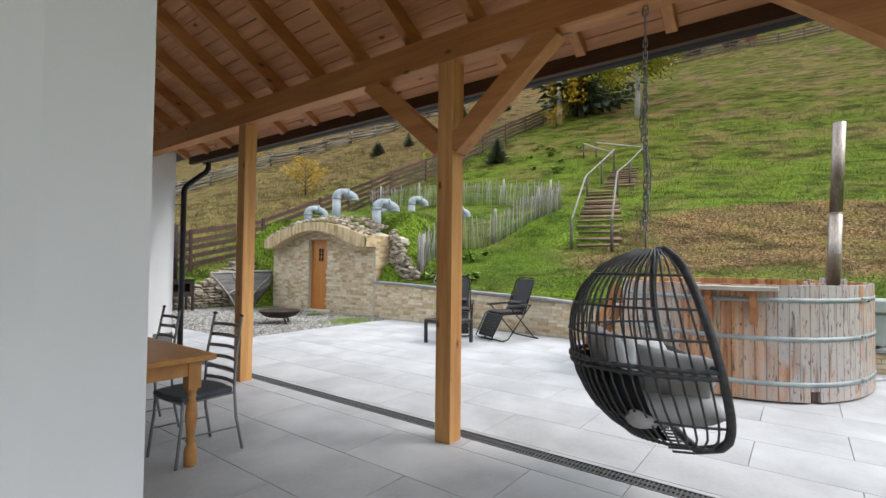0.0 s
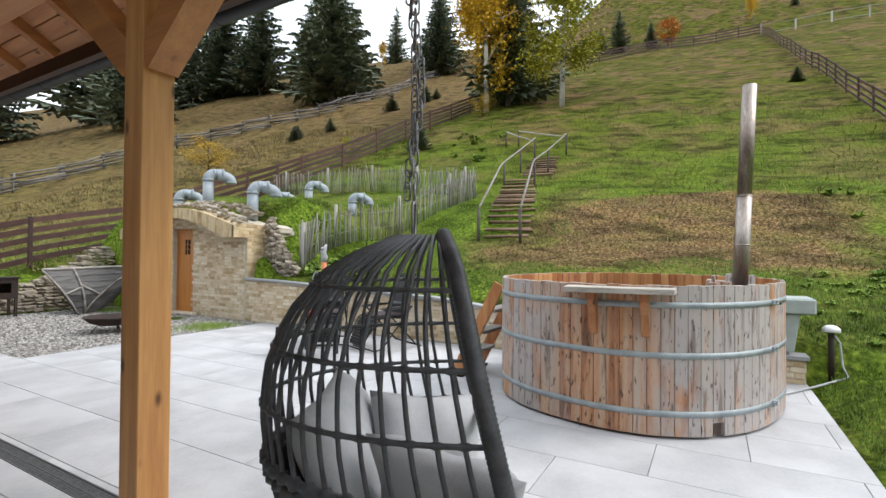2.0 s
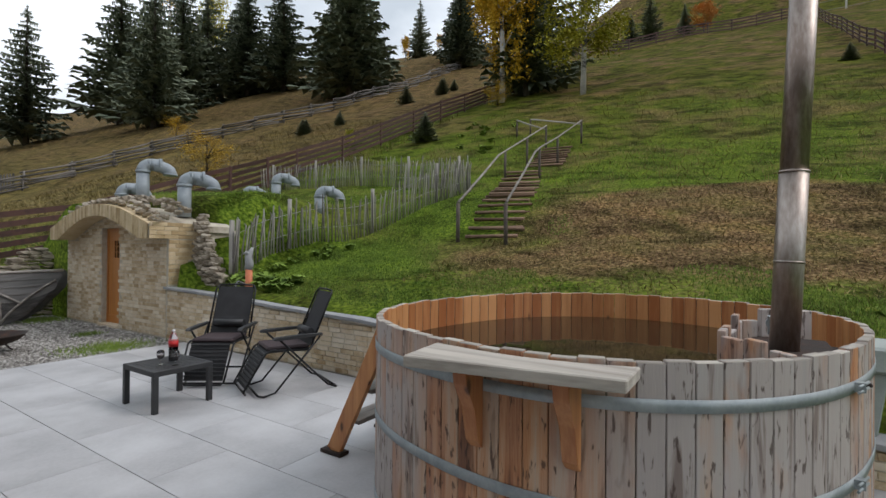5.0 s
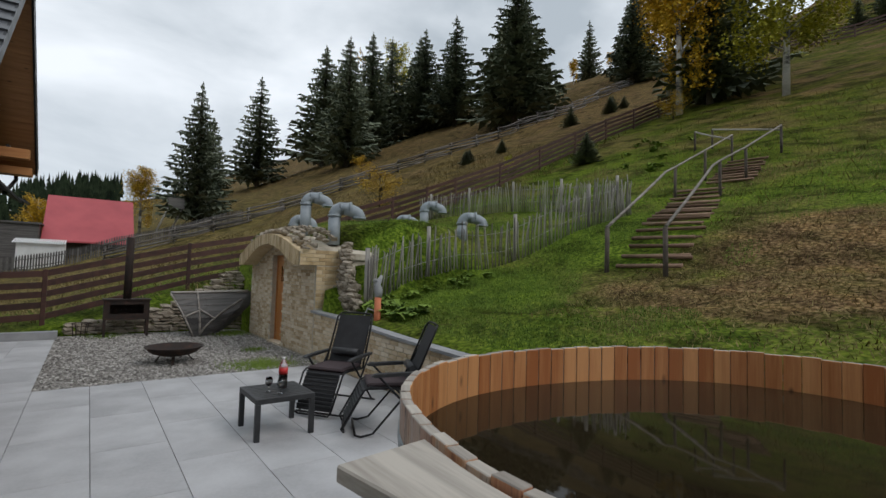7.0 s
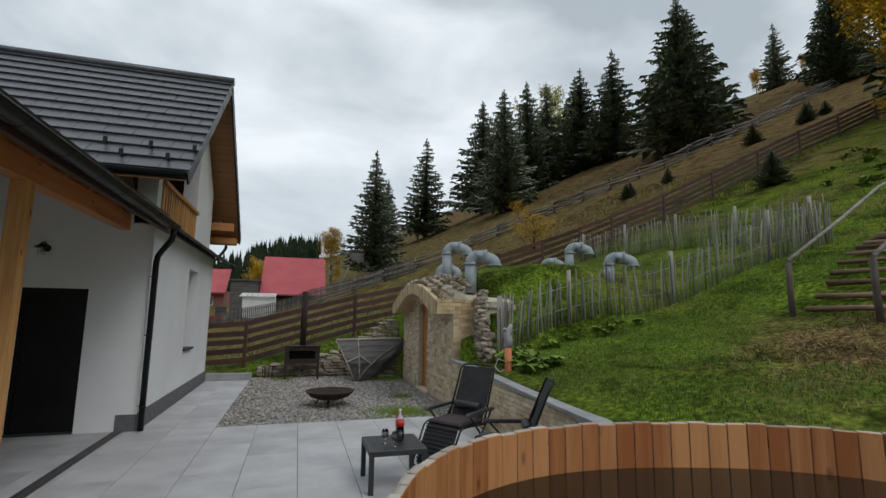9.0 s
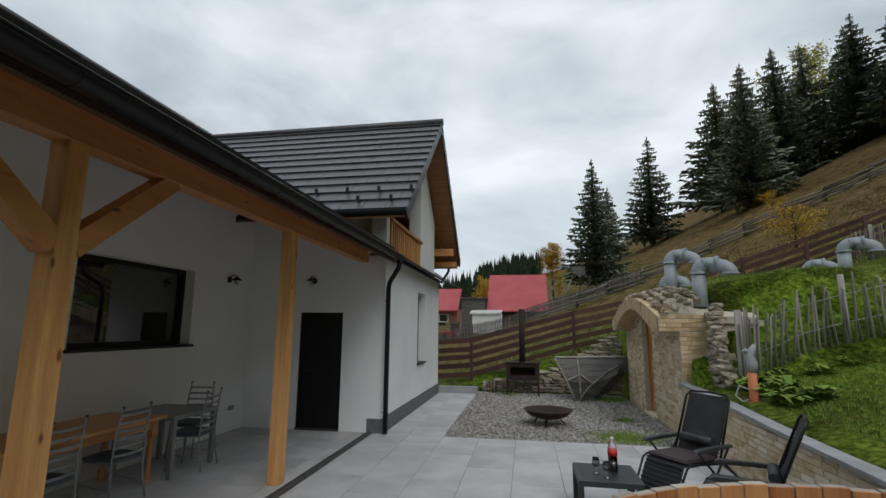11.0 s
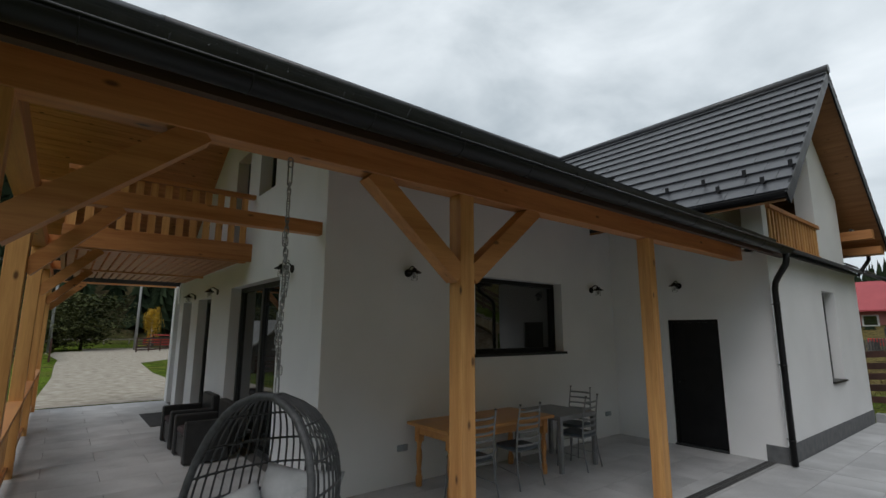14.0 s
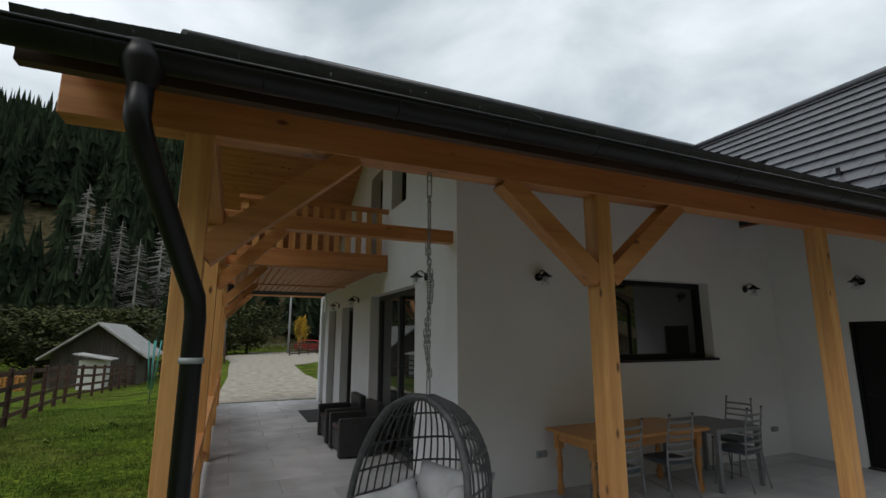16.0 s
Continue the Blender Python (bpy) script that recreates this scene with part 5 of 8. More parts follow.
def cellar():
    c = thing("root_cellar", "brick-fronted root cellar dug into the bank, under an arched hood", "cellar")
    bm = bmesh.new()
    n = 20
    top = [(y, arch_out(y) - .12) for y in np.linspace(YB, YA, n)]
    d0, d1, dz = 8.40, 9.22, 2.04
    # front with its door opening, in three pieces
    for lo, hi, zb in ((YA, d0, -.05), (d0, d1, dz), (d1, YB, -.05)):
        cuts = np.linspace(lo, hi, 8)
        add_poly(bm, [(lo, zb), (hi, zb)] + [(float(y), arch_out(float(y)) - .12) for y in reversed(cuts)], "x", CF, CF + .3)
    add_poly(bm, [(CF + .3, -.05), (7.0, -.05), (7.0, 2.0), (CF + .3, 2.1)], "y", YA, YA + .25)
    add_poly(bm, [(CF + .3, -.05), (7.0, -.05), (7.0, 2.0), (CF + .3, 2.1)], "y", YB - .25, YB)
    part("wall", bm, MORTAR, c, "sand-coloured brick walls")
    bm = bmesh.new()
    add_box(bm, CF + .32, 6.9, d0 - .3, d1 + .3, -.05, -.02)
    add_box(bm, 6.6, 6.7, d0 - .3, d1 + .3, -.05, 2.1)
    part("inner_lining", bm, MORTAR, c)
    # hood
    bm = bmesh.new()
    ys = np.linspace(YA - .05, YB + .0, 26)

    def inner(y):
        u = (y - 8.72) / 1.85
        return 1.80 + (.47 * math.cos(u * math.pi / 2) if abs(u) < 1 else 0)
    o = [(float(y), arch_out(float(y))) for y in ys]
    i_ = [(float(y), inner(float(y))) for y in ys]
    for k in range(len(ys) - 1):
        add_poly(bm, [i_[k], i_[k + 1], o[k + 1], o[k]], "x", 5.26, CF + .02)
    bmesh.ops.remove_doubles(bm, verts=bm.verts, dist=.0005)
    part("hood", bm, SANDSTONE, c, "arched brick hood over the cellar door")
    hood = tagged(new("arch_facing"), "")
    hood.parent = c
    rng = random.Random(8)
    me = None
    for k in range(56):
        y = YA - .02 + (YB - YA - .0) * (k + .5) / 56
        z0, z1 = inner(y), arch_out(y)
        bm = bmesh.new()
        add_box(bm, 5.246, 5.262, -.037, .037, z0 + .004, z1 - .004)
        ob = part("brick", bm, SANDSTONE, hood)
        ob.location = (rng.uniform(-.004, .004), y, 0)
    # bricks of the front and of the return face
    skip = lambda a, z: d0 - .03 < a < d1 + .03 and z < dz + .02
    brick_face(c, "x", CF - .001, YA, YB, 0, lambda a: inner(a) - .01, blen=.23, bh=.066, skip=skip, seed=5)
    bm = bmesh.new()
    add_box(bm, 5.26, 6.3, YA - .06, YA, 1.80, 2.06)
    add_box(bm, CF, 6.3, YA - .06, YA, .9, 1.80)
    part("return_wall", bm, MORTAR, c)
    brick_face(c, "y", YA - .061, 5.26, 6.28, 1.80, lambda a: 2.10, blen=.26, bh=.075, seed=7, mat=SANDSTONE)
    brick_face(c, "y", YA - .061, CF, 6.2, .96, lambda a: 1.79, blen=.26, bh=.075, seed=9, mat=SANDSTONE)
    # door
    d = new("door")
    d.parent = c
    tagged(d, "orange-brown boarded door with a small six-pane window")
    for a, b_ in ((d0, d0 + .06), (d1 - .06, d1)):
        box_part("door_frame", (CF + .10, CF + .17, a, b_, 0.03, dz), DOOR_WOOD, d)
    box_part("door_frame", (CF + .10, CF + .17, d0 + .06, d1 - .06, dz - .06, dz), DOOR_WOOD, d)
    w0, w1, wz0, wz1 = d0 + .30, d0 + .52, 1.42, 1.78
    bm = bmesh.new()
    x0, x1 = CF + .115, CF + .155
    for lo, hi, za, zb in ((d0 + .062, w0, .04, dz - .062), (w1, d1 - .062, .04, dz - .062), (w0, w1, .04, wz0), (w0, w1, wz1, dz - .062)):
        add_box(bm, x0, x1, lo, hi, za, zb)
    part("leaf", bm, DOOR_WOOD, d)
    for a in np.arange(d0 + .13, d1 - .1, .095):
        if w0 - .03 < a < w1 + .03:
            continue
        box_part("board_bead", (x0 - .004, x0 + .001, float(a), float(a) + .008, .22, dz - .14), BEAM_Z, d)
    for za, zb in ((.06, .20), (dz - .14, dz - .07)):
        box_part("rail", (x0 - .010, x0 + .001, d0 + .07, d1 - .07, za, zb), DOOR_WOOD, d)
    box_part("pane", (x0 + .015, x0 + .02, w0, w1, wz0, wz1), DARK_GLASS, d)
    bm = bmesh.new()
    add_box(bm, x0 - .006, x0 + .01, (w0 + w1) / 2 - .008, (w0 + w1) / 2 + .008, wz0, wz1)
    for f in (1 / 3, 2 / 3):
        add_box(bm, x0 - .006, x0 + .01, w0, w1, wz0 + (wz1 - wz0) * f - .007, wz0 + (wz1 - wz0) * f + .007)
    part("glazing_bar", bm, DOOR_WOOD, d)
    box_part("door_sill", (CF - .06, CF + .2, d0 - .03, d1 + .03, -.02, .032), BRICK, c)
    bm = bmesh.new()
    add_tube(bm, [(x0, d0 + .11, 1.02), (x0 - .04, d0 + .11, 1.02), (x0 - .04, d0 + .21, 1.02)], .009, 6)
    part("door_handle", bm, BLACK_METAL, d)


def cellar_stones():
    bm = bmesh.new()
    ys = np.linspace(YA - .05, YB, 20)
    for y0, y1 in zip(ys, ys[1:]):
        y0, y1 = float(y0), float(y1)
        add_poly(bm, [(y0, arch_out(y0) - .12), (y1, arch_out(y1) - .12), (y1, arch_out(y1) + .0), (y0, arch_out(y0) + .0)], "x", CF + .02, 6.9)
    bmesh.ops.remove_doubles(bm, verts=bm.verts, dist=.001)
    solid("cellar_vault", bm, MORTAR, "rough mortar vault under the stones and turf", "vault")
    s = thing("stone_coping", "rough field stones bedded on top of the cellar arch", "stone coping")
    rng = random.Random(11)
    for row in range(4):
        for y in np.arange(YA - .05, YB + .1, .17):
            y = float(y) + rng.uniform(-.04, .04)
            z = arch_out(y) + .04 + row * .045 + (.08 if row > 1 and abs(y - 8.7) > 1.2 else 0)
            put_stone(s, rng, (5.38 + row * .19 + rng.uniform(-.03, .03), y, z + .03), .85, rz=1.4, tilt=22)
    s = thing("dry_stone_wall", "rough dry stone wall stepping down beside the cellar", "stone wall")
    for k in range(26):
        f = k / 26
        for q in range(7):
            z0 = 2.25 - 1.25 * f
            x, y = 6.18 - .25 * f + rng.uniform(-.06, .06), 6.45 - 1.15 * f + rng.uniform(-.05, .05)
            z = z0 - q * .15 + rng.uniform(-.03, .03)
            if z > cap_z(y) + .02:
                put_stone(s, rng, (x - q * .02, y, z), 1.05, rz=.9, tilt=14)
    s = thing("dry_stone_wall", "low dry stone wall at the back of the gravel yard", "stone wall")
    for x in np.arange(1.75, 5.75, .2):
        top = float(np.interp(x, [1.7, 2.5, 3.8, 4.6, 5.2, 5.8], [.22, .4, .68, 1.1, 1.55, 1.7]))
        z = .05
        while z < top:
            for q in (0, 1):
                put_stone(s, rng, (float(x) + rng.uniform(-.05, .05), 11.98 + q * .18 + z * .12 + rng.uniform(-.03, .03), z), 1.05, rz=0, tilt=9)
            z += .085


retaining_wall()
cellar()
cellar_stones()


def vent_pipe(x, y, top, angle, low=False, r=.125):
    v = thing("vent_pipe", "grey plastic vent pipe with a U-shaped cowl on the grassy mound", "vent pipe", "vent pipes", at=(x, y, 0), rz=angle)
    R = .16
    g = ground_z(x, y)
    z = top - R
    bm = bmesh.new()
    add_tube(bm, [(0, 0, g - .15), (0, 0, z)], r, 18)
    part("pipe", bm, PVC, v)
    bm = bmesh.new()
    pts = [(R + R * math.cos(math.pi - a) * 1.0, 0, z + R * math.sin(a) - .0) for a in np.linspace(0, math.pi / 2, 7)]
    pts += [(.36, 0, z + R)]
    pts += [((.36 + R) * math.sin(a), 0, z + R * math.cos(a)) for a in np.linspace(0.2, math.pi / 2, 6)]
    pts += [((.36 + R), 0, z - .05)]
    add_tube(bm, pts, r + .004, 18)
    part("bend", bm, PVC, v)
    for p0, p1 in (((0, 0, z - .03), (0, 0, z + .02)), ((.31, 0, z + R), (.36, 0, z + R)), (((.36 + R), 0, z - .06), ((.36 + R), 0, z - .02))):
        bm = bmesh.new()
        add_tube(bm, [p0, p1], r + .018, 18)
        part("socket", bm, PVC, v)


vent_pipe(6.16, 8.70, 3.46, -32)
vent_pipe(6.18, 7.05, 3.04, -32)
vent_pipe(6.5, 10.5, 3.10, -35)
vent_pipe(9.75, 10.3, 3.40, -35)
vent_pipe(9.72, 8.85, 3.67, -30)
vent_pipe(9.6, 6.95, 3.16, -35)


# ---- fences ----
def rail_fence(name, pts, spacing, height, rails, label, material, post=.10, board=.13, follow=True):
    f = thing(name, label, "fence")
    total = []
    for (x0, y0), (x1, y1) in zip(pts, pts[1:]):
        L = math.hypot(x1 - x0, y1 - y0)
        k = max(1, round(L / spacing))
        total += [(x0 + (x1 - x0) * i / k, y0 + (y1 - y0) * i / k) for i in range(k)]
    total.append(pts[-1])
    pm = None
    for x, y in total:
        g = ground_z(x, y) if follow else 0
        if pm is None:
            bm = bmesh.new()
            add_box(bm, -post / 2, post / 2, -post / 2, post / 2, -.3, height + .06)
            pm = finish("post", bm, material, .006)
        ob = new("post", pm)
        ob.location = (x, y, g)
        ob.parent = f
    rng = random.Random(len(total))
    for (x0, y0), (x1, y1) in zip(total, total[1:]):
        g0, g1 = (ground_z(x0, y0), ground_z(x1, y1)) if follow else (0, 0)
        for r in range(rails):
            z = height * (.16 + .80 * r / max(1, rails - 1))
            bm = bmesh.new()
            add_beam(bm, (x0, y0, g0 + z + rng.uniform(-.02, .02)), (x1, y1, g1 + z + rng.uniform(-.02, .02)), .025, board)
            part("board", bm, material, f)


rail_fence("brown_fence", [(-4.5, 12.9), (1.17, 13.23), (4.54, 14.24), (10.0, 14.35), (17.2, 17.0), (26, 16.2), (34.6, 15.5), (52, 14.5)], 2.6, 1.34, 5, "dark brown painted board fence climbing the hill", BROWN_FENCE, board=.155)
rail_fence("brown_fence", [(7.5, -11.0), (17, -9.6), (26.5, -9.2), (55, -9.0), (84, -8.8)], 2.6, 1.25, 4, "dark brown board fence running straight up the meadow", BROWN_FENCE)
rail_fence("top_fence", [(84, -8.8), (78, 6), (72, 20)], 3.5, 1.6, 4, "distant dark board fence along the top of the meadow", BROWN_FENCE, post=.16, board=.2)
rail_fence("top_fence", [(84, -8.8), (86, -30), (88, -52)], 4.5, 1.5, 2, "distant grey wire and post fence at the top of the pasture", GREYWOOD_Z, post=.2, board=.05)
rail_fence("lawn_fence", [(-5, -7.0), (-10.5, -7.0), (-17, -7.6), (-23, -7.75), (-32, -7.8), (-42, -6.5)], 1.75, 1.15, 4, "dark brown board fence round the lawn", BROWN_FENCE, post=.09, board=.10)


def log_fence(pts, label):
    f = thing("log_fence", label, "fence")
    rng = random.Random(17)
    total = []
    for (x0, y0), (x1, y1) in zip(pts, pts[1:]):
        L = math.hypot(x1 - x0, y1 - y0)
        k = max(1, round(L / 3.2))
        total += [(x0 + (x1 - x0) * i / k, y0 + (y1 - y0) * i / k) for i in range(k)]
    total.append(pts[-1])
    for (x0, y0), (x1, y1) in zip(total, total[1:]):
        g0, g1 = ground_z(x0, y0), ground_z(x1, y1)
        for r in range(5):
            z = .2 + .24 * r + rng.uniform(-.08, .08)
            bm = bmesh.new()
            add_tube(bm, [(x0 - .2, y0 + rng.uniform(-.3, .3), g0 + z), ((x0 + x1) / 2, (y0 + y1) / 2 + rng.uniform(-.1, .1), (g0 + g1) / 2 + z + rng.uniform(-.1, .1)), (x1 + .2, y1 + rng.uniform(-.3, .3), g1 + z + rng.uniform(-.1, .1))], .075, 6)
            part("log", bm, DARKGREY if r % 2 else OLD_LOG, f)
        bm = bmesh.new()
        add_tube(bm, [(x0 + rng.uniform(-.1, .1), y0, g0 - .2), (x0, y0, g0 + 1.4)], .07, 6)
        part("stake", bm, OLD_LOG, f)


log_fence([(3, 42), (7.6, 42.5), (22, 42), (36, 37.5), (52, 37), (71, 39)], "old grey stacked log fence, sagging in places")


def paling_fence():
    f = thing("paling_fence", "rough grey chestnut paling fence wired round the garden bed", "fence")
    rng = random.Random(21)
    pts = [(6.08, 5.25), (6.5, 5.85), (7.5, 6.12), (8.8, 6.1), (10.4, 5.6), (12.3, 5.2), (14.3, 5.15), (14.75, 9.0), (14.3, 13.0), (13.9, 15.3)]
    forms = []
    for k in range(8):
        bm = bmesh.new()
        h = .84 + .025 * k + (.12 if k == 5 else 0)
        add_tube(bm, [(rng.uniform(-.01, .01), 0, -.15), (rng.uniform(-.02, .02), rng.uniform(-.02, .02), h * .5), (rng.uniform(-.04, .04), rng.uniform(-.03, .03), h), (rng.uniform(-.05, .05), 0, h + .05)], [.018, .017, .015, .005], 5)
        forms.append(finish("pale", bm, PALE_WOOD))
    line = []
    for (x0, y0), (x1, y1) in zip(pts, pts[1:]):
        L = math.hypot(x1 - x0, y1 - y0)
        step = .088
        k = round(L / step)
        line += [(x0 + (x1 - x0) * i / k, y0 + (y1 - y0) * i / k) for i in range(k)]
    for i, (x, y) in enumerate(line):
        if i > 285:
            break
        ob = new("pale", forms[rng.randrange(8)])
        ob.location = (x, y, ground_z(x, y))
        ob.rotation_euler = (radians(rng.uniform(-4, 4)), radians(4 * math.sin(i * .11) + rng.uniform(-4, 4)), rng.uniform(-.4, .4))
        ob.parent = f
    for z in (.35, .8):
        bm = bmesh.new()
        add_tube(bm, [(x, y, ground_z(x, y) + z + rng.uniform(-.01, .01)) for x, y in line[::6]], .006, 4)
        part("wire", bm, CHAIN, f)
    for i in range(0, len(line), 26):
        x, y = line[i]
        bm = bmesh.new()
        add_tube(bm, [(x, y + .04, ground_z(x, y) - .2), (x, y + .04, ground_z(x, y) + 1.12)], .045, 7)
        part("post", bm, PALE_WOOD, f)


paling_fence()


# ---- stairs on the slope ----
def log_stairs():
    s = thing("log_stairs", "rustic flight of log steps with pole handrails up the bank", "stairs")
    rng = random.Random(31)
    a, b_ = Vector((10.35, 2.38, 0)), Vector((16.9, 4.45, 0))
    n = 15

    def flight(p0, p1, cnt, width):
        d = (p1 - p0).normalized()
        side = Vector((-d.y, d.x, 0))
        for i in range(cnt):
            p = p0 + (p1 - p0) * (i / (cnt - 1))
            z = ground_z(p.x, p.y) + .05
            for dx, dz in ((0, .02), (.15, .03)):
                bm = bmesh.new()
                q = p + d * dx
                w0, w1 = width / 2 + rng.uniform(-.05, .08), width / 2 + rng.uniform(-.05, .12)
                add_tube(bm, [(q.x + side.x * w0, q.y + side.y * w0, z + dz + rng.uniform(-.02, .02)), (q.x - side.x * w1, q.y - side.y * w1, z + dz + rng.uniform(-.02, .02))], .038, 7)
                part("log", bm, LOG_BROWN, s)
    flight(a, b_, n, 1.22)
    flight(Vector((17.9, 4.05, 0)), Vector((21.1, 4.75, 0)), 8, 1.2)
    left = [(10.03, 3.02), (15.98, 4.75), (18.4, 4.97)]
    right = [(10.08, 1.88), (16.3, 3.62), (18.3, 3.7)]
    for rail, ends in ((left, [(21.3, 5.3)]), (right, [(22.1, 3.96)])):
        top = []
        for x, y in rail + ends:
            g = ground_z(x, y)
            h = .84 if x < 12 else 1.0
            bm = bmesh.new()
            add_tube(bm, [(x, y, g - .2), (x + rng.uniform(-.03, .03), y, g + h)], .045, 8)
            part("post", bm, BARK, s)
            top.append((x, y, g + h + .02))
        a0, a1 = Vector(top[0]), Vector(top[1])
        top.insert(1, tuple(a0.lerp(a1, .8) + Vector((0, 0, .10))))
        top.insert(1, tuple(a0.lerp(a1, .4) + Vector((0, 0, .03))))
        bm = bmesh.new()
        add_tube(bm, top, .032, 8)
        part("handrail", bm, GREYWOOD_X, s, "bleached pole handrail")
    for pts in ([(21.3, 5.3), (22.5, 6.6), (23.7, 7.8)], [(22.1, 3.96), (23.8, 7.1)]):
        bm = bmesh.new()
        add_tube(bm, [(x, y, ground_z(x, y) + .85) for x, y in pts], .035, 8)
        part("handrail", bm, GREYWOOD_X, s, "bleached pole handrail")
        x, y = pts[-1]
        bm = bmesh.new()
        add_tube(bm, [(x, y, ground_z(x, y) - .2), (x, y, ground_z(x, y) + .87)], .045, 8)
        part("post", bm, BARK, s)


log_stairs()

FIR_PLACES = [(12.1, 61.7, 17.2), (28.2, 95.8, 22.0), (38.9, 88.9, 24.2), (35.8, 71.9, 21.3), (53.5, 96.4, 15.7), (61.2, 87.8, 22.5), (66.1, 81.5, 18.9), (59.5, 57.3, 16.4), (52.4, 46.3, 19.0), (101.0, 70.4, 15.6), (69.2, 38.8, 14.5), (82.4, 11.3, 7.3), (83.9, 6.5, 4.9), (104.0, -31.5, 3.1), (91.3, -37.0, 6.5), (37.2, 13.1, 14.5), (109.6, 88.2, 4.8), (98.6, -14.7, 2.5), (22.3, 110.0, 17.4), (83.6, 14.5, 4.7)]
SMALL_FIR_PLACES = [(23.5, 13.5, 1.9), (38.4, 26.4, 2.1), (43.0, 25.2, 1.9), (28.8, 25.8, 1.2), (26.6, 27.7, 1.4), (45.3, 25.1, 1.4), (27.1, 27.9, 1.3), (29.7, 26.7, 1.2), (38.7, -7.4, 1.2), (46.1, 27.0, 1.8)]
LEAFY_PLACES = [('birch', 71.6, 116.6, 28.1), ('bare', 76.2, 146.7, 30.5), ('yel', 91.9, 68.1, 6.2), ('yel', 90.6, 57.3, 4.7), ('orange', 82.9, 3.8, 4.6), ('yel', 93.6, -8.2, 4.7), ('yelbush', 17.2, 25.1, 2.5), ('yelbush', 27.7, 48.9, 2.1), ('lime', 22.6, 18.6, 1.2), ('yelbush', 32.8, 13.5, 1.7)]


# ---- trees ----
def fir_meshes(seed, levels=30, bare=0.0):
    """Trunk and crown of a spruce, one metre high."""
    rng = random.Random(seed)
    bm = bmesh.new()
    add_tube(bm, [(0, 0, -.03), (.003, 0, .3), (0, .003, .7), (0, 0, .99)], [.018, .013, .007, .001], 6)
    trunk = finish("trunk", bm, BARK)
    verts, faces = [], []
    for k in range(levels):
        f = k / (levels - 1)
        z = .09 + .90 * f
        reach = .235 * (1 - f) ** .82 + .008
        cnt = max(4, int(12 - 6 * f))
        for b in range(cnt):
            a = b * math.tau / cnt + k * 1.7 + rng.uniform(-.25, .25)
            L = reach * rng.uniform(.62, 1.18)
            if rng.random() < bare:
                continue
            ca, sa = math.cos(a), math.sin(a)
            z0 = z + rng.uniform(-.012, .012)
            segs = 5
            for s in range(segs):
                g0, g1 = s / segs, (s + 1) / segs
                droop = lambda g: -.32 * L * g + .30 * L * g * g * (1 if f < .6 else .6)
                for side in (-1, 1):
                    w = L * (.30 - .22 * g0) * rng.uniform(.7, 1.25)
                    fw = L * (g1 + .12 * rng.random())
                    p0 = (ca * L * g0, sa * L * g0, z0 + droop(g0) + .004)
                    p1 = (ca * L * g1, sa * L * g1, z0 + droop(g1) + .004)
                    p2 = (ca * fw - side * sa * w, sa * fw + side * ca * w, z0 + droop(g1) - w * rng.uniform(.25, .75))
                    o = len(verts)
                    verts += [p0, p1, p2]
                    faces.append((o, o + 1, o + 2))
                p0 = (ca * L * g0, sa * L * g0, z0 + droop(g0))
                p1 = (ca * L * g1, sa * L * g1, z0 + droop(g1))
                p2 = (ca * L * (g0 + g1) / 2, sa * L * (g0 + g1) / 2, z0 + droop(g1) - .030 * rng.uniform(.5, 1.3))
                o = len(verts)
                verts += [p0, p1, p2]
                faces.append((o, o + 1, o + 2))
    me = bpy.data.meshes.new("crown")
    me.from_pydata(verts, [], faces)
    me.materials.append(FOLIAGE_FIR)
    return trunk, me


FIRS = [fir_meshes(1), fir_meshes(2, 26, .1), fir_meshes(3, 34, .05), fir_meshes(4, 24, .16)]


def fir(x, y, h, k, width=1.0, label="tall dark green spruce standing on the slope", cat="tree", grp="spruces"):
    t = thing("spruce_tree", label, cat, grp, at=(x, y, ground_z(x, y) - .1), rz=k * 77.0)
    t.scale = (h * width, h * width, h)
    for name, me in zip(("trunk", "crown"), FIRS[k % 4]):
        ob = new(name, me)
        ob.parent = t


for i, (x, y, h) in enumerate(FIR_PLACES):
    fir(x, y, h * 1.04, i, 1.15 + .12 * ((i * 7) % 3 - 1))
for i, (x, y, h) in enumerate(SMALL_FIR_PLACES):
    fir(x, y, h, i, 1.9, "small bushy young spruce in the dry meadow", "tree", "young spruces")


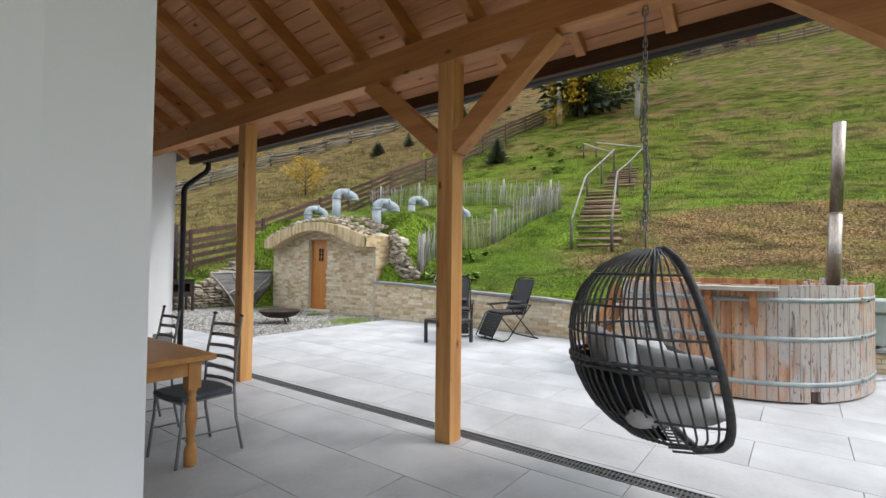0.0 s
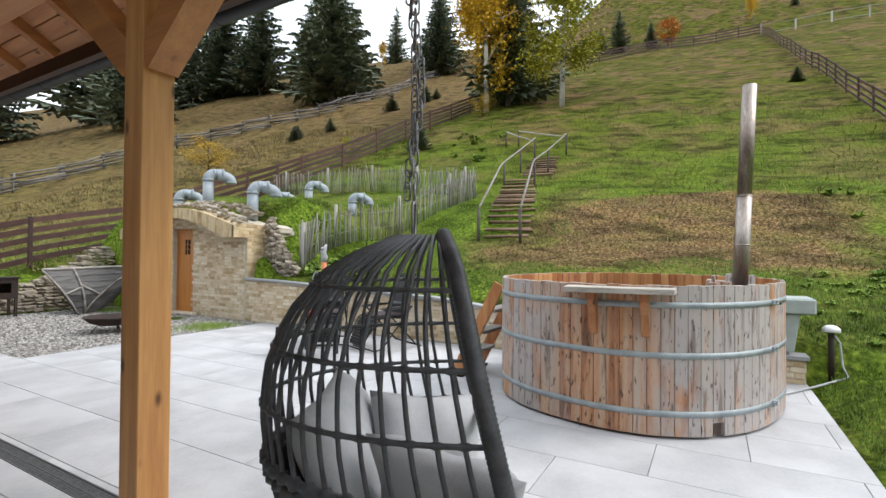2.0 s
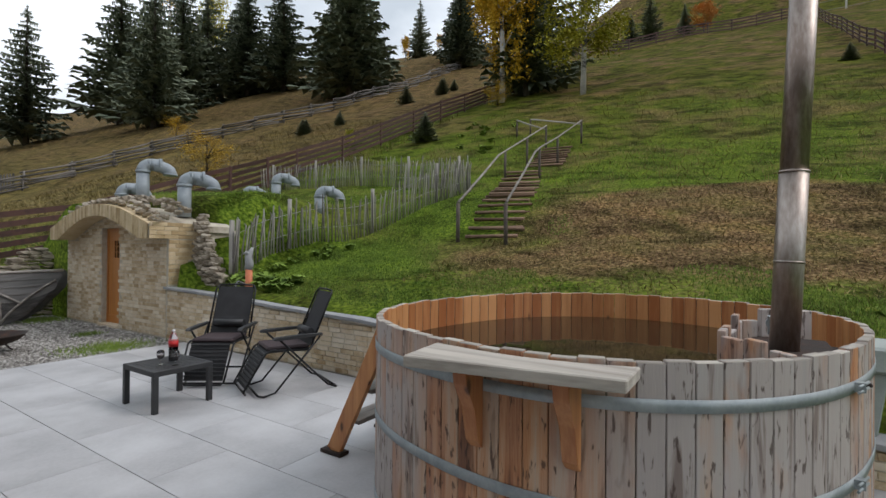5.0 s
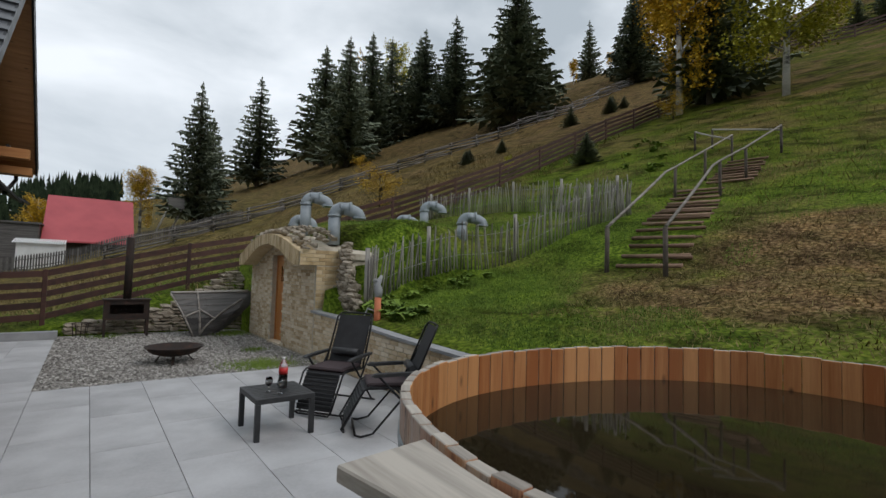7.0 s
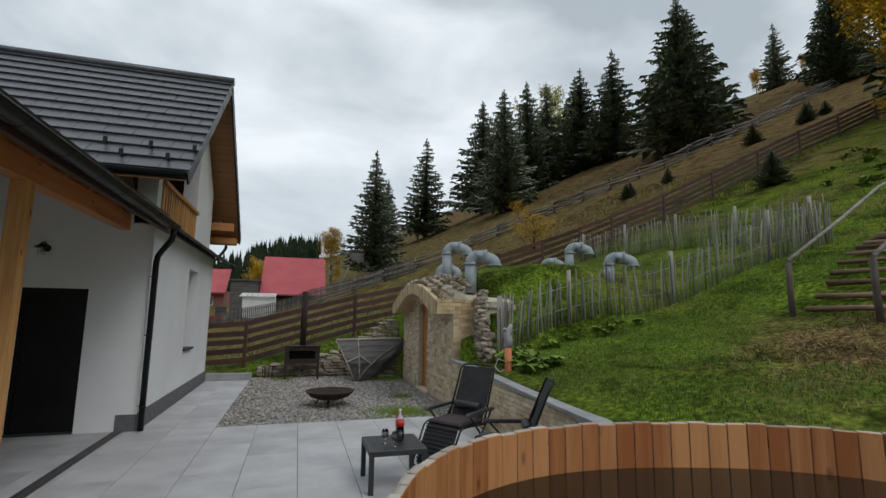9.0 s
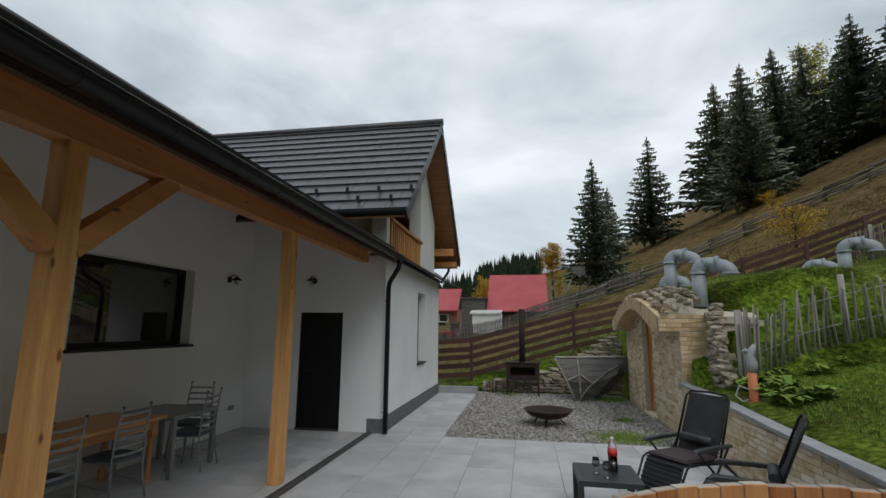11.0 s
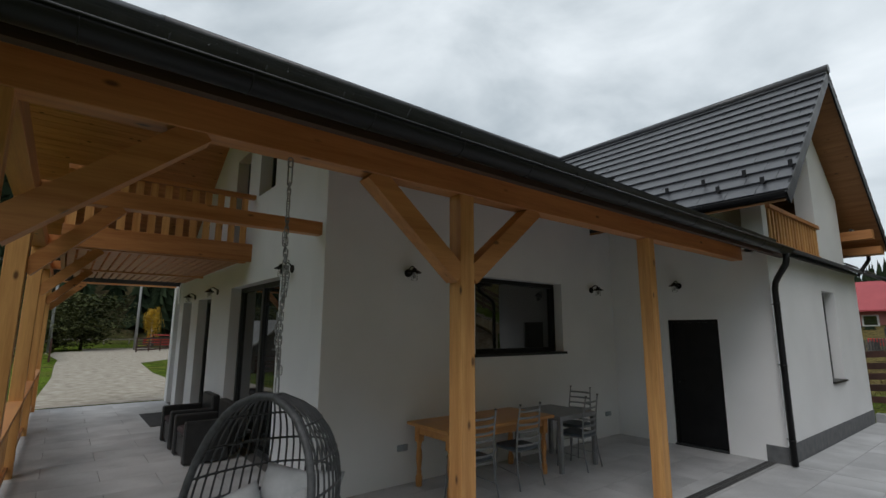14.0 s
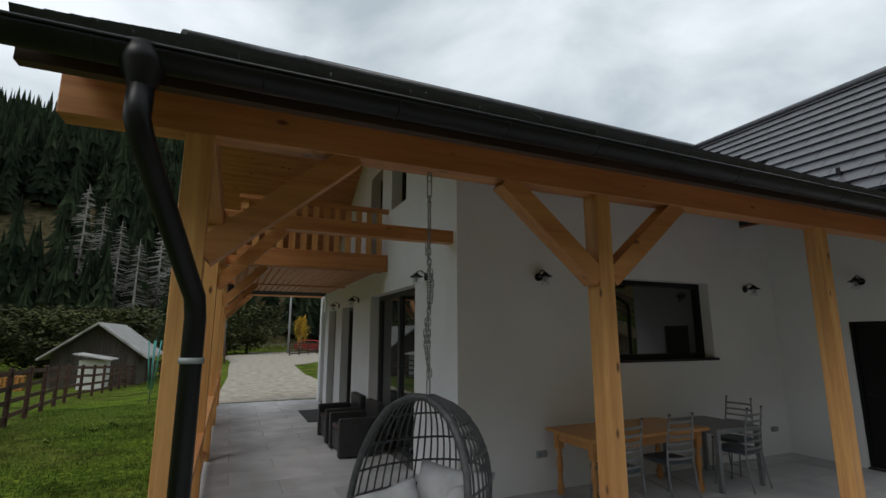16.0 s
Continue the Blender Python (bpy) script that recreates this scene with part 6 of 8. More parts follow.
def leafy(seed, material, bark, count=2600, spread=.30, droop=.25, leaf=.018, base=.22, leafs=1.0, loose=.045):
    """Trunk, limbs and a crown of separate leaves, one metre high."""
    rng = random.Random(seed)
    tb = bmesh.new()
    lean = rng.uniform(-.03, .03)
    add_tube(tb, [(0, 0, -.03), (lean * .3, 0, .35), (lean, .01, .7), (lean * 1.3, 0, .97)], [.018, .014, .008, .002], 8)
    lb = tb
    tips = []
    for k in range(26):
        f = rng.uniform(base, .93)
        a = k * 2.4 + rng.uniform(-.3, .3)
        L = spread * (1.05 - abs(f - .45) * 1.1) * rng.uniform(.7, 1.15)
        z1 = f + L * rng.uniform(.45, .95)
        c, s = math.cos(a), math.sin(a)
        add_tube(lb, [(lean * f, 0, f), (c * L * .5, s * L * .5, f + (z1 - f) * .65), (c * L, s * L, min(1.0, z1))], [.006, .004, .0015], 5)
        for q in range(7):
            g = .35 + .65 * q / 6
            tips.append((c * L * g + rng.uniform(-.03, .03), s * L * g + rng.uniform(-.03, .03), f + (min(1.0, z1) - f) * min(1, g * 1.1)))
    tips += [(lean, 0, .8), (lean, 0, .9), (lean, 0, .96)]
    verts, faces = [], []
    for k in range(int(count * leafs)):
        tx, ty, tz = rng.choice(tips)
        r = rng.gauss(0, loose)
        th, ph = rng.uniform(0, 6.28), rng.uniform(-1, 1)
        px, py, pz = tx + r * math.cos(th), ty + r * math.sin(th), tz + loose * ph - droop * rng.random() ** 2 * .5
        if pz < base * .55:
            continue
        s = leaf * rng.uniform(.5, 1.2)
        a, b_ = rng.uniform(0, 6.28), rng.uniform(-1.2, 1.2)
        ux, uy, uz = math.cos(a) * s, math.sin(a) * s, s * .4 * math.sin(b_)
        vx, vy, vz = -math.sin(a) * s * .7 * math.cos(b_), math.cos(a) * s * .7 * math.cos(b_), s * .8 * math.sin(b_) - s * .3
        o = len(verts)
        verts += [(px - ux, py - uy, pz - uz), (px + vx, py + vy, pz + vz), (px + ux, py + uy, pz + uz), (px - vx, py - vy, pz - vz)]
        faces.append((o, o + 1, o + 2, o + 3))
    me = bpy.data.meshes.new("crown")
    me.from_pydata(verts, [], faces)
    me.materials.append(material)
    return finish("trunk", tb, bark), me


LEAFY = {
    "yel": (leafy(5, FOLIAGE_YEL, BIRCH_BARK, 11000, .20, .45, leaf=.0085, base=.2, loose=.030), "birch_tree", "tall birch with thin golden autumn leaves", 1.0),
    "lime": (leafy(6, FOLIAGE_LIME, BIRCH_BARK, 14000, .27, .30, leaf=.009, base=.26, loose=.035), "birch_tree", "full birch with yellow-green autumn leaves", 1.0),
    "birch": (leafy(7, FOLIAGE_LIME, BIRCH_BARK, 9000, .20, .3, leaf=.008, loose=.03), "birch_tree", "slim birch with thin pale green leaves", 1.0),
    "bare": (leafy(8, FOLIAGE_YEL, BIRCH_BARK, 500, .22, .2, leaf=.01), "birch_tree", "nearly bare pale birch among the spruces", 1.0),
    "orange": (leafy(9, FOLIAGE_ORANGE, BARK, 4000, .36, .2, base=.15, loose=.08), "cherry_tree", "round orange autumn tree on the hill", 1.1),
    "yelbush": (leafy(10, FOLIAGE_YEL, BARK, 4200, .42, .05, leaf=.012, base=.05, loose=.10), "bush", "sparse yellow-leaved bush in the dry grass", 1.4),
    "olive": (leafy(11, FOLIAGE_OLIVE, BARK, 6000, .5, .1, leaf=.022, base=.05, loose=.12), "bush", "dense dull green willow bush", 1.6),
}


def leafy_thing(kind, x, y, h, k, width=1.0, label=""):
    (trunk, crown), name, lab, w = LEAFY[kind]
    t = thing(name, label or lab, "tree" if "tree" in name else "bush", at=(x, y, ground_z(x, y) - .05), rz=k * 61.0)
    t.scale = (h * w * width, h * w * width, h)
    for part_name, me in (("trunk", trunk), ("crown", crown)):
        ob = new(part_name, me)
        ob.parent = t


for i, (kind, x, y, h) in enumerate(LEAFY_PLACES):
    leafy_thing(kind, x, y, h, i)
leafy_thing("lime", 35.2, 7.84, 10.5, 4, 1.15)
leafy_thing("yel", 34.6, 14.0, 13.0, 1, 1.0)
leafy_thing("yel", 36.2, 15.6, 13.5, 6, .9)
fir(40.6, 13.2, 15.5, 3, 1.05)
for i, (x, y, h, w) in enumerate([(34.5, 68, 22, 1.1), (49.5, 89, 27, 1.1), (54.9, 90, 25, 1.2), (60, 84, 24, 1.2), (61.4, 74.5, 24, 1.25), (48.8, 44.3, 22, 1.35), (53.5, 50.5, 18, 1.2), (76.6, 42.6, 17, 1.2), (43, 84, 20, 1.1), (66, 66, 17, 1.1)]):
    fir(x, y, h, i + 1, w)
leafy_thing("yel", 7.0, 70, 9, 3, 1.2, "rounded yellow autumn tree beside the barns")
leafy_thing("yel", -3.5, 75, 8, 5, 1.3, "rounded yellow autumn tree beside the barns")
leafy_thing("yel", -54, 4.6, 4.2, 2, 1.0, "thin yellow roadside tree")
leafy_thing("yel", -57, 9.0, 3.8, 8, 1.0, "thin yellow roadside tree")
for i, (x, y, h) in enumerate([(-40, -19, 4), (-42, -15.5, 4.5), (-45, -22, 5), (-38, -24, 4), (-47, -12, 5), (-50, -17, 5), (-44, -29, 5), (-52, -4, 4), (-55, -1, 5), (-36, -30, 4)]):
    leafy_thing("olive", x, y, h, i, 1.0)


def forest(name, places, label):
    """Many far spruces in one mesh."""
    rng = random.Random(len(places))
    verts, faces = [], []
    for x, y, h in places:
        g = ground_z(x, y) - .3
        w = h * rng.uniform(.12, .17)
        tiers = 12
        for k in range(tiers):
            f = k / tiers
            z0, z1 = g + h * (.06 + .82 * f), g + h * min(1, (.06 + .82 * f + .20))
            r = w * (1 - f) ** .75 * rng.uniform(.75, 1.2)
            m = 12
            o = len(verts)
            verts.append((x, y, z1))
            a0 = rng.uniform(0, 6)
            for q in range(m):
                rr = r * (rng.uniform(.75, 1.3) if q % 2 else rng.uniform(.25, .5))
                a = a0 + q * math.tau / m
                verts.append((x + rr * math.cos(a), y + rr * math.sin(a), z0 + h * (.0 if q % 2 else .04) + rng.uniform(-.022, .012) * h))
            for q in range(m):
                faces.append((o, o + 1 + q, o + 1 + (q + 1) % m))
    me = bpy.data.meshes.new(name)
    me.from_pydata(verts, [], faces)
    me.materials.append(FOREST)
    return tagged(new(name, me), label, "forest", kind="stuff")


def forests():
    rng = random.Random(77)
    pl = []
    while len(pl) < 3400:
        x, y = rng.uniform(-180, -64), rng.uniform(-150, 70)
        if noise.noise(Vector((x * .03, y * .03, 7))) < -.3:
            continue
        pl.append((x, y, rng.uniform(10, 19) * (1 if x < -75 else .8)))
    forest("spruce_forest", pl, "dark spruce forest on the slope beyond the road")
    pl = [(rng.uniform(-120, 12), rng.uniform(190, 330), rng.uniform(9, 16)) for _ in range(700)]
    forest("spruce_forest", pl, "far dark spruce forest across the valley")
    # bare grey spruces in front of the forest
    for k, (x, y) in enumerate([(-66, -14), (-70, -19), (-65, -10), (-68, -16.5), (-72, -21.5), (-69, -12)]):
        t = thing("dead_spruce", "grey leafless spruce at the edge of the forest", "tree", "dead spruces", at=(x, y, ground_z(x, y)))
        r2 = random.Random(k)
        h = 13 + 2 * k % 5
        bm = bmesh.new()
        add_tube(bm, [(0, 0, -.3), (.1, 0, h * .5), (0, 0, h)], [.2, .12, .02], 6)
        part("trunk", bm, GREYWOOD_Z, t)
        bm = bmesh.new()
        for q in range(150):
            f = r2.uniform(.2, .97)
            a = r2.uniform(0, 6.28)
            L = 3.0 * (1 - f) ** .7 * r2.uniform(.6, 1.1) + .2
            add_tube(bm, [(0, 0, h * f), (math.cos(a) * L * .6, math.sin(a) * L * .6, h * f - .15 * L), (math.cos(a) * L, math.sin(a) * L, h * f - .25 * L)], [.06, .045, .02], 3, caps=False)
        part("branches", bm, GREYWOOD_Z, t)


forests()


# ---- grass ----
def grass(name, regions, material, label, lean=.5, seed=1, test=None):
    rng = np.random.default_rng(seed)
    verts, faces = [], []
    for x0, x1, y0, y1, cnt, h in regions:
        xs, ys = rng.uniform(x0, x1, cnt), rng.uniform(y0, y1, cnt)
        an, hh = rng.uniform(0, 6.28, cnt), rng.uniform(.5, 1.4, cnt) * h
        ln, wd = rng.uniform(.1, lean, cnt), rng.uniform(.6, 1.3, cnt)
        for x, y, a, k, l_, w in zip(xs, ys, an, hh, ln, wd):
            if test and not test(x, y):
                continue
            z = ground_z(x, y) - .015
            c, s = math.cos(a), math.sin(a)
            ww = .005 * w * (1 + k * 6)
            o = len(verts)
            verts += [(x - s * ww, y + c * ww, z), (x + s * ww, y - c * ww, z), (x + c * k * l_ * 1.2, y + s * k * l_ * 1.2, z + k)]
            faces.append((o, o + 1, o + 2))
    me = bpy.data.meshes.new(name)
    me.from_pydata(verts, [], faces)
    me.materials.append(material)
    return tagged(new(name, me), label, "grass", kind="stuff")


def in_patch(x, y):
    w = 2.5 * noise.noise(Vector((x * .5, y * .5, 0)))
    return 7.6 < x + .25 * y + w < 14.6 and -5.6 < y + w < 2.6


def all_grass():
    free = lambda x, y: not (x < 5.95 and y > -.4) and not (5.5 < x < 7.1 and y > 6.3) and not (x < 5.6 and y > -3.32)
    green = lambda x, y: free(x, y) and not in_patch(x, y)
    grass("lawn_grass", [(5.9, 9.5, -3.4, 6.4, 52000, .038), (9.5, 13, -3, 6, 18000, .055), (5.5, 9.5, -9.2, -3.33, 34000, .05), (2.0, 5.5, -7, -3.33, 18000, .045),
                         (6, 14, 6.3, 13.5, 14000, .06), (13, 22, -9, 12, 14000, .08)], GRASS_BLADE, "short green lawn grass, thick at the edges", test=green)
    grass("lawn_grass", [(-13.5, 1.5, -9, -3.55, 70000, .04)], GRASS_BLADE, "short bright lawn grass", seed=3)
    grass("dry_grass", [(7, 15, -10.5, 2.5, 26000, .06), (15, 34, -9, 12, 9000, .14), (6, 30, 14.8, 34, 16000, .22), (-4, 6, 13.6, 30, 9000, .22)], DRY_BLADE,
          "mown dry grass and straw lying on the slope", lean=2.2, seed=2, test=lambda x, y: in_patch(x, y) or x > 15 or y > 13.5)
    # gravel yard weeds
    rng = np.random.default_rng(8)
    verts, faces = [], []
    for cx, cy, r, cnt in ((4.6, 6.3, .55, 1500), (5.1, 10.9, .5, 1200), (4.9, 8.0, .2, 300), (2.4, 11.4, .3, 300)):
        for k in range(cnt):
            x, y = cx + rng.normal() * r * .5, cy + rng.normal() * r * .5
            if y < 5.9 or x > 5.55:
                continue
            a, h = rng.uniform(0, 6.28), rng.uniform(.02, .07)
            o = len(verts)
            verts += [(x - .006, y, -.02), (x + .006, y, -.02), (x + math.cos(a) * h * .7, y + math.sin(a) * h * .7, h)]
            faces.append((o, o + 1, o + 2))
    me = bpy.data.meshes.new("yard_weeds")
    me.from_pydata(verts, [], faces)
    me.materials.append(GRASS_BLADE)
    tagged(new("yard_weeds", me), "green weeds growing through the gravel", "weeds", kind="stuff")


all_grass()


def broad_weeds():
    """Docks and nettles by the fence and on the right bank."""
    rng = random.Random(5)
    spots = [(6.0 + rng.uniform(0, .5), 4.4 + rng.uniform(-.6, .9), .22) for _ in range(26)]
    spots += [(rng.uniform(6.2, 9), rng.uniform(5.2, 5.7), .2) for _ in range(14)]
    spots += [(rng.uniform(5.8, 10), rng.uniform(-7.5, -4.6), .16) for _ in range(22)]
    spots += [(rng.uniform(5.7, 8.5), rng.uniform(-6.2, -3.5), rng.uniform(.07, .13)) for _ in range(70)]
    spots += [(rng.uniform(9, 17), rng.uniform(-9, -5), rng.uniform(.15, .28)) for _ in range(26)]
    spots += [(rng.uniform(20, 27), rng.uniform(8, 14), .3) for _ in range(14)]
    spots += [(-9.6, -4.9, .15), (-9.1, -5.1, .12), (-8.2, -5.6, .13)]
    for k, (x, y, r) in enumerate(spots):
        verts, faces = [], []
        for q in range(16):
            a, L = rng.uniform(0, 6.28), r * rng.uniform(.5, 1)
            c, s = math.cos(a), math.sin(a)
            w, h = L * .28, L * rng.uniform(.25, .9)
            o = len(verts)
            verts += [(0, 0, 0), (c * L * .5 - s * w, s * L * .5 + c * w, h), (c * L, s * L, h * .8), (c * L * .5 + s * w, s * L * .5 - c * w, h)]
            faces.append((o, o + 1, o + 2, o + 3))
        me = bpy.data.meshes.new("leaves")
        me.from_pydata(verts, [], faces)
        me.materials.append(GRASS_BLADE)
        ob = tagged(new("weed_clump", me), "broad-leaved green weed clump in the grass", "weeds", "weed clumps")
        ob.location = (x, y, ground_z(x, y) - .01)


broad_weeds()


# ---- hanging egg chair ----
def egg_chair():
    f2 = Vector((.52, -.85, 0))
    yaw = math.degrees(math.atan2(f2.y, f2.x)) - 1
    c = thing("hanging_chair", "charcoal rattan egg chair hanging by a chain from the eaves beam", "hanging chair", at=(0, -1.5, 1.515), rz=yaw)
    Z = [0, -.04, -.11, -.25, -.40, -.53, -.65, -.77, -.91, -1.03, -1.12, -1.16]
    RIM = [.09, .105, .125, .15, .18, .21, .24, .27, .305, .325, .30, .20]
    BACK = [-.03, -.14, -.27, -.39, -.445, -.455, -.44, -.41, -.34, -.23, -.09, .07]
    WID = [.03, .15, .25, .355, .415, .44, .445, .435, .405, .35, .26, .15]

    def at(z, a):
        rim, back, w = (float(np.interp(-z, [-v for v in Z], t)) for t in (RIM, BACK, WID))
        return Vector((rim - (rim - back) * math.cos(a), w * math.sin(a), z))
    zs = [float(v) for v in np.linspace(-.01, -1.15, 22)]
    hp = math.pi / 2
    hoop = [at(z, hp) for z in zs] + [at(z, -hp) for z in reversed(zs)]
    bm = bmesh.new()
    path = []
    for i, p in enumerate(hoop):
        q = hoop[(i + 1) % len(hoop)]
        cnt = max(1, round((q - p).length / .0065))
        path += [p + (q - p) * (k / cnt) for k in range(cnt)]
    if len(path) % 2:
        path.pop()
    add_tube(bm, path, [.0245 if i % 2 else .0218 for i in range(len(path))], 12, closed=True)
    part("hoop", bm, RATTAN, c, "thick wound rattan hoop")
    for k in range(31):
        a = -hp + math.pi * (k + 1) / 32
        bm = bmesh.new()
        add_tube(bm, [at(z, a) for z in zs], .0066, 6)
        part("rib", bm, RATTAN, c)
    for z, r, dbl in ((-.16, .008, 0), (-.34, .008, 0), (-.50, .008, 0), (-.655, .015, 1), (-.96, .008, 0), (-1.11, .009, 0)):
        for dz in ((0, -.035) if dbl else (0,)):
            bm = bmesh.new()
            ring = [at(z + dz, a) for a in np.linspace(-hp, hp, 129)]
            add_tube(bm, ring, [r * (1.45 if i % 4 == 0 else .9) for i in range(129)], 7)
            part("band", bm, RATTAN, c)
    for q in range(9):
        y = -.24 + .06 * q
        bm = bmesh.new()
        add_tube(bm, [(.07, y, -1.14), (.19, y, -1.145)], .007, 5)
        part("seat_bar", bm, RATTAN, c)
    bm = bmesh.new()
    add_tube(bm, [at(-.655, -hp), at(-.655, hp)], .016, 7)
    part("cross_bar", bm, RATTAN, c)
    bm = bmesh.new()
    rows = []
    for a in np.linspace(-.9, .9, 13):
        rows.append([at(z, a) * 1.0 + (Vector((.1, 0, 0)) - Vector((0, 0, 0))) * .25 for z in (-.68, -.79, -.90, -1.01, -1.09)])
    grid = [[bm.verts.new(p) for p in r] for r in rows]
    for r0, r1 in zip(grid, grid[1:]):
        for k in range(4):
            bm.faces.new((r0[k], r0[k + 1], r1[k + 1], r1[k])).smooth = True
    bmesh.ops.solidify(bm, geom=bm.faces[:], thickness=.03)
    part("lining", bm, DARK_CUSHION, c, "dark fabric seat lining")
    # chain
    ch = thing("chain", "twisted steel chain with a snap hook under the beam", "chain", at=(0, -1.5, 0))

    def link(bm, centre, L, w, r, turn):
        pts = []
        for a in np.linspace(0, math.tau, 14, endpoint=False):
            u, v = w * math.cos(a), (L - w) * (1 if math.sin(a) > .01 else -1 if math.sin(a) < -.01 else 0) * .5 + w * math.sin(a)
            pts.append((centre[0] + u * math.cos(turn), centre[1] + u * math.sin(turn), centre[2] + v))
        add_tube(bm, pts, r, 6, closed=True)
    bm = bmesh.new()
    link(bm, (0, 0, 0), .046, .012, .0036, 0)
    lm = finish("link", bm, CHAIN)

    def hang(x, y, z, turn):
        ob = new("link", lm)
        ob.location, ob.rotation_euler, ob.parent = (x, y, z), (0, 0, turn), ch
    bm = bmesh.new()
    z, k = 2.83, 0
    while z > 1.61:
        hang(0, 0, z, (k % 2) * hp + k * .12)
        if z < 2.5:
            hang(.022 * math.cos(z * 9), .022 * math.sin(z * 9), z, (k % 2) * hp - k * .15)
        z -= .037
        k += 1
    bm.free()
    bm = bmesh.new()
    link(bm, (0, 0, 2.92), .15, .022, .005, .3)
    link(bm, (0, 0, 2.995), .05, .016, .005, 1.5)
    part("snap_hook", bm, CHAIN, ch)
    bm = bmesh.new()
    link(bm, (0, 0, 1.56), .09, .017, .005, .3)
    part("carabiner", bm, CHAIN, ch)
    # cushions
    m = Matrix.Rotation(radians(yaw), 4, "Z")

    def pillow(sx, sy, sz, loc, rot, mat, label, seed):
        bm = bmesh.new()
        n = 14
        top = []
        for i in range(n + 1):
            row = []
            for j in range(n + 1):
                u, v = 2 * i / n - 1, 2 * j / n - 1
                e = max(0, (1 - u ** 4) * (1 - v ** 4)) ** .5
                pin = 1 - .10 * (1 - abs(u)) * abs(v) ** 3 - .10 * (1 - abs(v)) * abs(u) ** 3
                row.append((u * sx * pin, v * sy * pin, sz * e * (1 + .35 * noise.noise(Vector((u * 2, v * 2, seed))))))
            top.append(row)
        up = [[bm.verts.new(p) for p in r] for r in top]
        dn = [[up[i][j] if i in (0, n) or j in (0, n) else bm.verts.new((top[i][j][0], top[i][j][1], -top[i][j][2] * .7)) for j in range(n + 1)] for i in range(n + 1)]
        for g, flip in ((up, 0), (dn, 1)):
            for i in range(n):
                for j in range(n):
                    q = [g[i][j], g[i + 1][j], g[i + 1][j + 1], g[i][j + 1]]
                    if len(set(q)) == 4:
                        try:
                            bm.faces.new(list(reversed(q)) if flip else q).smooth = True
                        except ValueError:
                            pass
        ob = solid("cushion", bm, mat, label, "cushion", group="egg chair cushions")
        ob.matrix_world = Matrix.Translation((0, -1.5, 1.60)) @ m @ pose(*loc, *rot)
    pillow(.27, .33, .11, (.08, 0, -1.03), (0, -6, 0), CUSHION, "pale grey padded seat cushion in the egg chair", 1)
    pillow(.26, .30, .09, (-.20, .02, -.82), (0, 68, 0), CUSHION, "pale grey back cushion leaning in the egg chair", 2)
    pillow(.22, .20, .08, (.05, .18, -.84), (62, 10, 30), CUSHION, "pale grey scatter cushion in the egg chair", 3)
    pillow(.22, .20, .07, (.10, -.18, -.84), (-60, 8, -20), CUSHION, "creased light grey scatter cushion in the egg chair", 4)


egg_chair()


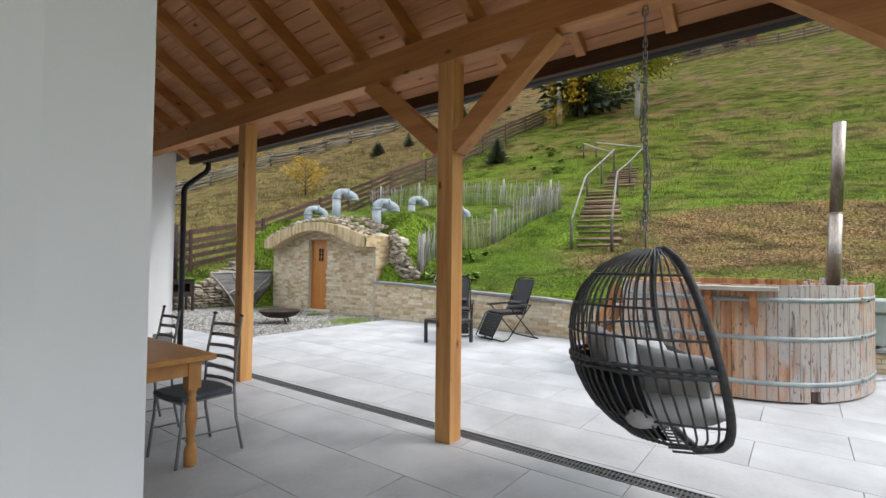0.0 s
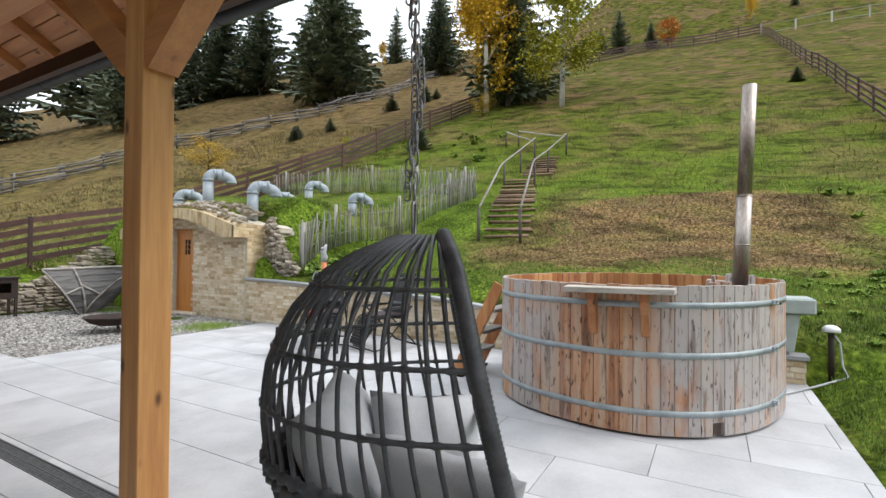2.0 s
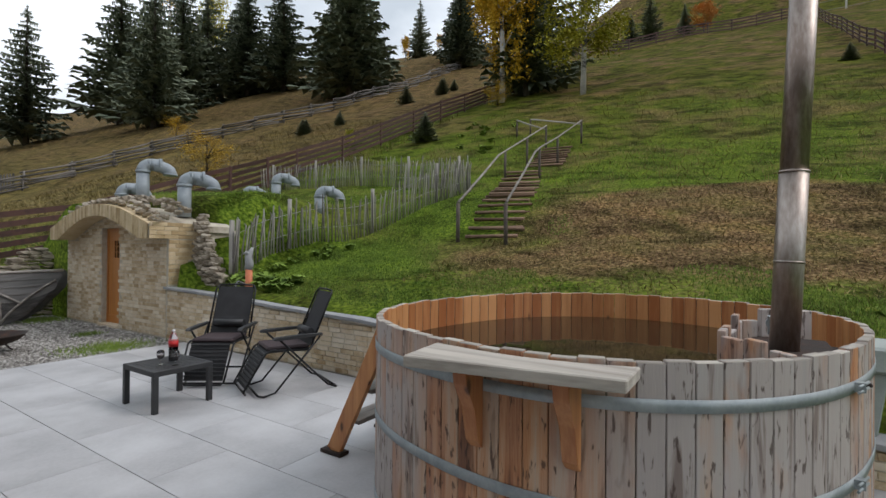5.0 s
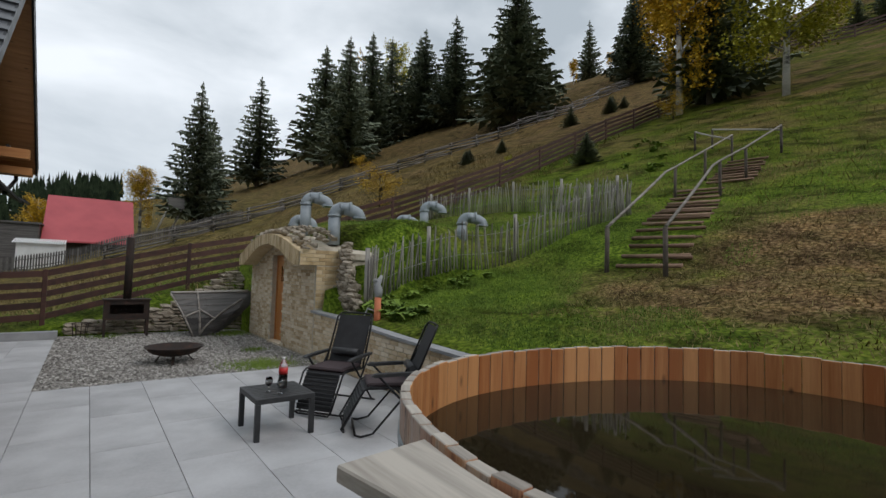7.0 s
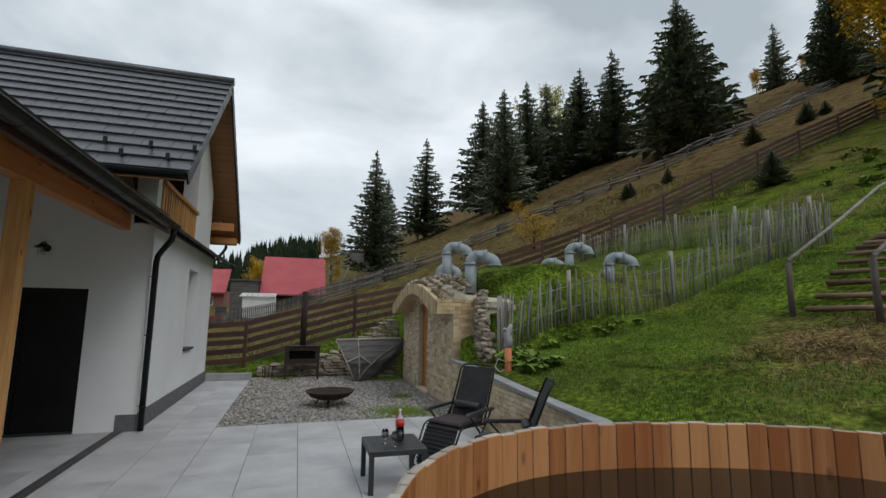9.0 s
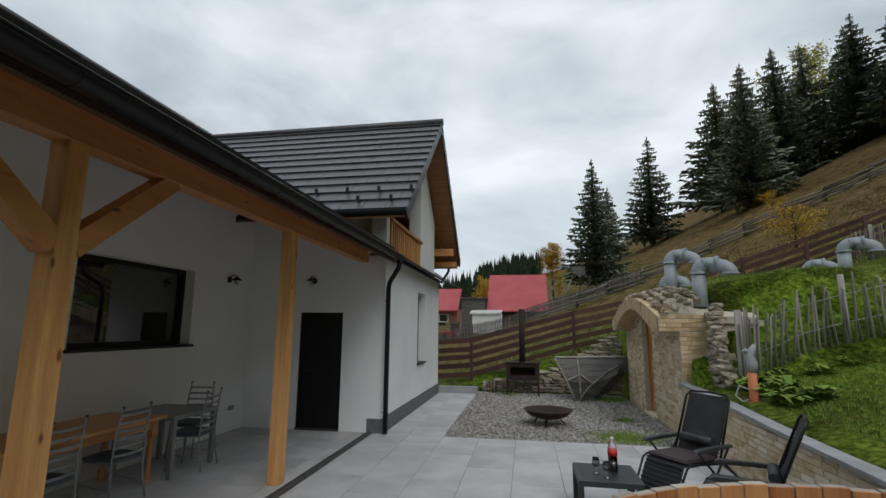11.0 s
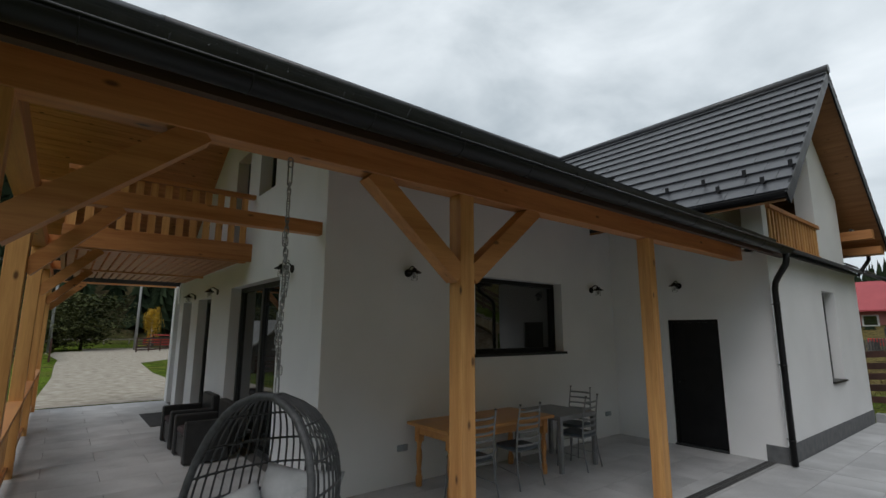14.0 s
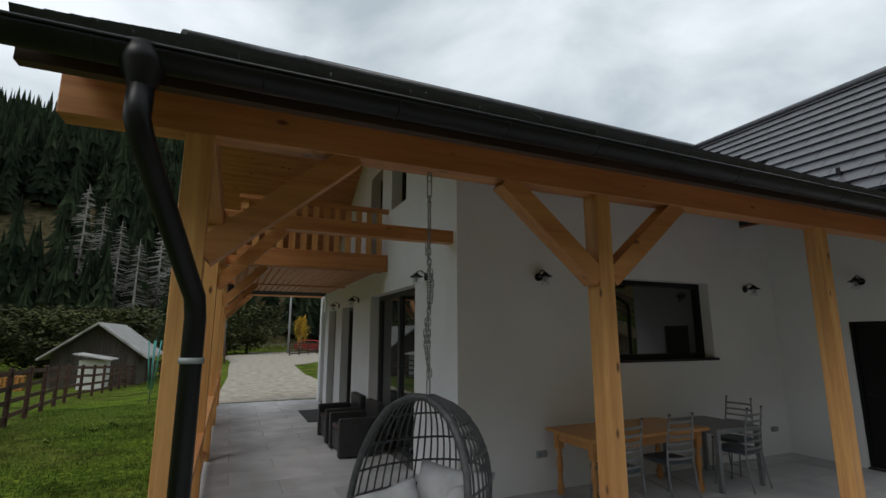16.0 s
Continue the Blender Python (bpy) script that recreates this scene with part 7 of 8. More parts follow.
# ---- dining tables and chairs ----
def dining():
    t = thing("dining_table", "lacquered pine farmhouse table with turned legs", "table")
    x0, x1, y0, y1 = -2.22, -1.38, .98, 2.86
    box_part("tabletop", (x0, x1, y0, y1, .725, .765), TABLE_WOOD, t, bevel=.006)
    bm = bmesh.new()
    add_box(bm, x0 + .08, x1 - .08, y0 + .09, y0 + .115, .62, .724)
    add_box(bm, x0 + .08, x1 - .08, y1 - .115, y1 - .09, .62, .724)
    add_box(bm, x0 + .08, x0 + .105, y0 + .115, y1 - .115, .62, .724)
    add_box(bm, x1 - .105, x1 - .08, y0 + .115, y1 - .115, .62, .724)
    part("apron", bm, TABLE_WOOD, t, bevel=.002)
    prof = [(.036, 0), (.040, .01), (.043, .10), (.036, .13), (.024, .15), (.034, .17), (.024, .19), (.030, .24), (.040, .33), (.034, .42), (.022, .455), (.034, .475), (.024, .49), (.034, .51), (.040, .53)]
    for x in (x0 + .11, x1 - .11):
        for y in (y0 + .12, y1 - .12):
            bm = bmesh.new()
            add_lathe(bm, prof, 16, (x, y, 0))
            add_box(bm, x - .042, x + .042, y - .042, y + .042, .53, .724)
            part("leg", bm, TABLE_WOOD, t)
    g = thing("garden_table", "grey metal garden table pushed against the pine table", "table")
    x0, x1, y0, y1 = -2.16, -1.31, 2.89, 3.71
    box_part("tabletop", (x0 + .05, x1 - .05, y0 + .05, y1 - .05, .715, .735), GREY_PAINT, g, "grey textured glass top")
    bm = bmesh.new()
    for a in ((x0, x1, y0, y0 + .05), (x0, x1, y1 - .05, y1), (x0, x0 + .05, y0 + .05, y1 - .05), (x1 - .05, x1, y0 + .05, y1 - .05)):
        add_box(bm, *a, .68, .74)
    part("frame", bm, GREY_PAINT, g, bevel=.003)
    for x in (x0, x1 - .055):
        for y in (y0, y1 - .055):
            box_part("leg", (x, x + .055, y, y + .055, 0, .68), GREY_PAINT, g, bevel=.003)

    def chair_proto():
        c = thing("dining_chair", "grey metal ladder-back chair with a dark padded seat", "chair", "dining chairs")
        w, d = .40, .40
        for s in (-1, 1):
            bm = bmesh.new()
            add_tube(bm, [(.24, s * .21, 0), (.19, s * .2, .25), (.175, s * .195, .46), (.19, s * .19, .70), (.235, s * .175, .985)], .011, 8)
            part("back_leg", bm, GREY_PAINT, c)
            bm = bmesh.new()
            add_tube(bm, [(.235, s * .175, .985), (.238, s * .174, 1.0)], .015, 8)
            part("finial", bm, BLACK_PLASTIC, c, "black plastic cap")
            bm = bmesh.new()
            add_tube(bm, [(-.24, s * .19, 0), (-.205, s * .185, .30), (-.20, s * .18, .44)], .011, 8)
            part("front_leg", bm, GREY_PAINT, c)
            bm = bmesh.new()
            add_tube(bm, [(-.21, s * .187, .20), (.20, s * .2, .17)], .006, 6)
            part("stretcher", bm, GREY_PAINT, c)
        for k in range(6):
            z = .50 + k * .082
            xb = float(np.interp(z, [.46, .70, .985], [.175, .19, .235]))
            hw = float(np.interp(z, [.46, .985], [.19, .172]))
            bm = bmesh.new()
            pts = [(xb + .035 * math.cos(u * math.pi / 2) * 1.0, u * hw) for u in np.linspace(-1, 1, 9)]
            for (xa, ya), (xc, yc) in zip(pts, pts[1:]):
                add_beam(bm, (xa, ya, z), (xc, yc, z), .008, .026)
            part("slat", bm, GREY_PAINT, c)
        bm = bmesh.new()
        outline = [(-.22, -.19), (-.23, 0), (-.22, .19), (-.05, .21), (.17, .19), (.18, 0), (.17, -.19), (-.05, -.21)]
        add_poly(bm, list(reversed(outline)), "z", .435, .475)
        part("seat", bm, BLUEGREY_SEAT, c, "dark blue-grey padded seat", bevel=.012)
        bm = bmesh.new()
        add_tube(bm, [(-.21, -.18, .428), (-.21, .18, .428), (.17, .19, .428), (.17, -.19, .428)], .009, 6, closed=True)
        part("seat_frame", bm, GREY_PAINT, c)
        return c
    c = chair_proto()
    places = [(-1.36, 1.30, 4), (-1.42, 2.16, -3), (-1.42, 3.42, 8)]
    c.location = (places[0][0], places[0][1], 0)
    c.rotation_euler = (0, 0, radians(places[0][2]))
    for x, y, r in places[1:]:
        copy_thing(c, pose(x, y, 0, 0, 0, r))
    copy_thing(c, pose(-1.90, 3.98, 0, 0, 0, 96))


dining()


# ---- wall lamps, sockets ----
def wall_lamp(x, y, z, facing):
    l_ = thing("wall_lamp", "black barn-style wall lamp with a clear glass cylinder", "wall lamp", "wall lamps", at=(x, y, z), rz=facing)
    bm = bmesh.new()
    add_tube(bm, [(0, 0, 0), (.018, 0, 0)], .055, 18)
    part("back_plate", bm, BLACK_METAL, l_)
    bm = bmesh.new()
    add_tube(bm, [(.01, 0, .02), (.04, 0, .06), (.09, 0, .085), (.14, 0, .07), (.155, 0, .045)], .009, 8)
    part("arm", bm, BLACK_METAL, l_)
    bm = bmesh.new()
    add_lathe(bm, [(.012, .055), (.03, .045), (.035, .03), (.095, -.005), (.097, -.012), (.03, .012), (.012, .02)], 22, (.155, 0, 0))
    part("shade", bm, BLACK_METAL, l_)
    bm = bmesh.new()
    add_lathe(bm, [(.043, .01), (.043, -.11), (.002, -.118), (.002, -.114), (.040, -.106), (.040, .01)], 18, (.155, 0, 0))
    part("glass", bm, GLASS, l_, "clear glass cylinder")
    bm = bmesh.new()
    add_lathe(bm, [(.014, .01), (.014, -.02), (.028, -.055), (.020, -.08), (.002, -.088)], 14, (.155, 0, 0))
    part("bulb", bm, CUSHION, l_, "white bulb, unlit")


for y in (1.0, 5.17):
    wall_lamp(HX, y, 2.66, 0)
wall_lamp(-.97, DY, 2.69, -90)
for x in (-3.3, -7.28, -9.35):
    wall_lamp(x, HY, 2.72 if x > -4 else 2.65, -90)


def sockets():
    for x, y, z in ((HX, .95, .44), (HX, 5.50, .40)):
        s = thing("wall_socket", "grey double wall socket with hinged covers", "socket", "sockets", at=(x, y, z))
        for d in (-.04, .04):
            box_part("cover", (0, .03, d - .038, d + .038, -.038, .038), PVC, s, bevel=.006)


sockets()


# ---- porch rail, balcony, beams on the gable side ----
def gable_side():
    bm = bmesh.new()
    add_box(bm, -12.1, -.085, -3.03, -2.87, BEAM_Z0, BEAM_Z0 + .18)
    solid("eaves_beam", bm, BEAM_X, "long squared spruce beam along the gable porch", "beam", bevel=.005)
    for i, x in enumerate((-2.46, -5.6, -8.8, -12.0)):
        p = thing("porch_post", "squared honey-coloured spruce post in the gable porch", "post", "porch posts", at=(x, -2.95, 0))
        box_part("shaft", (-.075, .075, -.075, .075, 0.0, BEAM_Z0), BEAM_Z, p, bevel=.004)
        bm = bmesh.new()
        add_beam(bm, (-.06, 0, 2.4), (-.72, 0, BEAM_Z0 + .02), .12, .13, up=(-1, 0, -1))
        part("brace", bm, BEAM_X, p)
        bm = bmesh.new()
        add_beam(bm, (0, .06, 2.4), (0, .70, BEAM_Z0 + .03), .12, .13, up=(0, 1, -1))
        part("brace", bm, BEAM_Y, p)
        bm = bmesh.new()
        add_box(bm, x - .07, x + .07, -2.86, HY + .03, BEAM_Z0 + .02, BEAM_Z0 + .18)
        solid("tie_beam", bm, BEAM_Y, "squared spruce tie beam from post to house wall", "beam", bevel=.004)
    # railing
    xs = (-.075, -2.385), (-2.535, -5.525), (-5.675, -8.725), (-8.875, -11.925)
    for x1, x0 in xs:
        r = thing("porch_railing", "spruce slat railing between the porch posts", "railing", "porch railings")
        box_part("top_rail", (x0, x1, -3.03, -2.87, .93, .97), BEAM_X, r, bevel=.004)
        box_part("bottom_rail", (x0, x1, -2.97, -2.93, .10, .16), BEAM_X, r, bevel=.003)
        a = x0 + .08
        while a < x1 - .05:
            box_part("slat", (a, a + .075, -2.985, -2.965, .12, .93), BEAM_Z, r)
            a += .15
    # balcony
    b = thing("balcony", "spruce balcony under the gable with a slatted rail", "balcony")
    bx0, bx1, by = -10.6, -5.20, -2.72
    box_part("edge_beam", (bx1 - .06, bx1, by, HY, 3.03, 3.33), BEAM_Y, b, bevel=.004)
    box_part("edge_beam", (bx0, bx1 - .06, by, by + .06, 3.03, 3.33), BEAM_X, b, bevel=.004)
    y = by + .08
    while y < HY - .05:
        bm = bmesh.new()
        add_box(bm, bx0, bx1 - .065, y, y + .10, 3.08, 3.11)
        part("deck_board", bm, BOARD_Y, b)
        y += .135
    for k in range(9):
        x = bx0 + .1 + k * .62
        box_part("joist", (x, x + .08, by + .065, HY, 3.115, 3.26), BEAM_Y, b)
    box_part("handrail", (bx1 - .09, bx1 + .03, by - .02, HY, 4.11, 4.18), BEAM_Y, b, bevel=.004)
    box_part("handrail", (bx0, bx1 - .095, by - .02, by + .1, 4.11, 4.18), BEAM_X, b, bevel=.004)
    y = by + .03
    while y < HY - .1:
        box_part("slat", (bx1 - .055, bx1 - .03, y, y + .10, 3.33, 4.11), BEAM_Z, b)
        y += .19
    x = bx0 + .05
    while x < bx1 - .15:
        box_part("slat", (x, x + .10, by + .01, by + .035, 3.33, 4.11), BEAM_Z, b)
        x += .19
    # loggia rail of the wing
    b = thing("loggia_rail", "small spruce slat rail in front of the wing gable", "railing")
    y0, y1 = 6.08, 8.76
    box_part("handrail", (WX - .06, WX + .06, y0, y1, 3.86, 3.93), BEAM_Y, b, bevel=.004)
    box_part("bottom_rail", (WX - .04, WX + .03, y0, y1, 3.27, 3.33), BEAM_Y, b, bevel=.004)
    y = y0 + .04
    while y < y1 - .05:
        box_part("slat", (WX + .0, WX + .025, y, y + .07, 3.30, 3.86), BEAM_Z, b)
        y += .155
    f = thing("floodlight", "small square floodlight on a bracket under the verge", "floodlight")
    bm = bmesh.new()
    add_box(bm, .50, .56, 11.0, 11.22, 4.02, 4.17)
    part("housing", bm, ANTHRACITE, f, bevel=.005)
    box_part("lens", (.561, .565, 11.02, 11.20, 4.04, 4.15), WHITE_LABEL, f)
    bm = bmesh.new()
    add_box(bm, WX - .02, .50, 11.09, 11.13, 4.08, 4.12)
    part("bracket", bm, BLACK_METAL, f)
    # mat and armchairs
    m = thing("door_mat", "flat dark grey door mat on the porch floor", "mat")
    box_part("mat", (-10.1, -8.3, -1.0, -.28, .0, .014), DARK_CUSHION, m, bevel=.004)
    for k, x in enumerate((-5.2, -6.35)):
        a = thing("armchair", "black woven plastic garden armchair with a dark pad", "armchair", "garden armchairs", at=(x, -.72, 0), rz=-90)
        box_part("seat_box", (-.32, .30, -.33, .33, .06, .36), BLACK_PLASTIC, a, bevel=.015)
        box_part("backrest", (-.40, -.28, -.36, .36, .06, .80), BLACK_PLASTIC, a, bevel=.02)
        for s in (-1, 1):
            box_part("arm", (-.28, .34, s * .37 - .05, s * .37 + .05, .02, .60), BLACK_PLASTIC, a, bevel=.02)
        box_part("seat_pad", (-.27, .31, -.31, .31, .365, .45), SEAT_BROWN, a, bevel=.02)


gable_side()


# ---- terrace furniture ----
def terrace():
    t = thing("side_table", "square black plastic slatted side table", "table")
    x0, x1, y0, y1 = 3.42, 4.02, 2.42, 3.06
    bm = bmesh.new()
    for k in range(9):
        a = y0 + .012 + k * (y1 - y0 - .02) / 9
        add_box(bm, x0 + .035, x1 - .035, a, a + .060, .396, .410)
    part("top_slats", bm, BLACK_PLASTIC, t)
    bm = bmesh.new()
    for a in ((x0, x1, y0, y0 + .04), (x0, x1, y1 - .04, y1), (x0, x0 + .04, y0 + .04, y1 - .04), (x1 - .04, x1, y0 + .04, y1 - .04)):
        add_box(bm, *a, .36, .413)
    part("frame", bm, BLACK_PLASTIC, t, bevel=.004)
    for x in (x0, x1 - .05):
        for y in (y0, y1 - .05):
            box_part("leg", (x, x + .05, y, y + .05, 0, .36), BLACK_PLASTIC, t, bevel=.003)
    b = thing("cola_bottle", "half-full clear plastic cola bottle with a red label", "bottle", at=(3.80, 2.80, .413))
    bm = bmesh.new()
    add_lathe(bm, [(.001, .002), (.042, .002), (.045, .02), (.045, .145), (.001, .147)], 16)
    part("cola", bm, COLA, b, "dark cola")
    bm = bmesh.new()
    add_lathe(bm, [(.044, .0), (.047, .02), (.046, .16), (.047, .22), (.030, .275), (.014, .30), (.014, .315)], 18)
    part("bottle", bm, GLASS, b)
    bm = bmesh.new()
    add_lathe(bm, [(.0480, .15), (.0480, .215)], 18)
    part("label", bm, RED_LABEL, b)
    bm = bmesh.new()
    add_lathe(bm, [(.016, .31), (.016, .33), (.001, .331)], 14)
    part("cap", bm, WHITE_LABEL, b)
    for x, y in ((3.62, 2.70), (3.70, 2.56)):
        g = thing("wine_glass", "stemmed glass with a little red wine", "glass", "glasses", at=(x, y, .413))
        bm = bmesh.new()
        add_lathe(bm, [(.032, 0), (.030, .003), (.004, .008), (.004, .055), (.02, .066), (.037, .09), (.038, .115), (.030, .150), (.028, .150), (.035, .115), (.034, .09), (.001, .068)], 18)
        part("bowl", bm, GLASS, g)
        bm = bmesh.new()
        add_lathe(bm, [(.001, .069), (.019, .070), (.032, .088), (.001, .089)], 16)
        part("wine", bm, WINE, g)

    def lounger(x, y, facing):
        c = thing("reclining_chair", "black folding zero-gravity chair with a dark plum seat pad", "chair", "reclining chairs", at=(x, y, 0), rz=facing)
        hw = .30
        prof_b = [(-.42, 1.12), (-.36, .98), (-.16, .50)]
        for s in (-1, 1):
            bm = bmesh.new()
            add_tube(bm, [(-.43, s * .22, 1.13), (-.40, s * .26, 1.08), (-.15, s * .27, .47)], .012, 8)
            part("back_rail", bm, BLACK_METAL, c)
            bm = bmesh.new()
            add_tube(bm, [(-.15, s * .27, .47), (.28, s * .27, .50), (.34, s * .27, .47), (.56, s * .25, .08), (.53, s * .2, .04)], .012, 8)
            part("seat_rail", bm, BLACK_METAL, c)
            bm = bmesh.new()
            add_tube(bm, [(-.26, s * .30, .62), (.24, s * .30, .04), (.36, s * .30, .015), (.42, s * .29, .03)], .012, 8)
            part("leg", bm, BLACK_METAL, c)
            bm = bmesh.new()
            add_tube(bm, [(.20, s * .30, .62), (-.36, s * .30, .05), (-.46, s * .30, .015)], .012, 8)
            part("leg", bm, BLACK_METAL, c)
            bm = bmesh.new()
            add_poly(bm, [(-.28, .63), (.24, .61), (.28, .625), (.24, .65), (-.06, .66), (-.28, .66)], "y", s * .31 - .028, s * .31 + .028)
            part("armrest", bm, BLACK_PLASTIC, c, bevel=.006)
            bm = bmesh.new()
            for k in range(16):
                f = (k + .5) / 16
                p0 = Vector((-.40 + .25 * f, s * .245, 1.06 - .58 * f))
                add_tube(bm, [p0 + Vector((0, s * .028, .012)), p0 + Vector((0, -s * .015, -.012))], .004, 4)
            part("lacing", bm, BLACK_METAL, c)
        for p in ([(-.43, -.22, 1.13), (-.435, 0, 1.14), (-.43, .22, 1.13)], [(.53, -.2, .04), (.53, .2, .04)], [(.42, -.29, .03), (.42, .29, .03)], [(-.46, -.3, .015), (-.46, .3, .015)]):
            bm = bmesh.new()
            add_tube(bm, p, .012, 8)
            part("cross_bar", bm, BLACK_METAL, c)

        def sheet(name, prof, w, mat, th, label=""):
            bm = bmesh.new()
            add_poly(bm, [(a, z) for a, z in prof] + [(a + th * .5, z - th) for a, z in reversed(prof)], "y", -w, w)
            part(name, bm, mat, c, label, bevel=.003)
        sheet("backrest", [(-.425, 1.11), (-.36, .95), (-.28, .74), (-.15, .49)], .235, BLACK_MESH, .012, "black mesh back")
        sheet("leg_panel", [(.31, .485), (.38, .40), (.52, .10)], .225, BLACK_MESH, .012)
        bm = bmesh.new()
        for k in range(9):
            f = k / 9
            add_box(bm, .34 + .19 * f - .012, .34 + .19 * f + .012, -.225, .225, .465 - .36 * f - .016, .465 - .36 * f + .006)
        part("leg_slats", bm, BLACK_PLASTIC, c)
        box_part("seat_pad", (-.15, .31, -.245, .245, .488, .535), SEAT_BROWN, c, "dark plum seat pad", bevel=.018)
        box_part("seat_mesh", (-.15, .31, -.25, .25, .470, .484), BLACK_MESH, c)
        bm = bmesh.new()
        add_tube(bm, [(-.18, -.19, .66), (-.18, .19, .66)], .045, 12)
        part("head_pillow", bm, BLACK_PLASTIC, c)
    lounger(4.62, 3.20, 215)
    lounger(4.80, 2.14, 157)
    # fire bowl
    f = thing("fire_bowl", "wide shallow rusty steel fire bowl on short legs", "fire bowl", at=(3.34, 7.25, -.02))
    bm = bmesh.new()
    prof = [(.02, .13), (.22, .15), (.36, .20), (.455, .29), (.47, .31), (.445, .30), (.35, .225), (.21, .175), (.02, .155)]
    add_lathe(bm, prof, 40)
    part("bowl", bm, RUST, f)
    for k in range(3):
        a = radians(20 + 120 * k)
        bm = bmesh.new()
        add_beam(bm, (.22 * math.cos(a), .22 * math.sin(a), .17), (.36 * math.cos(a), .36 * math.sin(a), .0), .05, .008)
        part("leg", bm, RUST, f)
    # oven
    o = thing("outdoor_stove", "rusty sheet steel outdoor stove with a tall flue", "stove", at=(2.83, 11.45, 0))
    for nm, dims in (("floor_plate", (-.46, .46, -.22, .22, .40, .44)), ("side_plate", (-.46, -.44, -.22, .22, .44, .86)), ("side_plate", (.44, .46, -.22, .22, .44, .86)),
                     ("back_plate", (-.44, .44, .20, .22, .44, .86)), ("top_plate", (-.49, .49, -.25, .25, .86, .89)), ("front_plate", (-.44, .44, -.22, -.20, .44, .54)),
                     ("front_plate", (-.44, -.34, -.22, -.20, .54, .86)), ("front_plate", (.34, .44, -.22, -.20, .54, .86)), ("front_plate", (-.34, .34, -.22, -.20, .76, .86))):
        box_part(nm, dims, RUST, o)
    for x in (-.43, .43):
        for y in (-.19, .19):
            box_part("leg", (x - .025, x + .025, y - .025, y + .025, -.03, .40), RUST, o)
    bm = bmesh.new()
    for k in range(7):
        add_tube(bm, [(-.30 + .1 * k, -.18, .62), (-.30 + .1 * k, .18, .62)], .008, 5)
    part("grate", bm, RUST, o)
    bm = bmesh.new()
    add_tube(bm, [(0, 0, .89), (0, 0, 2.38)], .085, 16)
    part("flue", bm, RUST, o)
    # wooden baskets of firewood
    for x in (1.95,):
        k_ = thing("log_basket", "small dark wire log basket by the stove", "basket", at=(x, 11.55, 0))
        for k in range(9):
            a = k * math.tau / 9
            bm = bmesh.new()
            add_tube(bm, [(.12 * math.cos(a), .12 * math.sin(a), -.02), (.16 * math.cos(a), .16 * math.sin(a), .32)], .008, 5)
            part("wire", bm, RUST, k_)
        bm = bmesh.new()
        add_tube(bm, [(.16 * math.cos(a), .16 * math.sin(a), .32) for a in np.linspace(0, math.tau, 16, endpoint=False)], .009, 5, closed=True)
        part("rim", bm, RUST, k_)
    # old boat bow leaning on the wall
    b = thing("old_boat", "half of an old grey planked rowing boat leaning on the stones", "boat")
    top0, top1 = Vector((3.72, 11.25, 1.02)), Vector((5.50, 10.95, 1.08))
    bot0, bot1 = Vector((4.05, 10.62, .02)), Vector((4.80, 10.50, .0))
    n = 7

    def hull(u, v):
        """u along, v from the top edge down."""
        bulge = math.sin(v * math.pi / 2)
        a = top0.lerp(top1, u)
        c0 = bot0.lerp(bot1, max(0.0, min(1.0, .12 + .75 * u)))
        p = a.lerp(c0, v)
        end = (u - .45) / .55
        if end > 0:
            p = p.lerp(top1 + Vector((0, -.1, -.1)), (end ** 2.2) * v * .75)
        p.y -= .22 * math.sin(v * math.pi) * (1 - abs(u - .45))
        return p
    for k in range(n):
        bm = bmesh.new()
        v0, v1 = k / n, (k + .96) / n
        us = np.linspace(0, 1, 12)
        r0 = [bm.verts.new(hull(u, v0) + Vector((0, -.008, 0))) for u in us]
        r1 = [bm.verts.new(hull(u, v1) + Vector((0, -.026, 0))) for u in us]
        b0 = [bm.verts.new(hull(u, v0) + Vector((0, .012, 0))) for u in us]
        b1 = [bm.verts.new(hull(u, v1) + Vector((0, .0, 0))) for u in us]
        for i in range(11):
            bm.faces.new((r0[i], r0[i + 1], r1[i + 1], r1[i]))
            bm.faces.new((b0[i], b1[i], b1[i + 1], b0[i + 1]))
            bm.faces.new((r0[i], b0[i], b0[i + 1], r0[i + 1]))
            bm.faces.new((r1[i], r1[i + 1], b1[i + 1], b1[i]))
        part("plank", bm, DARKGREY, b)
    for u0, u1, v0, v1 in ((0, .05, 0, 1), (.33, .30, .0, 1.0), (.95, .28, .18, .98), (.30, .62, .35, .62), (.03, .33, .55, .40)):
        bm = bmesh.new()
        pts = []
        for f in np.linspace(0, 1, 6):
            pts.append(hull(u0 + (u1 - u0) * f, v0 + (v1 - v0) * f) + Vector((0, -.05, 0)))
        add_tube(bm, pts, .026, 4)
        part("batten", bm, GREYWOOD_X, b)
    bm = bmesh.new()
    pts = [hull(u, 0) + Vector((0, -.02, .02)) for u in np.linspace(0, 1, 8)]
    add_tube(bm, pts, .035, 4)
    part("gunwale", bm, GREYWOOD_X, b)
    bm = bmesh.new()
    us = np.linspace(.35, 1, 9)
    back = [[bm.verts.new(hull(u, v) + Vector((.30, .28, .02))) for u in us] for v in np.linspace(0, 1, 6)]
    for r0, r1 in zip(back, back[1:]):
        for i in range(8):
            bm.faces.new((r0[i], r0[i + 1], r1[i + 1], r1[i]))
    bmesh.ops.solidify(bm, geom=bm.faces[:], thickness=.02)
    part("far_side", bm, DARKGREY, b)
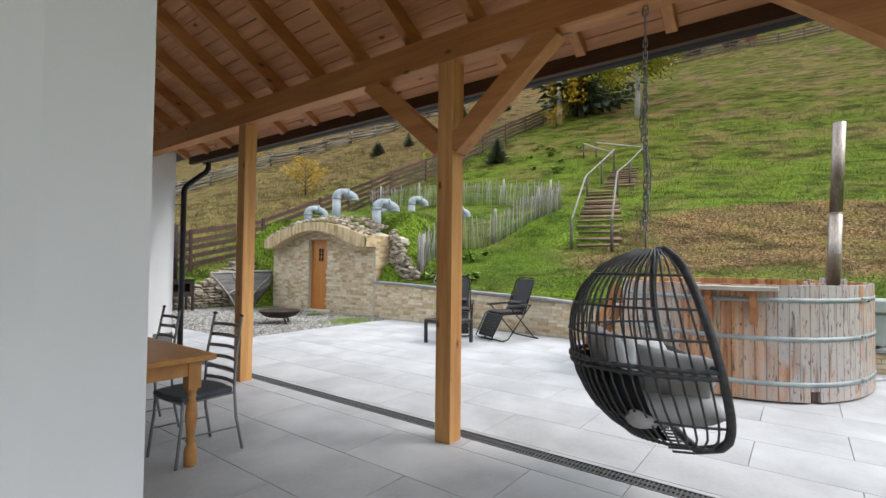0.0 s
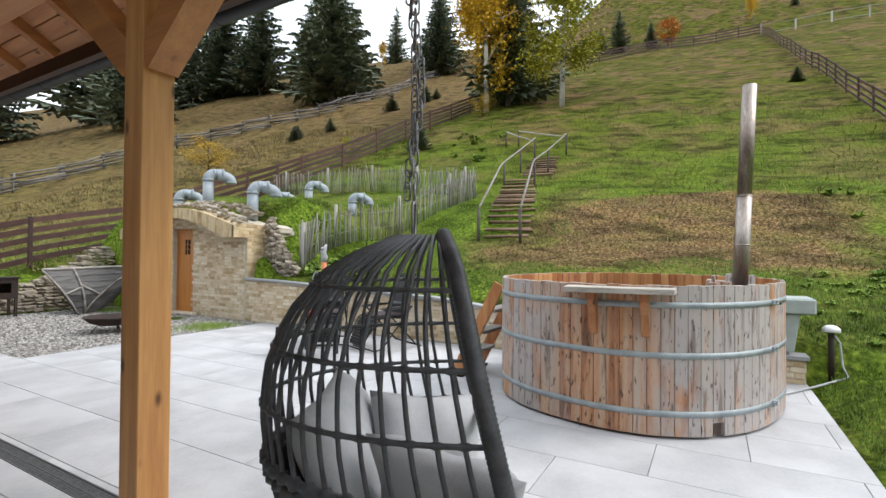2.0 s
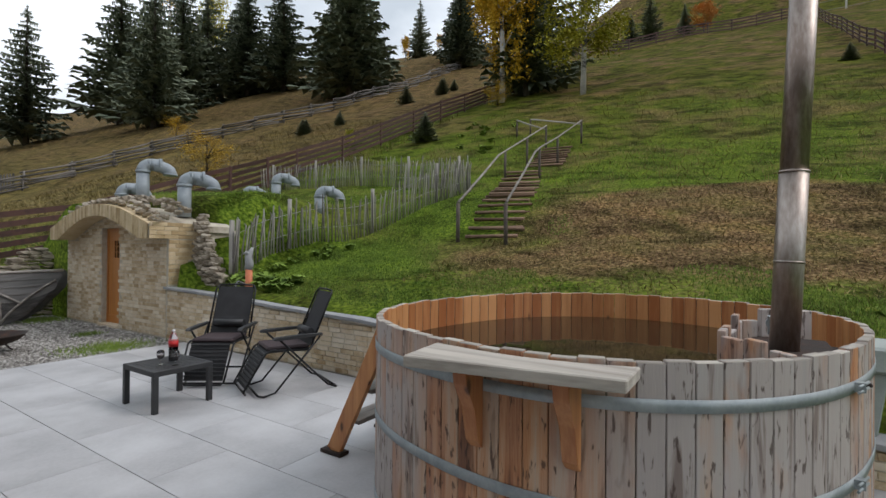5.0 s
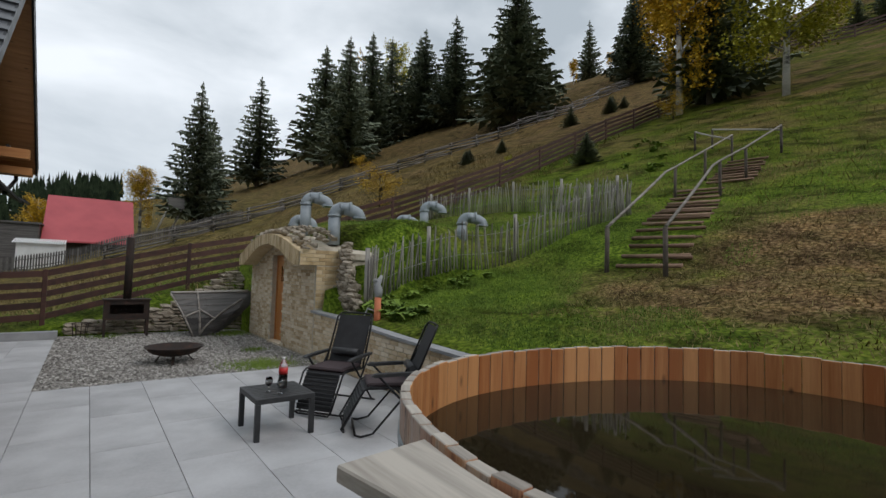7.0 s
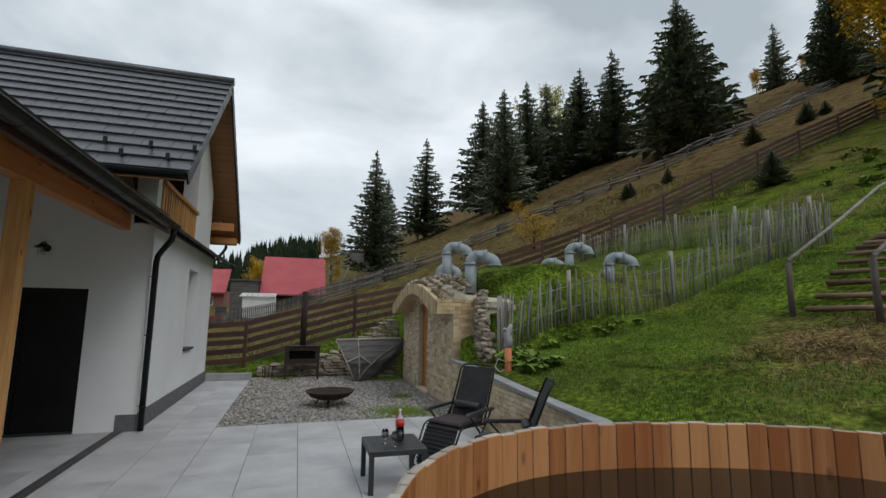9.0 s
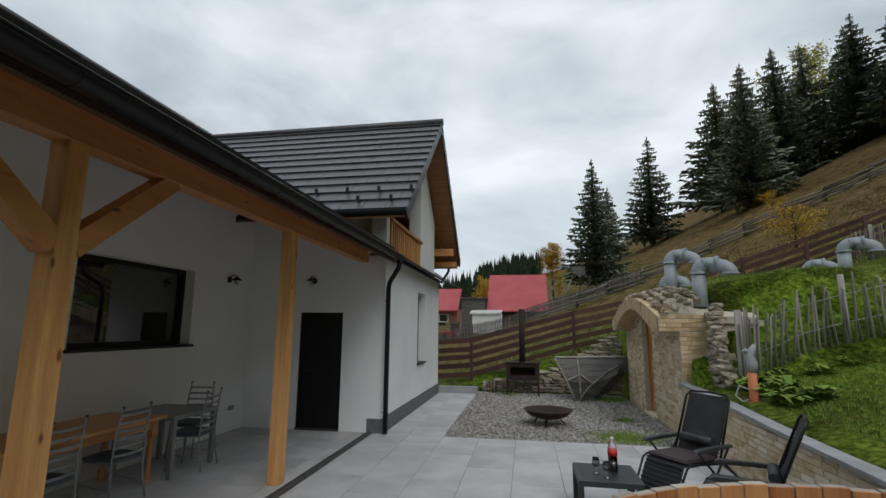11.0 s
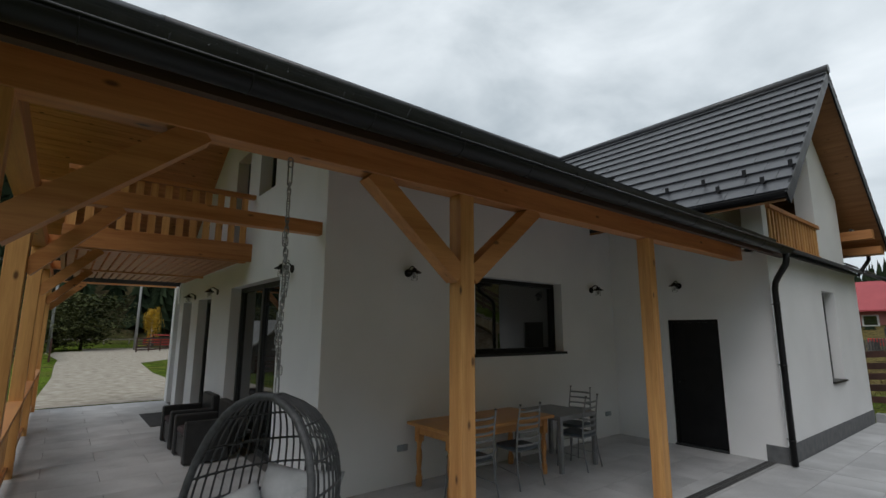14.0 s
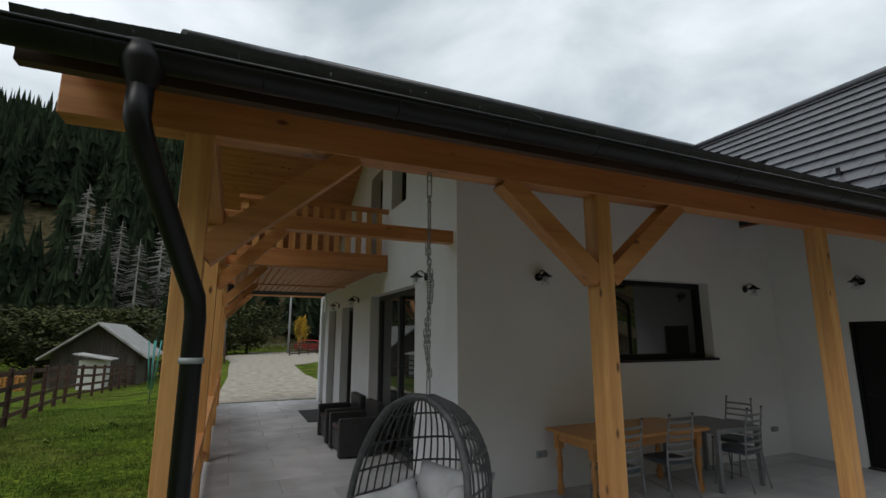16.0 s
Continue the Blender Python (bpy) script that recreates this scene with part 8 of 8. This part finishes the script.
    # orange standpipe with a tap
    p = thing("standpipe", "orange plastic standpipe with a wrapped grey tap on top", "standpipe", at=(5.88, 4.5, ground_z(5.95, 4.5)))
    bm = bmesh.new()
    add_tube(bm, [(0, 0, -.3), (.0, 0, .36)], .055, 14)
    part("pipe", bm, surface("orange_pipe", [(.3, (.50, .14, .06)), (.7, (.62, .20, .09))], rough=.6), p)
    bm = bmesh.new()
    add_tube(bm, [(0, 0, .34), (.01, 0, .45), (-.01, .01, .55), (.02, 0, .62), (.06, .0, .70)], [.06, .07, .055, .045, .02], 10)
    add_tube(bm, [(0, 0, .58), (-.06, 0, .63), (-.10, 0, .60)], [.03, .025, .015], 8)
    part("wrapping", bm, CAP, p, "grey cloth wrapping round the tap")
    bm = bmesh.new()
    add_tube(bm, [(0, .03, .1), (-.12, .12, .15), (-.16, .16, .02), (-.1, .1, -.05), (0, .05, .0)], .012, 7)
    part("hose", bm, CUSHION, p)
    # filter box on its stone base, and garden tap
    q = thing("filter_box", "pale grey-green plastic box with a lid on a small stone base", "box")
    bm = bmesh.new()
    add_poly(bm, [(-3.14, .36), (-2.80, .36), (-2.76, .80), (-3.20, .80)], "x", 5.45, 5.85)
    part("body", bm, surface("grey_green_plastic", [(.3, (.30, .34, .32)), (.7, (.38, .42, .40))], rough=.5), q, bevel=.01)
    bm = bmesh.new()
    add_box(bm, 5.40, 5.92, -3.34, -2.70, .80, .98)
    part("lid", bm, bpy.data.materials["grey_green_plastic"], q, bevel=.02)
    base = thing("brick_pier", "small brick pier with a grey slab", "pier")
    box_part("core", (5.47, 5.90, -3.24, -2.7, -.05, .28), MORTAR, base)
    box_part("slab", (5.42, 5.95, -3.28, -2.66, .28, .325), CAP, base, bevel=.004)
    brick_face(base, "x", 5.469, -3.24, -2.7, .0, .27, blen=.2, bh=.066, seed=4)
    brick_face(base, "y", -3.241, 5.47, 5.90, .0, .27, blen=.2, bh=.066, seed=6)
    tp = thing("garden_tap", "garden tap post with a round white cap and a pale hose", "tap", at=(5.62, -3.50, ground_z(5.62, -3.5)))
    bm = bmesh.new()
    add_tube(bm, [(0, 0, -.1), (0, 0, .52)], .03, 10)
    part("post", bm, RUST, tp)
    bm = bmesh.new()
    add_lathe(bm, [(.001, .60), (.05, .59), (.085, .56), (.088, .52), (.001, .51)], 18)
    part("cap", bm, WHITE_LABEL, tp)
    bm = bmesh.new()
    add_tube(bm, [(0, -.03, .48), (.02, -.08, .40), (.0, -.10, .15), (-.05, -.14, .03), (-.3, .2, .02 - ground_z(5.62, -3.5)), (-.75, .5, .02 - ground_z(5.62, -3.5)), (-1.0, .62, .02 - ground_z(5.62, -3.5))], .012, 8)
    part("hose", bm, CUSHION, tp)


terrace()


# ---- background ----
def barn(name, label, x0, x1, y0, y1, wall_h, ridge_h, roof_mat, wall_mat, ridge_axis="x"):
    b = thing(name, label, "house")
    g = min(ground_z(x0, y0), ground_z(x1, y0))
    bm = bmesh.new()
    add_box(bm, x0, x1, y0, y1, g - 1, g + wall_h)
    part("wall", bm, wall_mat, b)
    bm = bmesh.new()
    o = .5
    if ridge_axis == "x":
        ym = (y0 + y1) / 2
        for ys in (y0 - o, y1 + o):
            add_poly(bm, [(ys, g + wall_h - .3), (ym, g + ridge_h), (ym, g + ridge_h + .12), (ys, g + wall_h - .18)], "x", x0 - o, x1 + o)
        gb = bmesh.new()
        for x in (x0, x1 - .1):
            add_poly(gb, [(y0, g + wall_h), (y1, g + wall_h), (ym, g + ridge_h - .1)], "x", x, x + .1)
    else:
        xm = (x0 + x1) / 2
        for xs in (x0 - o, x1 + o):
            add_poly(bm, [(xs, g + wall_h - .3), (xm, g + ridge_h), (xm, g + ridge_h + .12), (xs, g + wall_h - .18)], "y", y0 - o, y1 + o)
        gb = bmesh.new()
        for y in (y0, y1 - .1):
            add_poly(gb, [(x0, g + wall_h), (x1, g + wall_h), (xm, g + ridge_h - .1)], "y", y, y + .1)
    part("roof", bm, roof_mat, b)
    part("gable", gb, wall_mat, b)
    return b, g


DARK_PLANKS = wood("dark_old_planks", (0.035, 0.028, 0.022), (0.10, 0.085, 0.07), "Z", .85, per_object=.2)
PALE_SHEET = surface("pale_sheet_roof", [(0.3, (0.26, 0.25, 0.24)), (0.7, (0.46, 0.45, 0.43))], scale=2, rough=.6)
WHITE_PAINT = surface("white_paint", [(0.3, (0.62, 0.63, 0.62)), (0.7, (0.74, 0.75, 0.74))], scale=3, rough=.7)
CAR_RED = surface("red_car_paint", [(0.3, (0.42, 0.02, 0.02)), (0.7, (0.5, 0.03, 0.03))], rough=.3, bump=0)


def background():
    # barns with red roofs: the big roof faces the garden
    b = thing("red_barn", "barn with a broad red sheet metal roof", "house")
    g = ground_z(1.5, 58) - .3
    bm = bmesh.new()
    add_poly(bm, [(55, 3.75), (60.5, 8.6), (60.5, 8.75), (55, 3.9)], "x", -1.7, 5.6)
    part("roof", bm, RED_ROOF, b)
    bm = bmesh.new()
    add_box(bm, -1.3, 5.2, 56, 65, g, 4.0)
    add_poly(bm, [(56, 4.0), (65, 4.0), (60.5, 8.4)], "x", -1.2, -1.1)
    add_poly(bm, [(56, 4.0), (65, 4.0), (60.5, 8.4)], "x", 5.0, 5.1)
    part("wall", bm, DARK_PLANKS, b)
    b = thing("red_house", "low pink house with a red roof and a white window", "house")
    bm = bmesh.new()
    add_poly(bm, [(58, 3.9), (61.5, 6.9), (61.5, 7.05), (58, 4.05)], "x", -11.5, -5.6)
    part("roof", bm, RED_ROOF, b)
    bm = bmesh.new()
    add_box(bm, -11.2, -5.9, 59, 64, g, 4.3)
    part("wall", bm, surface("pink_render", [(.3, (.40, .16, .15)), (.7, (.48, .21, .19))], rough=.9), b)
    w = new("window")
    w.parent = b
    box_part("window_frame", (-8.3, -7.0, 58.93, 58.99, 2.5, 3.6), WHITE_PAINT, w)
    box_part("pane", (-8.15, -7.15, 58.91, 58.928, 2.62, 3.48), DARK_GLASS, w)
    s = thing("white_shed", "small white shed with a corrugated white roof", "shed")
    gz = ground_z(-1.2, 50)
    box_part("wall", (-2.9, .3, 50, 52, gz - .2, gz + 2.0), WHITE_PAINT, s)
    bm = bmesh.new()
    for k in range(22):
        x = -3.1 + k * .16
        add_beam(bm, (x, 49.7, gz + 2.0), (x, 52.2, gz + 2.45), .10, .05)
    part("roof", bm, WHITE_PAINT, s)
    s = thing("grey_shed", "weathered grey plank shed between the barns", "shed")
    gz = ground_z(-3.6, 54)
    box_part("wall", (-4.6, -1.8, 54, 57, gz, gz + 4.2), DARKGREY, s)
    box_part("roof", (-4.8, -1.6, 53.8, 57.2, gz + 4.2, gz + 4.35), DARKGREY, s)
    t = thing("farm_machine", "old red farm machine parked by the barn", "machine")
    gz = ground_z(-5, 49)
    box_part("body", (-6.3, -4.4, 49, 50, gz + .5, gz + 1.1), CAR_RED, t, bevel=.05)
    box_part("cab", (-5.2, -4.3, 49, 50, gz + 1.1, gz + 2.0), DARKGREY, t, bevel=.05)
    for x in (-6.0, -4.7, -3.9):
        bm = bmesh.new()
        add_tube(bm, [(x, 48.9, gz + .45), (x, 49.15, gz + .45)], .42, 16)
        part("wheel", bm, BLACK_PLASTIC, t)
    # dark picket fence before the barns
    f = thing("picket_fence", "dark grey picket fence across the small field", "fence")
    me = None
    for k in range(150):
        x = -12 + k * .17
        y = 46.5 - .2 * max(0, x - 3)
        if me is None:
            bm = bmesh.new()
            add_poly(bm, [(-.055, -.1), (.055, -.1), (.055, 1.15), (0, 1.28), (-.055, 1.15)], "y", -.015, .015)
            me = finish("picket", bm, DARKGREY)
        ob = new("picket", me)
        ob.location = (x, y, ground_z(x, y))
        ob.parent = f
    for z in (.3, .9):
        bm = bmesh.new()
        add_tube(bm, [(x, 46.5 - .2 * max(0, x - 3) + .04, ground_z(x, 46.5) + z) for x in np.arange(-12, 13.6, 1.6)], .035, 4)
        part("rail", bm, DARKGREY, f)
    # bird box on poles by the tall spruce
    b = thing("bird_house", "grey plank hide on poles beside the tall spruce", "hut")
    gx, gy = 9.7, 60.0
    gz = ground_z(gx, gy)
    box_part("box", (gx - .8, gx + .8, gy - .6, gy + .6, gz + 2.8, gz + 4.0), DARKGREY, b)
    for d in (-.7, .7):
        bm = bmesh.new()
        add_tube(bm, [(gx + d - 1.2, gy, gz - .2), (gx + d, gy, gz + 2.9)], .10, 6)
        part("pole", bm, GREYWOOD_Z, b)
    # dark wooden house beyond the lawn
    b, g = barn("wooden_cottage", "old dark timber cottage with a pale sheet metal roof", -37.5, -30.5, -11.8, -7.6, 1.9, 3.6, PALE_SHEET, DARK_PLANKS, "x")
    for k in range(11):
        bm = bmesh.new()
        add_box(bm, -30.49, -30.46, -11.75 + k * .36, -11.75 + k * .36 + .34, g - .2, g + 1.9)
        part("board", bm, DARK_PLANKS, b)
    s = thing("small_shed", "white-fronted garden shed with a pale lean-to roof", "shed")
    box_part("wall", (-28.6, -27.2, -9.7, -8.6, -1.1, .65), WHITE_PAINT, s)
    bm = bmesh.new()
    add_poly(bm, [(-9.95, .95), (-8.3, .62), (-8.3, .68), (-9.95, 1.01)], "x", -28.9, -26.9)
    part("roof", bm, PALE_SHEET, s)
    w = thing("woodpile", "stack of split firewood by the cottage", "woodpile")
    rng = random.Random(4)
    for k in range(60):
        bm = bmesh.new()
        y, z = -12.4 - (k % 12) * .17, -.95 + (k // 12) * .16
        add_tube(bm, [(-29.2, y, z + .1), (-28.8, y + rng.uniform(-.02, .02), z + .1)], .085, 6)
        part("log", bm, TABLE_WOOD, w)
    # gravel drive
    bm = bmesh.new()
    edge = [(-12.35, -3.0, .6), (-16, -2.9, 1.0), (-22, -2.7, .8), (-30, -2.7, 1.2), (-36, -2.6, 5.0), (-50, -3.6, 7.0), (-58, -12, 12)]
    rows = []
    for x, a, c in edge:
        rows.append([bm.verts.new((x, a + (c - a) * k / 6, ground_z(x, a + (c - a) * k / 6) + .015)) for k in range(7)])
    for r0, r1 in zip(rows, rows[1:]):
        for k in range(6):
            bm.faces.new((r0[k], r0[k + 1], r1[k + 1], r1[k])).smooth = True
    setting("drive", bm, DRIVE, "pale gravel drive leading to the road")
    # red car at the gate
    c = thing("car", "small red hatchback parked at the gate", "car", at=(-57, 6.3, ground_z(-57, 6.3)), rz=80)
    bm = bmesh.new()
    add_poly(bm, [(-2.0, .3), (2.0, .3), (2.05, .75), (1.2, .9), (.6, 1.38), (-1.2, 1.42), (-1.95, .95)], "y", -.8, .8)
    part("body", bm, CAR_RED, c, bevel=.08)
    bm = bmesh.new()
    add_poly(bm, [(-1.3, .95), (1.0, .93), (.55, 1.32), (-1.05, 1.35)], "y", -.81, .81)
    part("window", bm, DARK_GLASS, c)
    for x in (-1.25, 1.25):
        for y in (-.75, .75):
            bm = bmesh.new()
            add_tube(bm, [(x, y - .09, .31), (x, y + .09, .31)], .31, 16)
            part("wheel", bm, BLACK_PLASTIC, c)
    rail_fence("gate_fence", [(-34, -3.0), (-52, -3.2), (-55, -3.0)], 1.6, 1.1, 4, "dark red-brown board fence beside the drive", BROWN_FENCE)
    rail_fence("gate_fence", [(-46, 2.6), (-56, 12)], 1.6, 1.2, 5, "dark red-brown board fence beside the drive", BROWN_FENCE)
    rail_fence("road_fence", [(-62, -20), (-62, 20)], 2.4, .9, 2, "low pale road barrier", GREYWOOD_X)
    for x, y in ((-52, 3.1), (-50, -3.3)):
        p = thing("utility_pole", "grey concrete utility pole by the road", "pole", "utility poles", at=(x, y, 0))
        bm = bmesh.new()
        add_tube(bm, [(0, 0, -.3), (0, 0, 8)], [.14, .08], 8)
        part("pole", bm, CAP, p)
    d = thing("clothes_airer", "folded turquoise rotary clothes airer on the lawn", "airer", at=(-13.6, -4.75, 0))
    for k in range(4):
        a = k * math.pi / 2
        bm = bmesh.new()
        add_tube(bm, [(.05 * math.cos(a), .05 * math.sin(a), .35), (.16 * math.cos(a), .16 * math.sin(a), 1.75)], .018, 6)
        part("arm", bm, surface("turquoise_cover", [(.3, (.05, .28, .25)), (.7, (.08, .36, .32))], rough=.6) if k == 0 else bpy.data.materials["turquoise_cover"], d)
    bm = bmesh.new()
    add_tube(bm, [(0, 0, -.1), (0, 0, 1.5)], .02, 6)
    part("pole", bm, GALV, d)


background()

paving()
